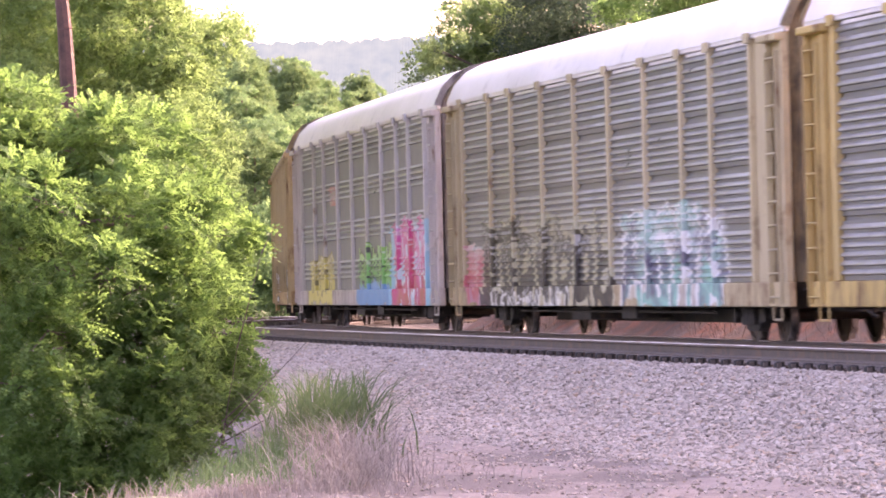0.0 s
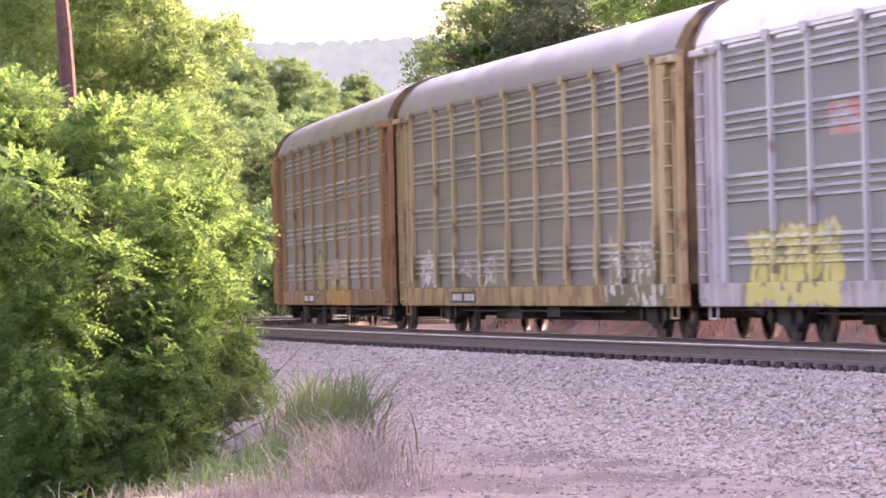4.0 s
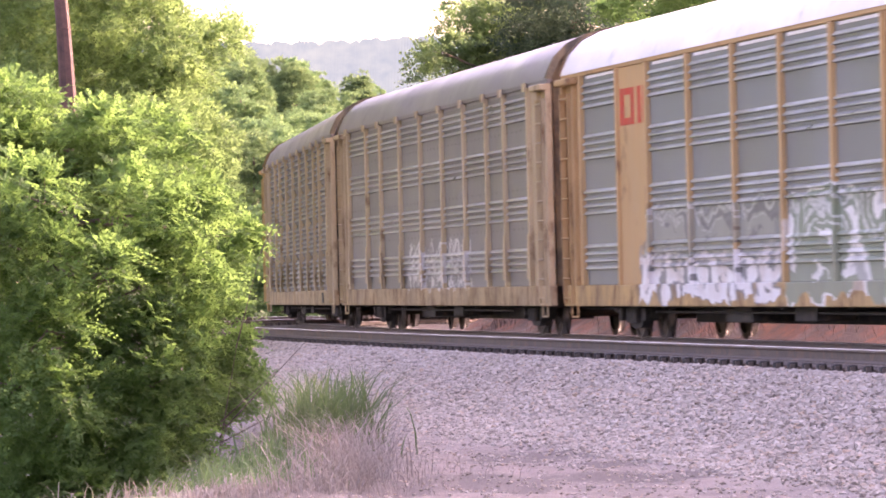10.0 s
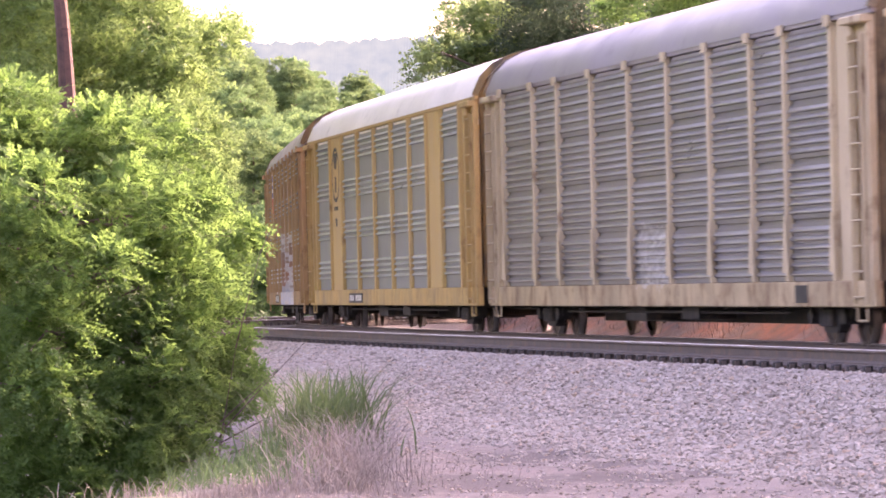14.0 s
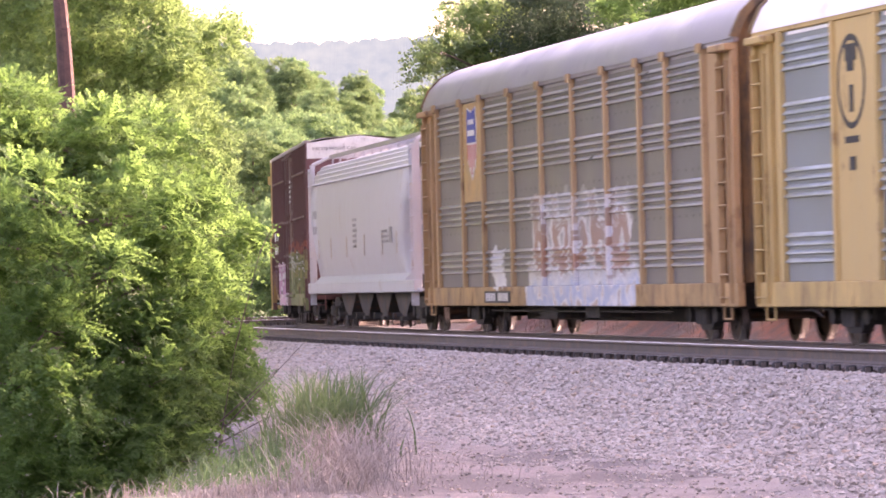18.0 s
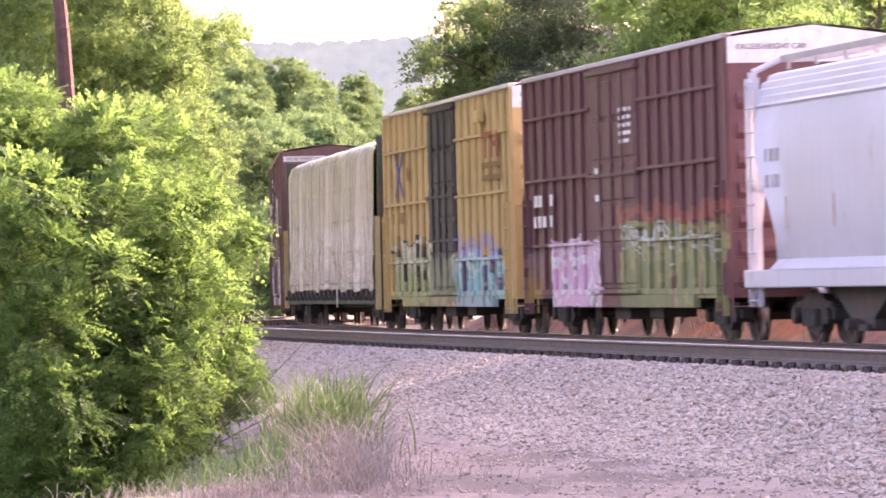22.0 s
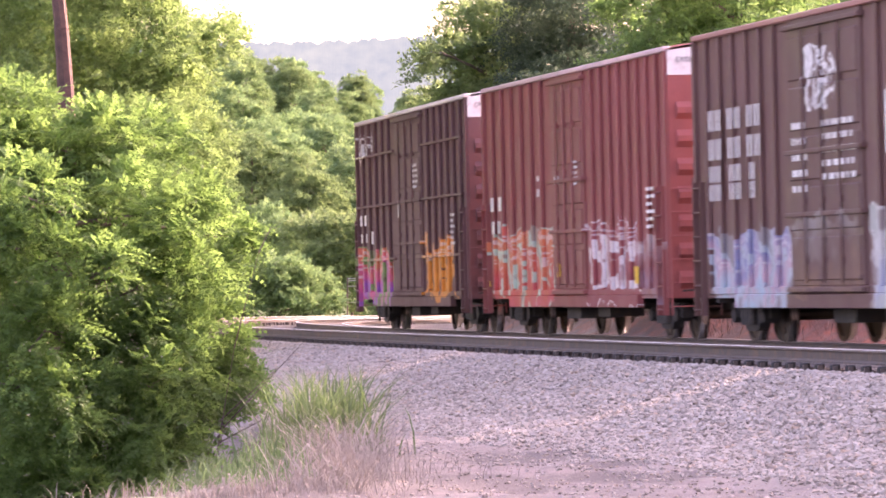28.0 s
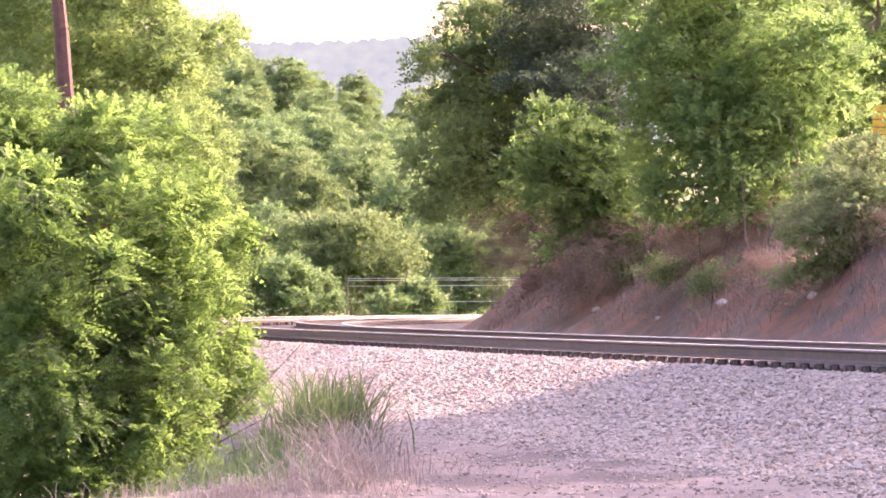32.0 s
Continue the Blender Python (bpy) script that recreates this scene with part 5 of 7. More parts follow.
def autorack(slot, label, style, panel_c, frame_c, sill_c, roof_c, pieces=(), holes=False, plates=False, flare=False, end_c=None, rust=0.5, wear_glint=0.25, caps=False):
    head = 112.5 - 28.82 * slot
    car = car_base("autorack_car", label, "rail car", head, head - 28.82, 10.0, 14.0)
    TRUCKS_AT = 10.0
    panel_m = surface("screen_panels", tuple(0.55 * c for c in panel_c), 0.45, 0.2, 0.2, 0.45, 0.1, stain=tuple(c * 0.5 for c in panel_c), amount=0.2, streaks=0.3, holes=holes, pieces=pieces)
    # lighter copy of the panel colour: sky glint painted on the ridges
    ridge_m = surface("ridge_glint", tuple(0.62 * wear_glint + (0.85 if wear_glint > 0.2 else 0.75) * c for c in panel_c), 0.38, 0.6, 0.2, 0.8, 0.05, stain=tuple(c * 0.8 for c in panel_c), amount=0.3, pieces=pieces)
    frame_m = surface("rack_posts", tuple(min(0.85, 0.92 * c + 0.025) for c in frame_c), 0.55, 0, 0.1, 0.8, 0.06, stain=RUST, amount=rust * 0.25, streaks=0.08, pieces=pieces)
    sill_m = surface("side_sill_paint", sill_c, 0.6, 0, 0.28, 1.0, 0.12, stain=RUST, amount=rust, streaks=0.6, pieces=pieces)
    roof_m = surface("roof_paint", roof_c, 0.42, 0, 0.1, 0.5, 0.05, stain=tuple(c * 0.6 for c in roof_c), amount=0.15, streaks=0.2)
    end_m = surface("rack_ends", tuple(min(0.85, 0.86 * c + 0.02) for c in end_c or frame_c), 0.6, 0, 0.13, 0.8, 0.08, stain=RUST, amount=rust * 0.45, streaks=0.2)
    # end colour darkened as painted shade between the cars, plus grime spots
    door_m = surface("end_door_shade", tuple(0.42 * c for c in end_c or frame_c), 0.7, 0, 0.25, 0.8, 0.1, stain=GRIME, amount=0.6, streaks=0.5)
    part("underframe", boxes((-14.0, 14.0, -0.35, 0.35, 0.50, 0.95), (-8.3, 8.3, -0.42, 0.42, 0.30, 0.52), (-13.6, 13.6, -1.4, 1.4, 0.90, 0.98), *[(x - 0.08, x + 0.08, -1.4, 1.4, 0.56, 0.9) for x in np.linspace(-12.5, 12.5, 14)],
                              (-3.2, -1.6, -1.2, -0.5, 0.35, 0.72), (1.2, 2.4, -1.25, -0.6, 0.38, 0.7)), STEEL_DARK, car)
    pipe = bmesh.new()
    rod(pipe, (-8, -1.2, 0.5), (8, -1.2, 0.5), 0.025)
    part("brake_pipe", pipe, STEEL_DARK, car)
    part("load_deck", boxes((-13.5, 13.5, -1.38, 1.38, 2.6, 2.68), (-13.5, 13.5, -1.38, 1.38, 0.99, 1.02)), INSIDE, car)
    for y in (-1.0, 1.0):
        a, b = (-1.53, -1.40) if y < 0 else (1.40, 1.53)
        part("side_sill", boxes((-13.9, 13.9, a, b, 0.60, 0.985), bevel=0.015), sill_m, car)
        part("top_rail", boxes((-13.9, 13.9, a + 0.02, b - 0.02, 4.83, 4.93), bevel=0.012), frame_m if plates else roof_m, car)
        yp = y * 1.45
        for k in range(9):
            x0, x1 = BAYS[k], BAYS[k + 1]
            if plates and k in (1, 7):
                part("plate", boxes((x0 + 0.03, x1 - 0.03, min(yp, yp + y * 0.03), max(yp, yp + y * 0.03), 0.985, 4.83), bevel=0.008), frame_m, car, "painted steel plate")
            else:
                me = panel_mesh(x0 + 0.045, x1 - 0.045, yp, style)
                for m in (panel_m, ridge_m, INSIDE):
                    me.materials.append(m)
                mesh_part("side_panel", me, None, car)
                if y < 0:
                    part("vent_slot", boxes((x0 + 0.3, x1 - 0.3, yp - 0.012, yp, 4.765, 4.815)), roof_m, car)
        for k, x in enumerate(BAYS):
            w = 0.06
            out = y * 1.545
            lo, hi = min(yp - y * 0.04, out), max(yp - y * 0.04, out)
            bm = boxes((x - w, x + w, lo, hi, 0.985, 4.83), bevel=0.012)
            if flare:
                prism(bm, [(x - 0.05, 2.0), (x + 0.05, 2.0), (x + 0.16, 1.2), (x + 0.16, 1.12), (x - 0.16, 1.12), (x - 0.16, 1.2)], "y", min(out, out + y * 0.02), max(out, out + y * 0.02))
            if flare or caps or not plates:
                box(bm, x - 0.13, x + 0.13, min(out, out + y * 0.05), max(out, out + y * 0.05), 4.76, 4.92)
            bmesh.ops.recalc_face_normals(bm, faces=bm.faces)
            part("post", bm, frame_m, car)
        # the ends of the side: plate, ladder, bracket
        for e in (-1, 1):
            xa, xb = sorted((e * (11.86 if e > 0 else 12.36), e * 13.85))
            part("end_plate", boxes((xa, xb, min(yp - y * 0.03, yp), max(yp - y * 0.03, yp), 0.985, 4.83), bevel=0.008), end_m, car)
            for name, x in (("corner_post", 13.78), ("stiffener", 12.9)):
                part(name, boxes((e * x - 0.06, e * x + 0.06, min(yp, y * 1.54), max(yp, y * 1.54), 0.985, 4.83), bevel=0.008), end_m, car)
            part("bracket", boxes((e * 13.3 - 0.55, e * 13.3 + 0.55, min(yp, y * 1.66), max(yp, y * 1.66), 4.70, 4.82), bevel=0.02), end_m, car)
            lx = sorted((e * 13.02, e * 13.66))
            ladder(car, lx[0], lx[1], y * 1.60, 0.75, 4.45, end_m, 11)
            rod_bm = bmesh.new()
            rod(rod_bm, (e * 13.4, y * 1.5, 0.6), (e * 13.4, y * 1.5, 0.40), 0.02)
            rod(rod_bm, (e * 12.9, y * 1.5, 0.6), (e * 12.9, y * 1.5, 0.40), 0.02)
            rod(rod_bm, (e * 12.9, y * 1.5, 0.40), (e * 13.4, y * 1.5, 0.40), 0.02)
            part("step", rod_bm, end_m, car)
    mesh_part("roof", loft("roof", [(x, ARCH) for x in (-13.85, -7, 0, 7, 13.85)]), roof_m, car, "rounded pale steel roof")
    for e in (-1, 1):
        inner_a = [(a * 0.93, 4.9 + (b - 4.9) * 0.9) for a, b in ARCH]
        rim = bmesh.new()
        xo = e * 13.95
        ra = [rim.verts.new((e * 13.8, a * 1.012, b + 0.02)) for a, b in ARCH]
        rb_ = [rim.verts.new((xo, a * 1.012, b + 0.02)) for a, b in ARCH]
        rc = [rim.verts.new((xo, a, b)) for a, b in inner_a]
        for j in range(len(ARCH) - 1):
            rim.faces.new((ra[j], ra[j + 1], rb_[j + 1], rb_[j]))
            rim.faces.new((rb_[j], rb_[j + 1], rc[j + 1], rc[j]))
        bmesh.ops.recalc_face_normals(rim, faces=rim.faces)
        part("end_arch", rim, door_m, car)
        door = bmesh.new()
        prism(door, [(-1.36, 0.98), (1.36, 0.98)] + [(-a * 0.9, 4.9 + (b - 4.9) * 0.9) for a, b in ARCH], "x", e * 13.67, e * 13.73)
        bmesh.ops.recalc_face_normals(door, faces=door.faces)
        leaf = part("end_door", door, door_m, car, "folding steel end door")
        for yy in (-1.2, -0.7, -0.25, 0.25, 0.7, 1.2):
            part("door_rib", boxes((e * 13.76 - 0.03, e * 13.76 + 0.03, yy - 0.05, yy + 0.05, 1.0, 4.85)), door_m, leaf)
        coupler(car, e * 13.6, e * 14.25)
        truck(car, e * TRUCKS_AT)
    part("brake_wheel", rod(bmesh.new(), (-14.02, -0.9, 1.8), (-13.92, -0.9, 1.8), 0.28, 16), STEEL_DARK, car)
    return car


def piece(x0, x1, z0, z1, cols, line=None, **more):
    d = {"box": (x0, x1, z0, z1), "cols": cols, "line": line}
    d.update(more)
    return d


GREY, TAN, YEL = (0.34, 0.34, 0.345), (0.50, 0.38, 0.21), (0.56, 0.38, 0.14)
PALE_ROOF = (0.78, 0.74, 0.76)
STD = dict(roof_c=PALE_ROOF)

autorack(0, "grey and yellow enclosed car carrier with louvred sides", "tiers", GREY, YEL, YEL, PALE_ROOF)
a2 = autorack(1, "grey louvred car carrier with teal and violet graffiti", "tiers", (0.36, 0.36, 0.365), (0.52, 0.42, 0.26), (0.46, 0.36, 0.22), (0.80, 0.76, 0.76),
              [piece(-12.2, -9.6, 0.6, 1.9, [(0.5, 0.3, 0.5), (0.6, 0.10, 0.13), W], None, size=0.5), piece(-10.6, 1.7, 0.5, 2.3, [K, (0.05, 0.045, 0.04), (0.10, 0.09, 0.05)], (0.50, 0.47, 0.34), size=1.15, wobble=0.34),
               piece(-9.6, -2.0, 0.45, 0.95, [W], None, thin=True, size=0.5),
               piece(2.3, 9.9, 0.55, 2.25, [(0.18, 0.48, 0.42), (0.22, 0.55, 0.48), (0.12, 0.10, 0.17), (0.35, 0.55, 0.5), W], W, size=1.1)])
a3 = autorack(2, "silver-white car carrier with yellow, green and pink graffiti", "groups", (0.37, 0.38, 0.37), (0.52, 0.49, 0.475), (0.44, 0.39, 0.365), (0.82, 0.78, 0.78),
              [piece(-11.0, -5.8, 0.6, 1.9, [(0.60, 0.52, 0.10), (0.66, 0.58, 0.14), (0.3, 0.26, 0.08)], (0.2, 0.17, 0.06), size=0.7, op=0.85),
               piece(-0.6, 5.9, 0.55, 1.2, [(0.10, 0.30, 0.55), (0.14, 0.36, 0.6)], None, size=1.0),
               piece(-0.6, 5.4, 1.1, 2.0, [(0.10, 0.42, 0.14), (0.20, 0.55, 0.16), (0.30, 0.58, 0.12)], K, size=0.8),
               piece(5.5, 12.5, 0.5, 2.35, [(0.16, 0.46, 0.66), (0.24, 0.54, 0.70), (0.40, 0.60, 0.72)], None, size=1.0),
               piece(6.1, 11.7, 0.55, 2.55, [(0.55, 0.13, 0.05), (0.62, 0.14, 0.10), (0.70, 0.06, 0.20), (0.72, 0.10, 0.34), (0.66, 0.36, 0.62)], (0.66, 0.70, 0.76), size=0.85, wobble=0.36),
               piece(-6.3, -4.4, 3.15, 3.65, [(0.6, 0.12, 0.09), (0.42, 0.42, 0.42), (0.6, 0.12, 0.09)], None, size=0.35, wobble=0.02)], end_c=(0.58, 0.52, 0.50), rust=0.3, caps=True)
a4 = autorack(3, "brown-grey car carrier with tan posts and a rusty sill", "groups", (0.31, 0.29, 0.285), (0.50, 0.37, 0.19), (0.42, 0.28, 0.13), (0.30, 0.265, 0.268),
              [piece(7.9, 12.8, 0.6, 1.75, [(0.10, 0.09, 0.06), (0.16, 0.16, 0.08), (0.35, 0.22, 0.12)], (0.65, 0.6, 0.55), size=0.9),
               piece(-11.7, -9.8, 1.0, 1.7, [W], None, thin=True, size=0.35), piece(-7.0, -5.6, 1.25, 1.6, [W], None, thin=True, size=0.3), piece(-4.3, -2.9, 1.0, 1.6, [W], None, thin=True, size=0.35),
               piece(-7.1, -5.3, 3.35, 3.8, [K, (0.31, 0.29, 0.285)], None, size=0.3, wobble=0.03, op=0.6)], holes=True, flare=True, rust=0.7)
marks(a4, [(-7.6, -4.8, 0.66, 0.90)], -1.536, BLACK_PAINT, "number_board")
marks(a4, [(-7.4 + 0.28 * k, -7.22 + 0.28 * k, 0.71, 0.85) for k in range(9) if k != 4], -1.542, WHITE_PAINT)
a5 = autorack(4, "grey car carrier with rust-orange sill and a green oval tag", "groups", (0.36, 0.36, 0.37), (0.40, 0.25, 0.12), (0.34, 0.19, 0.09), (0.28, 0.245, 0.252),
              [piece(-11.9, -9.7, 0.95, 1.85, [(0.16, 0.16, 0.19), (0.3, 0.3, 0.32)], (0.1, 0.1, 0.12), size=0.5, op=0.7),
               piece(-4.0, -2.2, 0.75, 2.1, [(0.34, 0.36, 0.10), (0.42, 0.42, 0.14)], (0.03, 0.04, 0.03), size=1.2, oval=True, wobble=0.05),
               piece(-0.4, 4.3, 1.0, 1.75, [(0.55, 0.42, 0.05), (0.50, 0.45, 0.40), (0.48, 0.30, 0.05)], (0.2, 0.14, 0.08), size=0.8, op=0.8),
               piece(-0.6, 4.9, 0.5, 1.0, [(0.50, 0.22, 0.03), (0.46, 0.26, 0.05)], None, size=1.0, op=0.8)], rust=0.85, end_c=(0.38, 0.2, 0.09))
marks(a5, [(-6.8, -4.1, 0.66, 0.90)], -1.536, BLACK_PAINT, "number_board")
marks(a5, [(-6.65 + 0.26 * k, -6.48 + 0.26 * k, 0.71, 0.85) for k in range(10) if k != 4], -1.542, WHITE_PAINT)
a6 = autorack(5, "green-grey car carrier with orange plates and white graffiti", "groups", (0.36, 0.39, 0.375), (0.50, 0.29, 0.12), (0.45, 0.28, 0.12), (0.84, 0.80, 0.79),
              [piece(-8.0, 1.3, 0.7, 1.55, [W, W, (0.62, 0.55, 0.52), (0.20, 0.20, 0.17)], (0.2, 0.2, 0.2), size=1.0),
               piece(-7.6, 1.0, 1.55, 2.3, [(0.25, 0.26, 0.22), (0.31, 0.32, 0.27)], (0.1, 0.1, 0.1), size=1.6, op=0.75),
               piece(1.6, 9.0, 0.7, 2.35, [(0.25, 0.29, 0.21), (0.24, 0.27, 0.20), (0.18, 0.24, 0.16), (0.12, 0.14, 0.11)], (0.70, 0.69, 0.66), size=2.0, wear=0.8),
               piece(9.2, 10.4, 0.8, 2.7, [(0.42, 0.12, 0.12)], None, thin=True, size=0.5)], plates=True, rust=0.55)
marks(a6, [(-9.25, -8.95, 3.8, 4.45), (-8.95, -8.45, 4.33, 4.45), (-8.95, -8.45, 3.8, 3.92), (-8.45, -8.2, 3.8, 4.45), (-7.95, -7.7, 3.8, 4.45), (-7.55, -7.35, 3.8, 4.45)], -1.483, RED_PAINT, "emblem", "red rounded emblem on an orange plate")
a7 = autorack(6, "grey car carrier with beige flared posts and white scrawls", "groups", (0.37, 0.365, 0.36), (0.54, 0.40, 0.24), (0.42, 0.30, 0.18), (0.28, 0.25, 0.255),
              [piece(-3.6, 4.7, 1.0, 1.95, [W], None, thin=True, size=0.45, op=0.75), piece(-12.0, -9.8, 3.0, 3.3, [(0.25, 0.24, 0.24)], None, thin=True, size=0.3)], holes=True, flare=True, rust=0.6)
a8 = autorack(7, "weathered grey car carrier with cream posts in four tiers", "tiers", (0.33, 0.32, 0.32), (0.56, 0.44, 0.28), (0.44, 0.33, 0.20), (0.27, 0.245, 0.262),
              [piece(-1.0, 1.0, 1.0, 1.95, [W], None, thin=True, size=0.3, op=0.5)], flare=True, rust=0.5, wear_glint=0.14)
marks(a8, [(9.6, 10.3, 0.66, 0.93)], -1.536, BLACK_PAINT, "number_board")
a9 = autorack(8, "blue-green grey car carrier with clean yellow plates", "groups", (0.38, 0.43, 0.43), (0.55, 0.36, 0.13), (0.52, 0.34, 0.13), (0.88, 0.84, 0.82), plates=True, rust=0.25)
ring = bmesh.new()
for k in range(28):
    a, b = 2 * math.pi * k / 28, 2 * math.pi * (k + 1) / 28
    q = [(-8.55 + 0.72 * r * math.cos(t), -1.484, 3.9 + 0.70 * r * math.sin(t)) for t, r in ((a, 0.86), (a, 1), (b, 1), (b, 0.86))]
    ring.faces.new([ring.verts.new(v) for v in q])
for x0, x1, z0, z1 in ((-8.85, -8.25, 4.2, 4.45), (-8.75, -8.4, 4.05, 4.2), (-8.65, -8.45, 3.45, 3.85), (-8.9, -8.2, 3.0, 3.1), (-8.7, -8.4, 2.6, 2.8)):
    box(ring, x0, x1, -1.488, -1.482, z0, z1)
part("emblem", ring, BLACK_PAINT, a9, "black oval emblem on a yellow plate")
marks(a9, [(-6.1, -3.6, 0.66, 0.90)], -1.536, BLACK_PAINT, "number_board")
marks(a9, [(-5.9 + 0.27 * k, -5.72 + 0.27 * k, 0.71, 0.85) for k in range(8) if k != 3], -1.542, WHITE_PAINT)
a10 = autorack(9, "brown-grey car carrier with orange posts and spiky white graffiti", "groups", (0.29, 0.27, 0.26), (0.46, 0.27, 0.12), (0.42, 0.25, 0.11), (0.29, 0.262, 0.27),
               [piece(-3.0, 6.6, 0.5, 1.4, [W, (0.36, 0.45, 0.60), (0.6, 0.58, 0.58), (0.30, 0.22, 0.20)], (0.68, 0.67, 0.67), size=0.9, op=0.85),
                piece(-2.6, 6.0, 1.3, 2.7, [(0.34, 0.15, 0.10), (0.38, 0.19, 0.13), (0.31, 0.22, 0.19), (0.55, 0.50, 0.48)], (0.66, 0.65, 0.66), size=1.1, op=0.85),
                piece(-6.6, -5.3, 1.05, 1.75, [W, (0.6, 0.62, 0.66)], None, size=0.4)], holes=True, rust=0.5)
marks(a10, [(-9.25, -7.3, 2.75, 4.8)], -1.50, surface("emblem_plate", (0.50, 0.30, 0.12), 0.55, stain=RUST, amount=0.2), "plate")
shield = bmesh.new()
prism(shield, [(-8.75, 4.72), (-8.3, 4.62), (-7.85, 4.72), (-7.78, 4.3), (-7.85, 3.6), (-8.3, 3.2), (-8.75, 3.6), (-8.82, 4.3)], "y", -1.512, -1.505)
bmesh.ops.recalc_face_normals(shield, faces=shield.faces)
part("shield", shield, WHITE_PAINT, a10)
top = bmesh.new()
prism(top, [(-8.72, 4.69), (-8.3, 4.59), (-7.88, 4.69), (-7.82, 4.3), (-7.84, 3.98), (-8.76, 3.98), (-8.78, 4.3)], "y", -1.520, -1.513)
bmesh.ops.recalc_face_normals(top, faces=top.faces)
part("shield_top", top, BLUE_PAINT, a10, "blue head of a striped shield emblem")
marks(a10, [(-8.74 + 0.2 * k, -8.65 + 0.2 * k, 3.62 - 0.3 * (1 - abs(k - 2) / 2), 3.94) for k in range(5)], -1.515, RED_PAINT, "stripe")
marks(a10, [(-8.6, -8.0, 4.36, 4.46), (-8.65, -7.95, 4.12, 4.24)], -1.523, WHITE_PAINT)
marks(a10, [(-7.15, -4.5, 0.66, 0.90)], -1.534, BLACK_PAINT, "number_board")
marks(a10, [(-7.0 + 0.26 * k, -6.83 + 0.26 * k, 0.70, 0.86) for k in range(9) if k != 4], -1.538, WHITE_PAINT)


# ---- covered hopper ----
def covered_hopper(head, tail):
    car = car_base("covered_hopper", "pale grey round-sided covered hopper car with rust streaks", "rail car", head, tail, 7.4, 9.6)
    skin = surface("hopper_paint", (0.50, 0.50, 0.53), 0.45, 0, 0.08, 0.6, 0.05, stain=(0.36, 0.26, 0.2), amount=0.06, streaks=0.22)
    dark = surface("hopper_bays", (0.055, 0.05, 0.05), 0.7, 0, 0.25, 2, stain=RUST, amount=0.3)
    prof = [(1.30, 1.42), (1.7, 1.52), (2.1, 1.575), (2.5, 1.60), (2.9, 1.60), (3.3, 1.57), (3.55, 1.53), (3.70, 1.50)]
    verts, faces = [], []
    n, mx = len(prof), 12
    for sg in (-1, 1):
        base_i = len(verts)
        for z, y in prof:
            half = float(np.interp(z, (1.3, 1.6, 2.0, 2.4, 2.8, 3.2, 3.7), (8.75, 8.45, 8.5, 8.8, 9.2, 9.45, 9.5)))
            for k in range(mx + 1):
                verts.append((half * (2 * k / mx - 1), sg * y, z))
        for j in range(n - 1):
            for k in range(mx):
                a = base_i + j * (mx + 1) + k
                faces.append((a, a + 1, a + mx + 2, a + mx + 1) if sg < 0 else (a, a + mx + 1, a + mx + 2, a + 1))
    s2 = n * (mx + 1)
    for j in range(n - 1):
        for k in (0, mx):
            a = j * (mx + 1) + k
            faces.append((a, a + s2, a + s2 + mx + 1, a + mx + 1))
    mesh_part("tank_body", raw_mesh("tank_body", verts, faces, True), skin, car)
    roof = [(-1.50, 3.70), (-1.54, 3.74), (-1.47, 3.79), (-1.46, 3.88), (-1.42, 3.91), (-1.41, 4.0), (-1.36, 4.03), (-1.34, 4.12), (-1.26, 4.15), (-1.23, 4.23), (-1.1, 4.28), (-0.6, 4.36)]
    roof = roof + [(-y, z) for y, z in roof[::-1]]
    me = loft("roof", [(-9.7, roof), (9.7, roof)])
    me.polygons.foreach_set("use_smooth", [False] * len(me.polygons))
    mesh_part("roof", me, skin, car)
    walk_bm = boxes((-9.9, 9.9, -0.98, -0.90, 4.46, 4.56), (-9.9, 9.9, -0.52, -0.46, 4.46, 4.5), (-9.9, 9.9, 0.90, 0.98, 4.46, 4.56), *[(x - 0.015, x + 0.015, -0.98, -0.5, 4.46, 4.49) for x in np.arange(-9.8, 9.9, 0.2)],
                    *[(x - 0.03, x + 0.03, -0.95, -0.9, 4.33, 4.48) for x in np.arange(-9.6, 9.7, 1.6)], *[(x - 0.03, x + 0.03, 0.9, 0.95, 4.33, 4.48) for x in np.arange(-9.6, 9.7, 1.6)])
    part("roof_walkway", walk_bm, surface("galvanised_grating", (0.4, 0.4, 0.41), 0.5, 0.6, 0.2), car, "galvanised roof walkway")
    for x in np.linspace(-8, 8, 6):
        part("hatch", boxes((x - 0.9, x + 0.9, -0.35, 0.35, 4.36, 4.46), bevel=0.03), skin, car)
    for y in (-1, 1):
        a, b = sorted((y * 1.40, y * 1.60))
        bm = boxes((-10.1, 10.1, a, b, 0.90, 1.18), bevel=0.02)
        prism(bm, [(y * 1.60, 1.18), (y * 1.44, 1.34), (y * 1.40, 1.34), (y * 1.40, 1.18)], "x", -8.6, 8.6)
        bmesh.ops.recalc_face_normals(bm, faces=bm.faces)
        part("side_sill", bm, skin, car)
    for k, x in enumerate((-5.1, -1.7, 1.7, 5.1)):
        bm = bmesh.new()
        prism(bm, [(x - 1.65, 1.3), (x + 1.65, 1.3), (x + 1.45, 0.85), (x + 0.6, 0.42), (x + 0.6, 0.28), (x - 0.6, 0.28), (x - 0.6, 0.42), (x - 1.45, 0.85)], "y", -1.15, 1.15)
        box(bm, x - 0.5, x + 0.5, -1.25, 1.25, 0.24, 0.34)
        rod(bm, (x, -1.4, 0.34), (x, -1.2, 0.34), 0.09, 10)
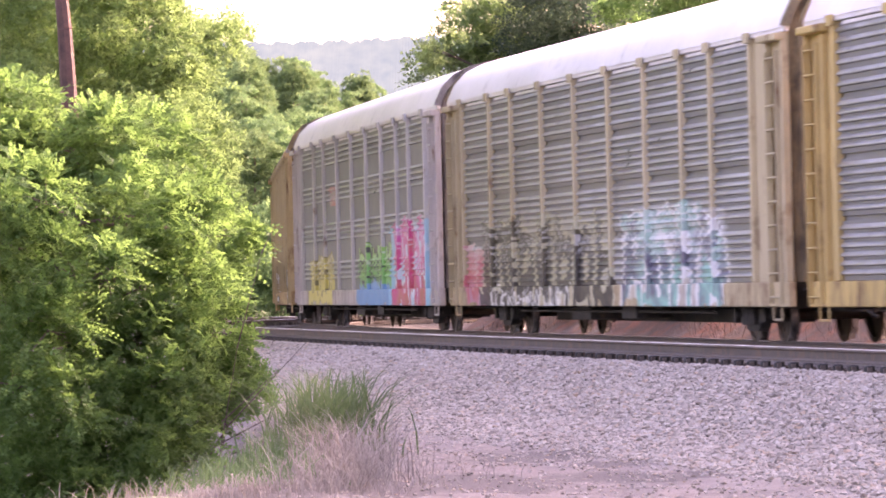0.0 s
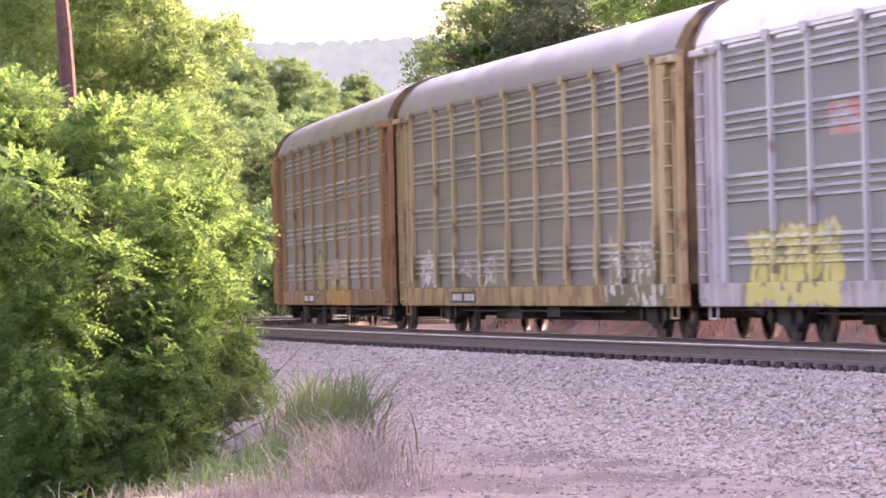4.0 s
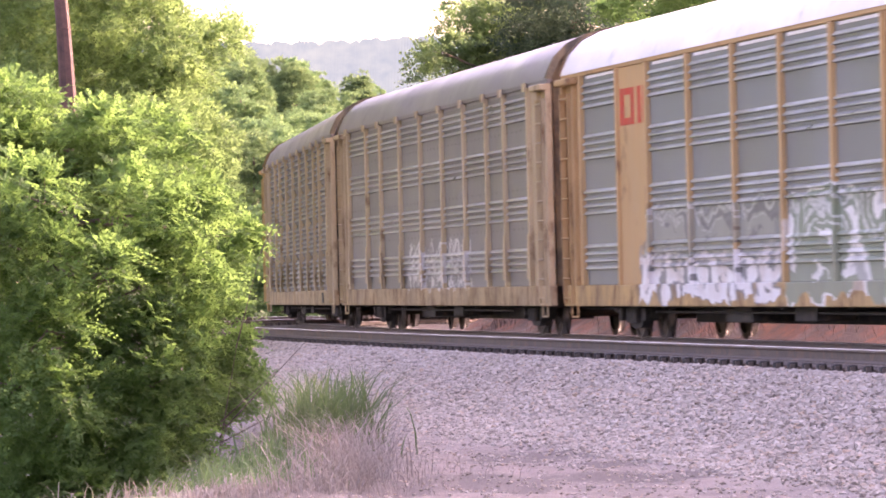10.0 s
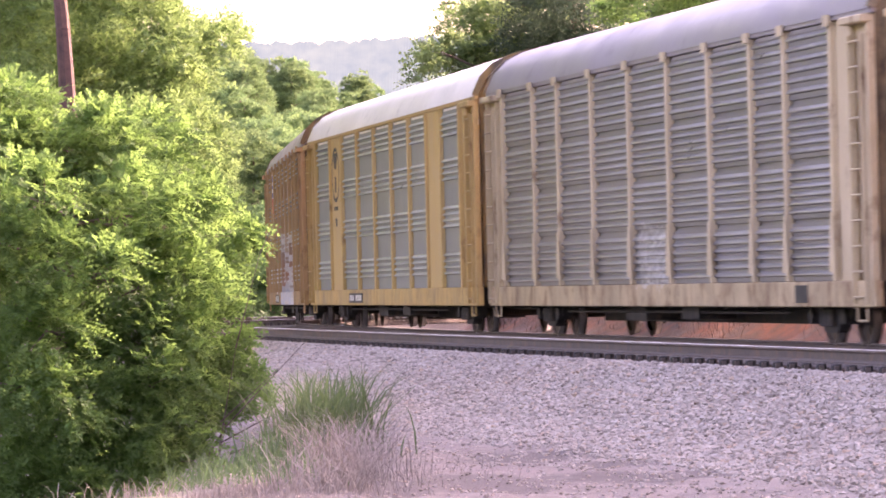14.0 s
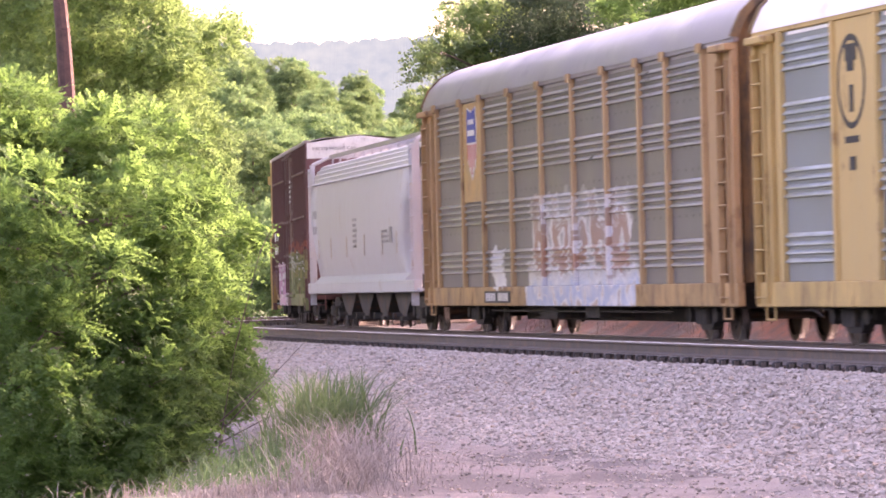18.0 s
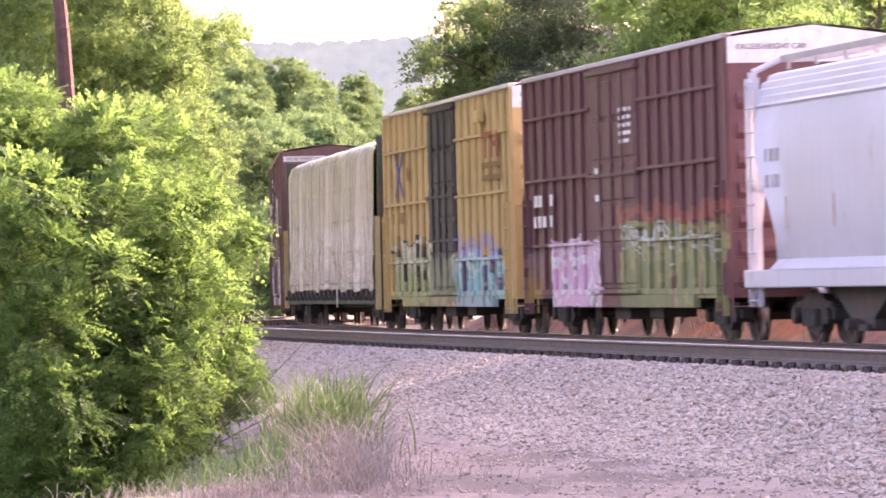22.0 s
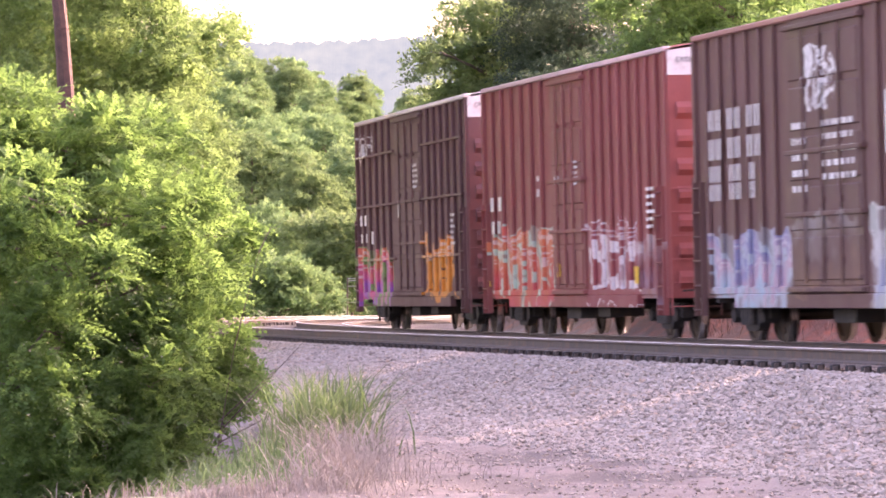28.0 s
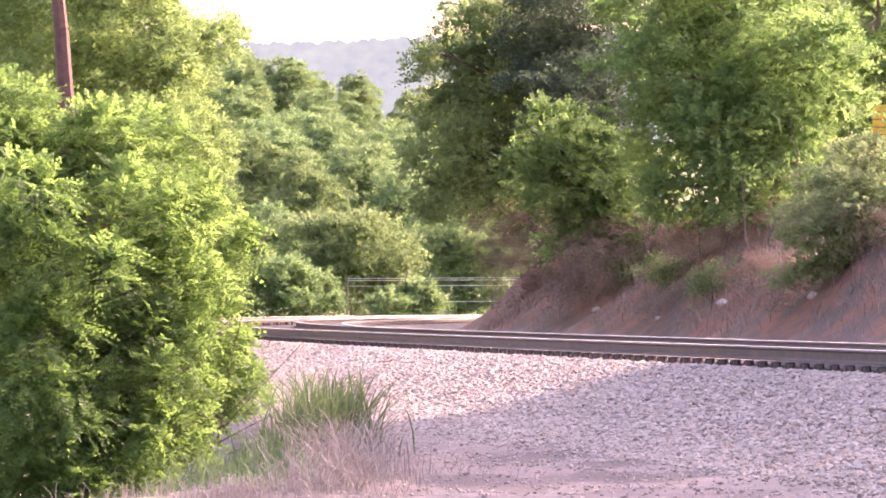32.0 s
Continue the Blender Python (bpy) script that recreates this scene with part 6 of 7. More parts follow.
        bmesh.ops.recalc_face_normals(bm, faces=bm.faces)
        part("discharge_bay", bm, dark, car)
    part("centre_sill", boxes((-10.2, 10.2, -0.3, 0.3, 0.6, 0.95)), STEEL_DARK, car)
    for e in (-1, 1):
        bm = boxes((e * 9.9 - 0.05, e * 9.9 + 0.05, -1.5, -1.38, 0.95, 4.3), (e * 9.9 - 0.05, e * 9.9 + 0.05, 1.38, 1.5, 0.95, 4.3), (e * 9.9 - 0.05, e * 9.9 + 0.05, -1.5, 1.5, 2.4, 2.5))
        prism(bm, [(-0.3, 0.9), (0.3, 0.9), (0.12, 4.2), (-0.12, 4.2)], "x", e * 9.0 - 0.05, e * 9.0 + 0.05)
        rod(bm, (e * 9.9, -1.44, 4.3), (e * 9.8, -1.0, 4.5), 0.05)
        rod(bm, (e * 9.9, -1.44, 1.2), (e * 9.0, -1.44, 3.4), 0.035)
        bmesh.ops.recalc_face_normals(bm, faces=bm.faces)
        part("end_frame", bm, skin, car)
        slope = bmesh.new()
        prism(slope, [(e * 9.3, 3.7), (e * 9.4, 3.7), (e * 8.1, 1.3), (e * 7.6, 1.0), (e * 7.5, 1.0), (e * 8.0, 1.4)], "y", -1.4, 1.4)
        bmesh.ops.recalc_face_normals(slope, faces=slope.faces)
        part("slope_sheet", slope, skin, car)
        lx = sorted((e * 9.45, e * 9.95))
        ladder(car, lx[0], lx[1], -1.56, 0.7, 4.1, skin, 10)
        part("platform", boxes((e * 9.6 - 0.7, e * 9.6 + 0.7, -1.5, 1.5, 0.92, 0.98)), skin, car)
        coupler(car, e * 10.0, e * 10.55)
        truck(car, e * 7.9)
    # stencils follow the bulge of the side, so each group lies at its own depth
    grey = surface("stencil_grey", (0.30, 0.29, 0.30), 0.6, 0, 0.2, 4, 0.0)
    rust_m = surface("rust_streak", (0.42, 0.30, 0.22), 0.8, 0, 0.3, 3, 0.0)
    marks(car, writing_rows(-8.7, -7.9, 2.85, 2, 0.4, 0.2, 1), -1.602, grey)
    marks(car, writing_rows(-0.4, 0.3, 2.65, 6, 0.13, 0.07, 2), -1.606, grey)
    marks(car, writing_rows(4.9, 6.0, 2.3, 3, 0.12, 0.06, 3), -1.604, grey)
    marks(car, [(6.2, 6.7, 2.05, 2.42)], -1.604, grey, "label_plate")
    for x in (-7.6, -5.0, -1.8, 1.6, 4.9, 7.4):
        marks(car, [(x, x + 0.05, 1.8, 2.3)], -1.592, rust_m, "rust_streak")
    return car


covered_hopper(-175.9, -197.1)


# ---- boxcars ----
def boxcar(name, label, head, tail, half, trucks, side_c, door_c, roof_c, door, ribs, bars, pieces=(), excess=True, end_c=None, rods=3, top=4.95, rust=0.35, trim=None, stripe_c=None):
    car = car_base(name, label, "rail car", head, tail, trucks, half)
    paint = surface("car_side_paint", tuple(0.78 * c for c in side_c), 0.55, 0, 0.14, 0.8, 0.08, stain=tuple(c * 0.7 for c in side_c), amount=rust, streaks=0.22, pieces=pieces)
    door_m = surface("door_paint", tuple(0.74 * c for c in door_c), 0.55, 0, 0.15, 1.0, 0.08, stain=tuple(c * 0.7 for c in door_c), amount=rust, streaks=0.25, pieces=pieces)
    end_m = surface("car_end_paint", tuple(0.9 * c for c in end_c or side_c), 0.6, 0, 0.2, 1.0, 0.1, stain=tuple(c * 0.6 for c in side_c), amount=rust, streaks=0.3)
    roof_m = surface("roof_sheet", roof_c, 0.5, 0.2, 0.2, 0.6, 0.1, stain=RUST, amount=0.3)
    trim_m = surface("eave_trim", trim or roof_c, 0.5, 0, 0.15, 1.0, 0.05, stain=RUST, amount=0.15)
    d0, d1 = door
    part("underframe", boxes((-half + 0.1, half - 0.1, -0.33, 0.33, 0.52, 0.98), *[(x - 0.07, x + 0.07, -1.4, 1.4, 0.66, 0.96) for x in np.linspace(-half + 1, half - 1, 9)], (-1.5, -0.3, -1.2, -0.5, 0.36, 0.7), (1.2, 2.2, -1.2, -0.6, 0.40, 0.7)), STEEL_DARK, car)
    part("floor", boxes((-half + 0.1, half - 0.1, -1.38, 1.38, 0.96, 1.05)), INSIDE, car)
    for y in (-1, 1):
        yi, yo = y * 1.38, y * 1.42
        a, b = min(yi, yo), max(yi, yo)
        for x0, x1 in ((-half, d0), (d1, half)):
            part("side_sheet", boxes((x0, x1, a, b, 0.74, top)), paint, car)
        part("side_sill", boxes((-half + 2.4, half - 2.4, min(y * 1.36, y * 1.49), max(y * 1.36, y * 1.49), 0.58, 0.80), (-half, half, min(y * 1.36, y * 1.46), max(y * 1.36, y * 1.46), 0.80, 0.92), bevel=0.012), paint, car)
        part("eave", boxes((-half, half, min(y * 1.36, y * 1.50), max(y * 1.36, y * 1.50), top - 0.02, top + 0.07), bevel=0.015), trim_m, car, "light eave strip")
        for x in ribs:
            part("rib", boxes((x - 0.045, x + 0.045, min(yo, y * 1.495), max(yo, y * 1.495), 0.9, top - 0.03), bevel=0.012), paint, car)
        for x in (-half + 0.06, half - 0.06):
            part("corner_post", boxes((x - 0.06, x + 0.06, min(y * 1.36, y * 1.5), max(y * 1.36, y * 1.5), 0.74, top), bevel=0.012), paint, car)
        for z in bars:
            for x0, x1 in ((-half + 0.12, d0 - 0.12), (d1 + 0.12, half - 0.7)):
                part("side_bar", boxes((x0, x1, min(yo, y * 1.505), max(yo, y * 1.505), z - 0.03, z + 0.03), bevel=0.01), paint, car)
        # the door: pressed panels, locking rods, rails
        yd = y * 1.50
        mid = (d0 + d1) / 2
        door_ob = part("door", boxes((d0, d1, min(yi, y * 1.47), max(yi, y * 1.47), 0.92, top - 0.022), bevel=0.01), door_m, car, "ribbed steel plug door")
        rows = 5
        for j in range(rows):
            z0 = 1.0 + (top - 1.2) * j / rows
            z1 = 1.0 + (top - 1.2) * (j + 1) / rows - 0.1
            for xa, xb in ((d0 + 0.1, mid - 0.06), (mid + 0.06, d1 - 0.1)):
                part("door_panel", boxes((xa, xb, min(y * 1.46, yd), max(y * 1.46, yd), z0, z1), bevel=0.02), door_m, door_ob)
        for j in range(rods):
            x = d0 + (d1 - d0) * (j + 1) / (rods + 1)
            bm = bmesh.new()
            rod(bm, (x, y * 1.53, 0.95), (x, y * 1.53, top - 0.2), 0.022)
            for z in (1.3, 2.2, 3.1, 4.0):
                box(bm, x - 0.05, x + 0.05, min(y * 1.47, y * 1.55), max(y * 1.47, y * 1.55), z - 0.05, z + 0.05)
            part("locking_rod", bm, door_m, door_ob)
        for z in (0.86, 2.0, 2.95, top - 0.14):
            part("door_rail", boxes((d0 - 0.1, d1 + 0.1, min(y * 1.42, y * 1.54), max(y * 1.42, y * 1.54), z - 0.035, z + 0.035), bevel=0.01), door_m, car)
        for e in (-1, 1):
            lx = sorted((e * (half - 0.58), e * (half - 0.12)))
            ladder(car, lx[0], lx[1], y * 1.56, 0.55, 2.55, paint, 6)
    n_r = 13
    secs = []
    for k in range(n_r):
        x = -half - 0.05 + (2 * half + 0.1) * k / (n_r - 1)
        lo = [(-1.46, top + 0.03), (-0.9, top + 0.12), (0, top + 0.2), (0.9, top + 0.12), (1.46, top + 0.03)]
        hi = [(a, b + 0.045) for a, b in lo]
        secs += [(x, lo), (x + 0.02, hi), (x + 0.1, hi), (x + 0.12, lo)] if 0 < k < n_r - 1 else [(x, lo)]
    mesh_part("roof", loft("roof", secs), roof_m, car)
    for e in (-1, 1):
        end = boxes((e * half - 0.03, e * half + 0.03, -1.44, 1.44, 0.74, top))
        prism(end, [(-1.44, top), (0, top + 0.18), (1.44, top)], "x", e * half - 0.03, e * half + 0.03)
        bmesh.ops.recalc_face_normals(end, faces=end.faces)
        part("end_wall", end, end_m, car)
        for j in range(7):
            z = 1.05 + j * 0.48
            bm = bmesh.new()
            prism(bm, [(e * (half + 0.03), z - 0.15), (e * (half + 0.11), z - 0.05), (e * (half + 0.11), z + 0.05), (e * (half + 0.03), z + 0.15)], "y", -1.3, 1.3)
            bmesh.ops.recalc_face_normals(bm, faces=bm.faces)
            part("end_rib", bm, end_m, car)
        for yy in (-1.25, 1.25):
            rod_bm = bmesh.new()
            for j in range(6):
                z = 0.6 + j * 0.4
                rod(rod_bm, (e * (half + 0.16), yy - 0.22, z), (e * (half + 0.16), yy + 0.22, z), 0.013, 5)
            for q in (-0.22, 0.22):
                rod(rod_bm, (e * (half + 0.16), yy + q, 0.45), (e * (half + 0.16), yy + q, 2.75), 0.018, 5)
            part("end_ladder", rod_bm, end_m, car)
        part("end_platform", boxes((e * (half + 0.25) - 0.2, e * (half + 0.25) + 0.2, -0.9, 0.9, 0.98, 1.02)), STEEL_DARK, car)
        if excess:
            panel = bmesh.new()
            prism(panel, [(-1.44, top - 0.42), (1.44, top - 0.42), (1.44, top), (0, top + 0.18), (-1.44, top)], "x", e * (half + 0.034), e * (half + 0.042))
            bmesh.ops.recalc_face_normals(panel, faces=panel.faces)
            part("warning_panel", panel, WHITE_PAINT, car, "white warning panel across the top of the end")
            m = Matrix(((0, 0, 1, half + 0.046), (1, 0, 0, -0.70), (0, 1, 0, top - 0.2), (0, 0, 0, 1)))
            if e > 0:
                lettering("lettering", "EXCESS HEIGHT CAR", 0.125, m, BLACK_PAINT, car)
        coupler(car, e * (half - 0.1), e * (half + 0.55))
        truck(car, e * trucks)
    bw = bmesh.new()
    rod(bw, (-half - 0.2, -0.6, 2.6), (-half - 0.14, -0.6, 2.6), 0.28, 16)
    part("brake_wheel", bw, STEEL_DARK, car)
    return car


def ribs_between(a, b, n):
    return [a + (b - a) * (k + 1) / (n + 1) for k in range(n)]


MAROON = (0.115, 0.05, 0.05)
h1 = boxcar("boxcar", "dark maroon boxcar with pink and green graffiti", -197.2, -214.6, 7.95, 6.1, (0.17, 0.07, 0.07), (0.18, 0.08, 0.078), (0.42, 0.38, 0.38), (-2.0, 1.6),
            ribs_between(-7.95, -2.0, 6) + ribs_between(1.6, 7.95, 7), (4.2, 3.0, 1.75),
            [piece(-5.9, -1.4, 0.5, 1.9, [(0.62, 0.34, 0.48), (0.68, 0.42, 0.56), (0.60, 0.34, 0.46), (0.5, 0.4, 0.48)], W, size=0.75, op=0.92, wobble=0.36),
             piece(0.3, 7.9, 0.5, 2.1, [(0.16, 0.19, 0.08), (0.20, 0.23, 0.10), (0.13, 0.15, 0.07)], (0.30, 0.29, 0.12), size=1.4), piece(0.3, 7.9, 2.1, 2.35, [(0.42, 0.12, 0.07), (0.32, 0.10, 0.07)], None, size=0.7, op=0.6),
             piece(-7.9, -6.6, 0.6, 1.6, [(0.45, 0.28, 0.05), (0.2, 0.12, 0.2)], None, size=0.6, op=0.7)], trim=(0.45, 0.4, 0.4))
marks(h1, [(-6.9, -6.6, 2.5, 2.72), (-6.5, -6.2, 2.5, 2.72), (-5.5, -5.25, 2.5, 2.72), (-6.95, -6.75, 2.1, 2.32), (-6.6, -6.3, 2.1, 2.32), (-6.15, -5.85, 2.1, 2.32), (-5.5, -5.3, 2.1, 2.32)], -1.512, WHITE_PAINT)
marks(h1, [(-1.6, -1.3, 2.5, 2.62), (-1.6, -1.3, 3.0, 3.1)] + writing_rows(0.4, 1.3, 4.05, 5, 0.14, 0.07, 5), -1.505, WHITE_PAINT)
y1 = boxcar("boxcar", "yellow boxcar with a black door and blue graffiti", -214.6, -231.7, 8.1, 6.2, (0.66, 0.47, 0.20), (0.045, 0.04, 0.04), (0.66, 0.56, 0.50), (-1.9, 1.4),
            ribs_between(-8.1, -1.9, 6) + ribs_between(1.4, 8.1, 7), (4.1, 2.9, 1.57),
            [piece(-7.1, -1.4, 0.45, 2.1, [(0.42, 0.24, 0.06), (0.20, 0.30, 0.12), (0.46, 0.50, 0.34), (0.62, 0.62, 0.52)], (0.03, 0.035, 0.03), size=0.75, wobble=0.36, thick=0.09),
             piece(1.2, 7.1, 0.45, 1.7, [(0.50, 0.32, 0.46), (0.16, 0.46, 0.48), (0.24, 0.56, 0.58), (0.50, 0.64, 0.64)], (0.06, 0.10, 0.20), size=0.7, wobble=0.36),
             piece(1.4, 6.4, 1.6, 2.05, [(0.30, 0.26, 0.55), (0.36, 0.30, 0.5)], None, size=0.6, op=0.6),
             piece(-2.0, 1.5, 0.5, 1.7, [(0.05, 0.05, 0.05), (0.3, 0.34, 0.22), (0.05, 0.05, 0.05)], None, size=0.8, op=0.7)], rust=0.15, trim=(0.66, 0.6, 0.52))
cross = bmesh.new()
for dx in (-1, 1):
    prism(cross, [(-5.7 - dx * 0.62, 4.05), (-5.7 - dx * 0.46, 4.05), (-5.7 + dx * 0.62, 3.05), (-5.7 + dx * 0.46, 3.05)], "y", -1.516 - 0.002 * dx, -1.508 - 0.002 * dx)
box(cross, -5.82, -5.58, -1.522, -1.506, 3.35, 3.75)
bmesh.ops.recalc_face_normals(cross, faces=cross.faces)
part("emblem", cross, BLUE_PAINT, y1, "blue crossed emblem")
marks(y1, [(5.0, 5.9, 4.02, 4.14), (5.35, 5.55, 3.6, 4.02), (6.0, 6.2, 3.6, 4.14), (6.2, 6.6, 3.82, 3.94), (6.6, 6.8, 3.6, 4.14)], -1.512, surface("faded_red", (0.34, 0.08, 0.04), 0.6), "emblem", "faded red emblem")
marks(y1, writing_rows(5.0, 7.0, 3.4, 2, 0.25, 0.12, 6, 0.05) + [(-6.9, -6.7, 3.35, 3.7), (-4.6, -4.4, 3.4, 3.7), (-6.7, -6.5, 2.45, 2.7), (-5.6, -5.35, 2.45, 2.7), (-5.2, -5.0, 2.45, 2.7)], -1.512, surface("faded_lettering", (0.26, 0.16, 0.06), 0.7), "marking")
part("vent_box", boxes((4.6, 5.3, -1.62, -1.5, 4.35, 4.6), bevel=0.02), surface("cream_paint", (0.6, 0.42, 0.16), 0.5), y1)


# ---- centre-beam lumber car and its load ----
def lumber_car(head, tail):
    car = car_base("centerbeam_flatcar", "dark green centre-beam flat car with tall bulkheads", "rail car", head, tail, 8.6, 11.6)
    green = surface("dark_green_paint", (0.035, 0.055, 0.04), 0.6, 0, 0.3, 1.2, 0.1, stain=RUST, amount=0.3)
    bm = boxes((-11.5, 11.5, -1.42, 1.42, 0.78, 0.92), (-11.5, 11.5, -0.35, 0.35, 0.5, 0.8), bevel=0.015)
    part("deck", bm, green, car)
    for y in (-1, 1):
        part("side_sill", boxes((-11.5, 11.5, min(y * 1.36, y * 1.46), max(y * 1.36, y * 1.46), 0.62, 0.94), bevel=0.012), green, car)
        pocket = boxes((-0.17, 0.17, min(y * 1.40, y * 1.54), max(y * 1.40, y * 1.54), 0.76, 1.0), (-0.06, 0.06, min(y * 1.50, y * 1.60), max(y * 1.50, y * 1.60), 0.72, 0.84), bevel=0.02)
        me = bpy.data.meshes.new("winch")
        pocket.to_mesh(me)
        me.materials.append(STEEL_DARK)
        for x in np.linspace(-10.6, 10.6, 20):
            mesh_part("winch", me, None, car).matrix_basis = pose(float(x), 0, 0)
    beam = boxes((-11.2, 11.2, -0.08, 0.08, 4.1, 4.3), *[(x - 0.06, x + 0.06, -0.06, 0.06, 0.92, 4.1) for x in np.linspace(-10.5, 10.5, 15)])
    part("centre_beam", beam, green, car)
    for e in (-1, 1):
        bh = part("bulkhead", boxes((e * 11.25 - 0.06, e * 11.25 + 0.06, -1.42, 1.42, 0.92, 4.6), bevel=0.01), green, car, "tall dark green bulkhead")
        for y in (-1.34, -0.65, 0.0, 0.65, 1.34):
            part("stiffener", boxes((e * 11.36 - 0.09, e * 11.36 + 0.09, y - 0.08, y + 0.08, 0.92, 4.48), bevel=0.01), green, bh)
        for z in (1.4, 2.4, 3.4, 4.42):
            part("cross_bar", boxes((e * 11.36 - 0.07, e * 11.36 + 0.07, -1.42, 1.42, z - 0.06, z + 0.06), bevel=0.01), green, bh)
        lx = sorted((e * 11.28, e * 11.6))
        ladder(car, lx[0], lx[1], -1.52, 0.6, 2.6, surface("yellow_rungs", (0.5, 0.4, 0.2), 0.6), 6)
        coupler(car, e * 11.5, e * 12.0)
        truck(car, e * 8.6)
    part("strap", boxes((3.2, 3.32, -1.6, -1.58, 0.55, 1.0)), WHITE_PAINT, car)
    return car


lumber_car(-231.7, -255.7)
WRAP, wt, wb = nodes_of("white_plastic_wrap")
w_co = node(wt, "ShaderNodeTexCoord").outputs["Object"]
w_x = node(wt, "ShaderNodeSeparateXYZ", (("Vector", w_co),)).outputs
w_wob = grain(wt, w_co, 0.8, 3)
w_line = calc(wt, "LESS_THAN", calc(wt, "ABSOLUTE", calc(wt, "SUBTRACT", calc(wt, "FRACT", calc(wt, "MULTIPLY_ADD", w_x[2], 1.28, calc(wt, "MULTIPLY", w_wob, 0.06))), 0.5)), 0.028)
w_line = calc(wt, "MULTIPLY", w_line, spread(wt, grain(wt, stretched(wt, w_co, 2.2, 0, 0.6), 1.0, 3), 0.42, 0.58))
w_post = calc(wt, "LESS_THAN", calc(wt, "ABSOLUTE", calc(wt, "SUBTRACT", calc(wt, "FRACT", calc(wt, "MULTIPLY_ADD", w_x[0], 0.82, calc(wt, "MULTIPLY", w_wob, 0.1))), 0.5)), 0.026)
w_lap = calc(wt, "FRACT", calc(wt, "MULTIPLY", calc(wt, "ADD", w_x[0], calc(wt, "MULTIPLY_ADD", w_wob, 0.5, 10.7)), 0.2740))
w_lap = calc(wt, "MULTIPLY", spread(wt, w_lap, 0.0, 0.03), spread(wt, w_lap, 0.42, 0.30))
w_c = blend(wt, spread(wt, grain(wt, w_co, 0.9, 5), 0.3, 0.7), (0.50, 0.44, 0.40), (0.66, 0.59, 0.55))
w_c = blend(wt, calc(wt, "MULTIPLY", w_line, 0.7), w_c, (0.20, 0.17, 0.15))
w_c = blend(wt, calc(wt, "MULTIPLY", w_post, 0.8), w_c, (0.20, 0.17, 0.15))
w_c = blend(wt, calc(wt, "MULTIPLY", w_lap, 0.45), w_c, (0.80, 0.73, 0.68))
wt.links.new(w_c, wb.inputs["Base Color"])
wb.inputs["Roughness"].default_value = 0.13
w_h = calc(wt, "ADD", grain(wt, stretched(wt, w_co, 2.4, 1, 0.35), 1.5, 4, 0.55), calc(wt, "MULTIPLY", grain(wt, stretched(wt, w_co, 1.2, 1, 2.2), 1.4, 5, 0.6), spread(wt, w_x[2], 2.6, 1.2, 0.1, 1.6)))
w_b = node(wt, "ShaderNodeBump", (("Height", w_h), ("Strength", 1.0), ("Distance", 0.22)))
wt.links.new(w_b.outputs[0], wb.inputs["Normal"])


LUMBER = surface("sawn_lumber", (0.48, 0.34, 0.2), 0.8)


def lumber_load(head, tail):
    load = thing("wrapped_lumber", "stacked lumber wrapped in crumpled white plastic sheet", "lumber", group="")
    CARS.append((load, (head + tail) / 2, 8.6))
    r = random.Random(3)
    for seg in range(6):
        x0, x1 = -10.95 + seg * 3.65, -10.95 + (seg + 1) * 3.65
        verts, faces = [], []
        rise = 1.1
        path = [(-1.43, 1.0)] + [(-1.43, z) for z in np.linspace(1.15, 3.9, 22)] + [(-1.36, 4.08), (-1.15, 4.2), (-0.7, 4.26), (-0.2, 4.3), (0.2, 4.3), (0.7, 4.26), (1.15, 4.2), (1.36, 4.08), (1.43, 3.9)] + [(1.43, z) for z in np.linspace(3.5, 1.0, 8)]
        nx = 26
        for i in range(nx):
            f = i / (nx - 1)
            x = x0 + (x1 - x0) * f + 0.012
            fold = 0.05 * math.sin(x * 1.9) + 0.025 * math.sin(x * 5.3 + 1) + (0.10 * math.exp(-((x - x0 - 0.2) / 0.16) ** 2) if seg % 2 else 0.0)
            drop = 0.05 * math.sin(x * 0.8 + 1.0) + 0.04 * math.sin(x * 3.1) - 0.06
            for j, (y, z) in enumerate(path):
                k = fold * (0.35 + 0.65 * (4.2 - z) / 3.2) + (0.018 * math.sin(z * 9 + x * 2.1) * math.sin(x * 1.1) if z < 2.4 else 0.0)
                lean = 0.05 * (4.2 - z) / 3.0
                yy = y + (-k - lean if y < 0 else k + lean) * min(1.0, abs(y))
                zz = z + (drop if z < 1.1 else 0.0) + (0.025 * math.sin(x * 7 + y * 5) if z > 4 else 0.0)
                verts.append((x, yy, max(0.93, 1.0 + (zz - 1.0) * rise)))
        m = len(path)
        for i in range(nx - 1):
            for j in range(m - 1):
                a = i * m + j
                faces.append((a, a + 1, a + m + 1, a + m))
        mesh_part("plastic_sheet", raw_mesh("plastic_sheet", verts, faces, True), WRAP, load, "crumpled translucent white plastic sheet")
        for q in range(4):
            for y0, y1 in ((-1.3, -0.12), (0.12, 1.3)):
                part("lumber_bundle", boxes((x0 + 0.02, x1 - 0.02, y0, y1, 0.94 + 0.86 * q, 0.94 + 0.86 * q + 0.82)), LUMBER, load)
    return load


lumber_load(-231.7, -255.7)

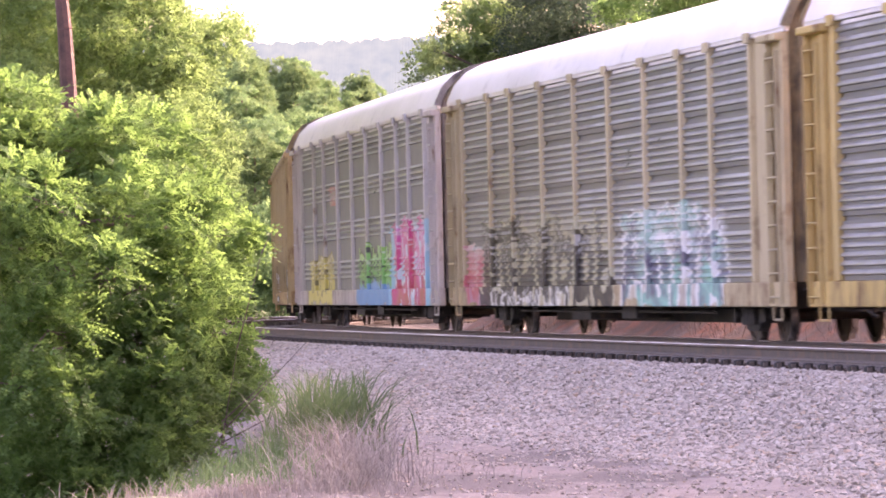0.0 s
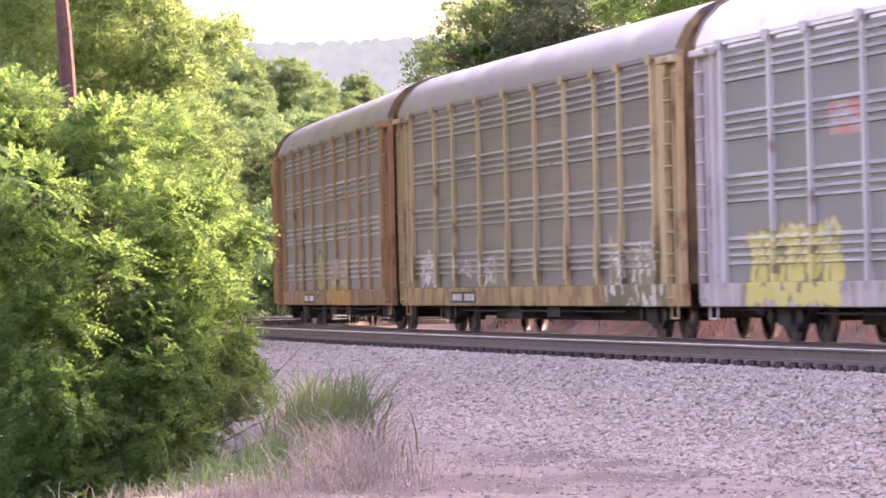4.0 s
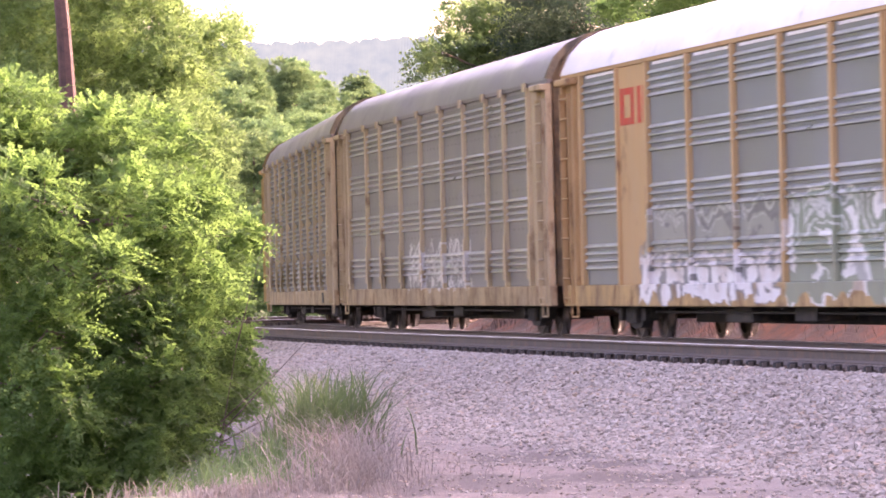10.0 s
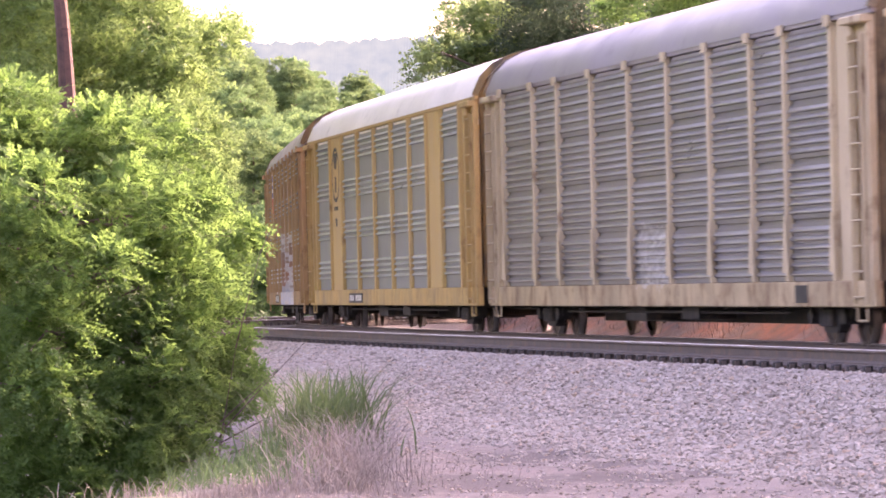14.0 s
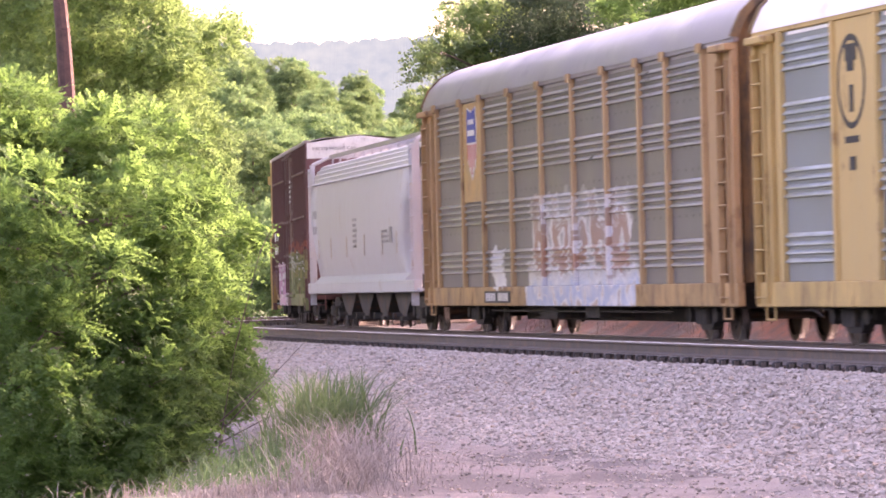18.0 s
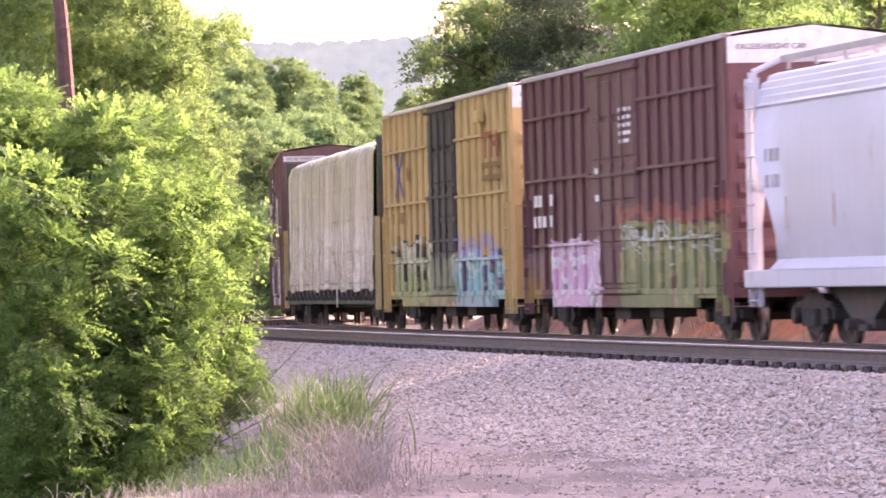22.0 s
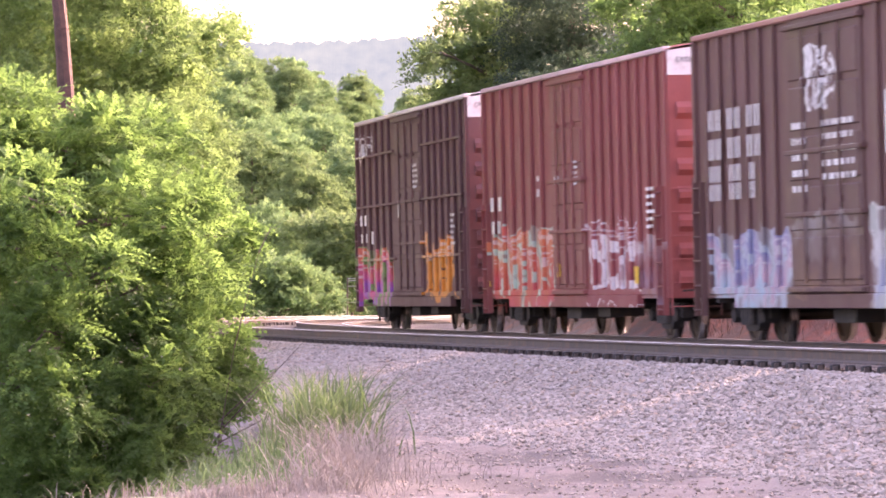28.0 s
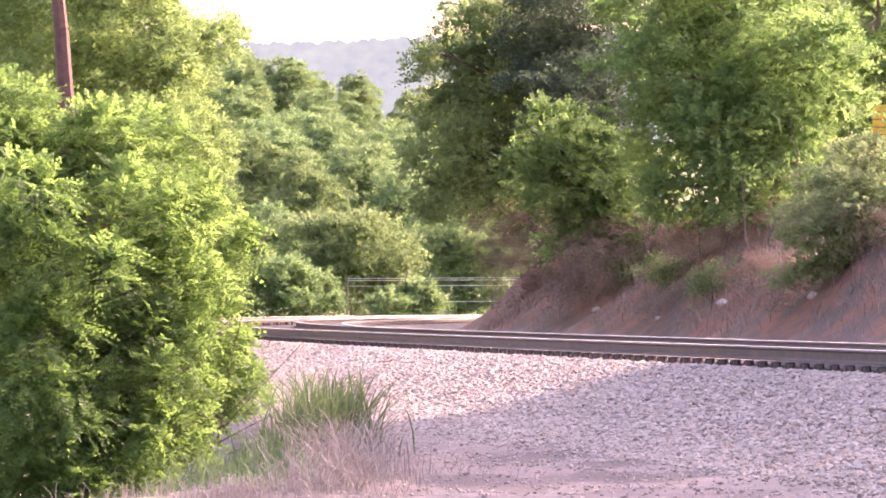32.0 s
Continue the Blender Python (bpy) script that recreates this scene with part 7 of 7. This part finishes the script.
b3 = boxcar("boxcar", "brown boxcar with white markings and pale blue graffiti", -255.9, -275.2, 8.6, 6.6, (0.19, 0.09, 0.08), (0.18, 0.09, 0.08), (0.32, 0.14, 0.13), (-2.8, 1.1),
            ribs_between(-8.6, -2.8, 6) + ribs_between(1.1, 8.6, 8), (),
            [piece(-7.7, -3.0, 0.5, 1.75, [(0.30, 0.46, 0.58), (0.36, 0.52, 0.6), (0.55, 0.36, 0.42), (0.2, 0.24, 0.42), (0.6, 0.62, 0.6)], (0.42, 0.5, 0.56), size=0.7, op=0.85),
             piece(1.4, 8.3, 0.5, 2.0, [(0.55, 0.55, 0.36), (0.36, 0.42, 0.56), (0.58, 0.58, 0.56), (0.3, 0.36, 0.3)], (0.6, 0.6, 0.58), size=0.9, op=0.85),
             piece(-1.8, -0.2, 3.6, 4.4, [W], None, thin=True, size=0.4), piece(-2.6, 0.9, 0.8, 2.0, [(0.35, 0.2, 0.12), (0.14, 0.065, 0.058), (0.4, 0.4, 0.38)], None, size=0.6, op=0.5)], trim=(0.36, 0.16, 0.14), top=5.0, excess=False)
marks(b3, [(x + q, x + q + 0.075, z, z + 0.34) for q in (0, 0.2) for z in (3.45, 2.98) for x in (-7.5, -7.05, -6.3, -5.85, -5.1, -4.65)] + [(x + q, x + q + 0.065, z, z + 0.26) for q in (0, 0.19) for z in (2.62, 2.32) for x in (-7.5, -7.1, -6.25, -5.85, -5.0)], -1.512, WHITE_PAINT)
part("warning_label", boxes((8.634, 8.642, -1.40, -0.2, 4.72, 4.88)), WHITE_PAINT, b3, "white warning strip high on the end")
lettering("lettering", "EXCESS HEIGHT CAR", 0.105, Matrix(((0, 0, 1, 8.646), (1, 0, 0, -0.80), (0, 1, 0, 4.765), (0, 0, 0, 1))), BLACK_PAINT, b3)
marks(b3, writing_rows(-2.5, -1.7, 3.3, 5, 0.24, 0.1, 7) + writing_rows(-0.9, 0.9, 3.3, 5, 0.2, 0.09, 8), -1.51, WHITE_PAINT)
marks(b3, [(2.6, 3.3, 3.55, 3.8), (2.6, 3.3, 2.7, 2.95), (2.45, 2.65, 2.8, 3.7), (3.75, 4.05, 2.75, 3.75), (4.05, 4.35, 3.1, 3.75), (4.35, 4.65, 2.7, 3.3)], -1.513, WHITE_PAINT, "emblem", "large white emblem")
b4 = boxcar("boxcar", "faded red boxcar with red and white graffiti", -275.2, -293.0, 8.05, 6.2, (0.36, 0.095, 0.088), (0.34, 0.10, 0.09), (0.36, 0.14, 0.13), (-1.4, 1.4),
            ribs_between(-8.05, -1.4, 6) + ribs_between(1.4, 8.05, 8), (),
            [piece(-7.5, -1.3, 0.5, 2.1, [(0.66, 0.14, 0.22), (0.60, 0.08, 0.07), (0.68, 0.20, 0.09), (0.62, 0.12, 0.10)], (0.45, 0.60, 0.50), size=0.95),
             piece(1.5, 5.8, 0.6, 2.1, [(0.30, 0.06, 0.07), (0.34, 0.08, 0.08)], (0.72, 0.66, 0.66), size=0.85),
             piece(5.8, 7.9, 0.6, 1.8, [(0.40, 0.42, 0.55), (0.30, 0.10, 0.10), (0.58, 0.56, 0.56)], None, size=0.6, op=0.7)], trim=(0.62, 0.42, 0.42))
marks(b4, [(-7.2, -6.9, 2.5, 2.78), (-6.4, -6.1, 2.5, 2.78), (-7.1, -6.85, 2.05, 2.3), (-6.5, -6.25, 2.05, 2.3), (-2.6, -2.4, 3.0, 3.1), (-2.6, -2.4, 2.7, 2.85), (-1.0, -0.6, 2.9, 3.05)] + writing_rows(0.6, 1.1, 3.25, 5, 0.1, 0.05, 9) + writing_rows(6.6, 7.2, 2.6, 6, 0.13, 0.06, 10), -1.512, WHITE_PAINT)
marks(b4, [(-0.9, -0.6, 1.15, 1.4), (5.6, 5.9, 1.0, 1.3), (-7.6, -7.4, 1.0, 1.1)], -1.513, YELLOW_TAPE, "reflector")
b5 = boxcar("boxcar", "dark brown boxcar with pink and orange graffiti at the tail", -293.0, -311.0, 8.05, 6.2, (0.16, 0.07, 0.07), (0.16, 0.072, 0.072), (0.60, 0.52, 0.52), (-1.9, 1.9),
            ribs_between(-8.05, -1.9, 5) + ribs_between(1.9, 8.05, 6), (4.15, 2.95, 1.68),
            [piece(-7.8, -2.8, 0.6, 1.95, [(0.62, 0.14, 0.30), (0.34, 0.12, 0.50), (0.70, 0.12, 0.28), (0.74, 0.22, 0.10), (0.70, 0.12, 0.24)], (0.22, 0.36, 0.14), size=0.8),
             piece(1.9, 6.2, 0.75, 2.1, [(0.74, 0.26, 0.04), (0.80, 0.32, 0.05), (0.76, 0.22, 0.04)], (0.16, 0.07, 0.05), size=0.75, wobble=0.4, thick=0.09),
             piece(-7.8, -5.8, 4.1, 4.7, [W], None, thin=True, size=0.4)], trim=(0.70, 0.62, 0.60))
marks(b5, [(-7.3, -7.0, 2.5, 2.75), (-6.6, -6.3, 2.5, 2.75), (-7.2, -6.95, 2.1, 2.3), (-6.4, -6.2, 2.1, 2.3), (-5.5, -5.2, 2.05, 2.35), (-1.3, -1.1, 2.6, 3.0)] + writing_rows(0.9, 1.6, 3.7, 5, 0.12, 0.06, 11) + writing_rows(6.0, 6.5, 2.5, 6, 0.12, 0.06, 12), -1.512, WHITE_PAINT)
tail_rods = bmesh.new()
rod(tail_rods, (-8.6, -0.9, 0.2), (-8.6, -0.9, 2.4), 0.03)
rod(tail_rods, (-8.6, -0.9, 2.4), (-8.2, -0.9, 2.4), 0.03)
part("tail_ladder", tail_rods, STEEL_DARK, b5)


# ---- movement ----
def car_pose(centre, t, reach):
    s = centre + run(t)
    a, b = on_line(s + reach), on_line(s - reach)
    d = (a - b).normalized()
    side = Vector((0, 0, 1)).cross(d).normalized()
    m = Matrix((d, side, d.cross(side))).transposed().to_4x4()
    return Matrix.Translation((a + b) / 2) @ m @ Matrix.Rotation(0.0242, 4, "X")


def heading(s):
    return float(np.interp(s, S_GRID, HEAD))


def motions():
    by_car = {}
    for tk, x, sets in TRUCKS:
        by_car.setdefault(tk.parent, []).append((tk, x, sets))
    for ob, centre, reach in CARS:
        walk(ob, [(0.5 * k, car_pose(centre, 0.5 * k, reach)) for k in range(65)])
        for tk, x, sets in by_car.get(ob, ()):
            rows = []
            for k in range(0, 65, 2):
                s = centre + run(0.5 * k)
                a = on_line(s + reach) - on_line(s - reach)
                car_yaw = math.atan2(a.x, -a.y)
                rows.append((0.5 * k, pose(x, 0, 0, 0, 0, math.degrees(heading(s + x) - car_yaw))))
            walk(tk, rows)
            ts = [k / 30 for k in range(0, 961) if -25 < centre + x + run(k / 30) < 100]
            if not ts:
                continue
            for ws, dx in sets:
                rows = [(t, pose(dx, 0, 0.457, 0, math.degrees(run(t) / 0.457), 0)) for t in ts]
                if ts[0] > 0:
                    rows.insert(0, (0.0, rows[0][1]))
                if ts[-1] < 31.99:
                    rows.append((32.0, rows[-1][1]))
                walk(ws, rows)


motions()
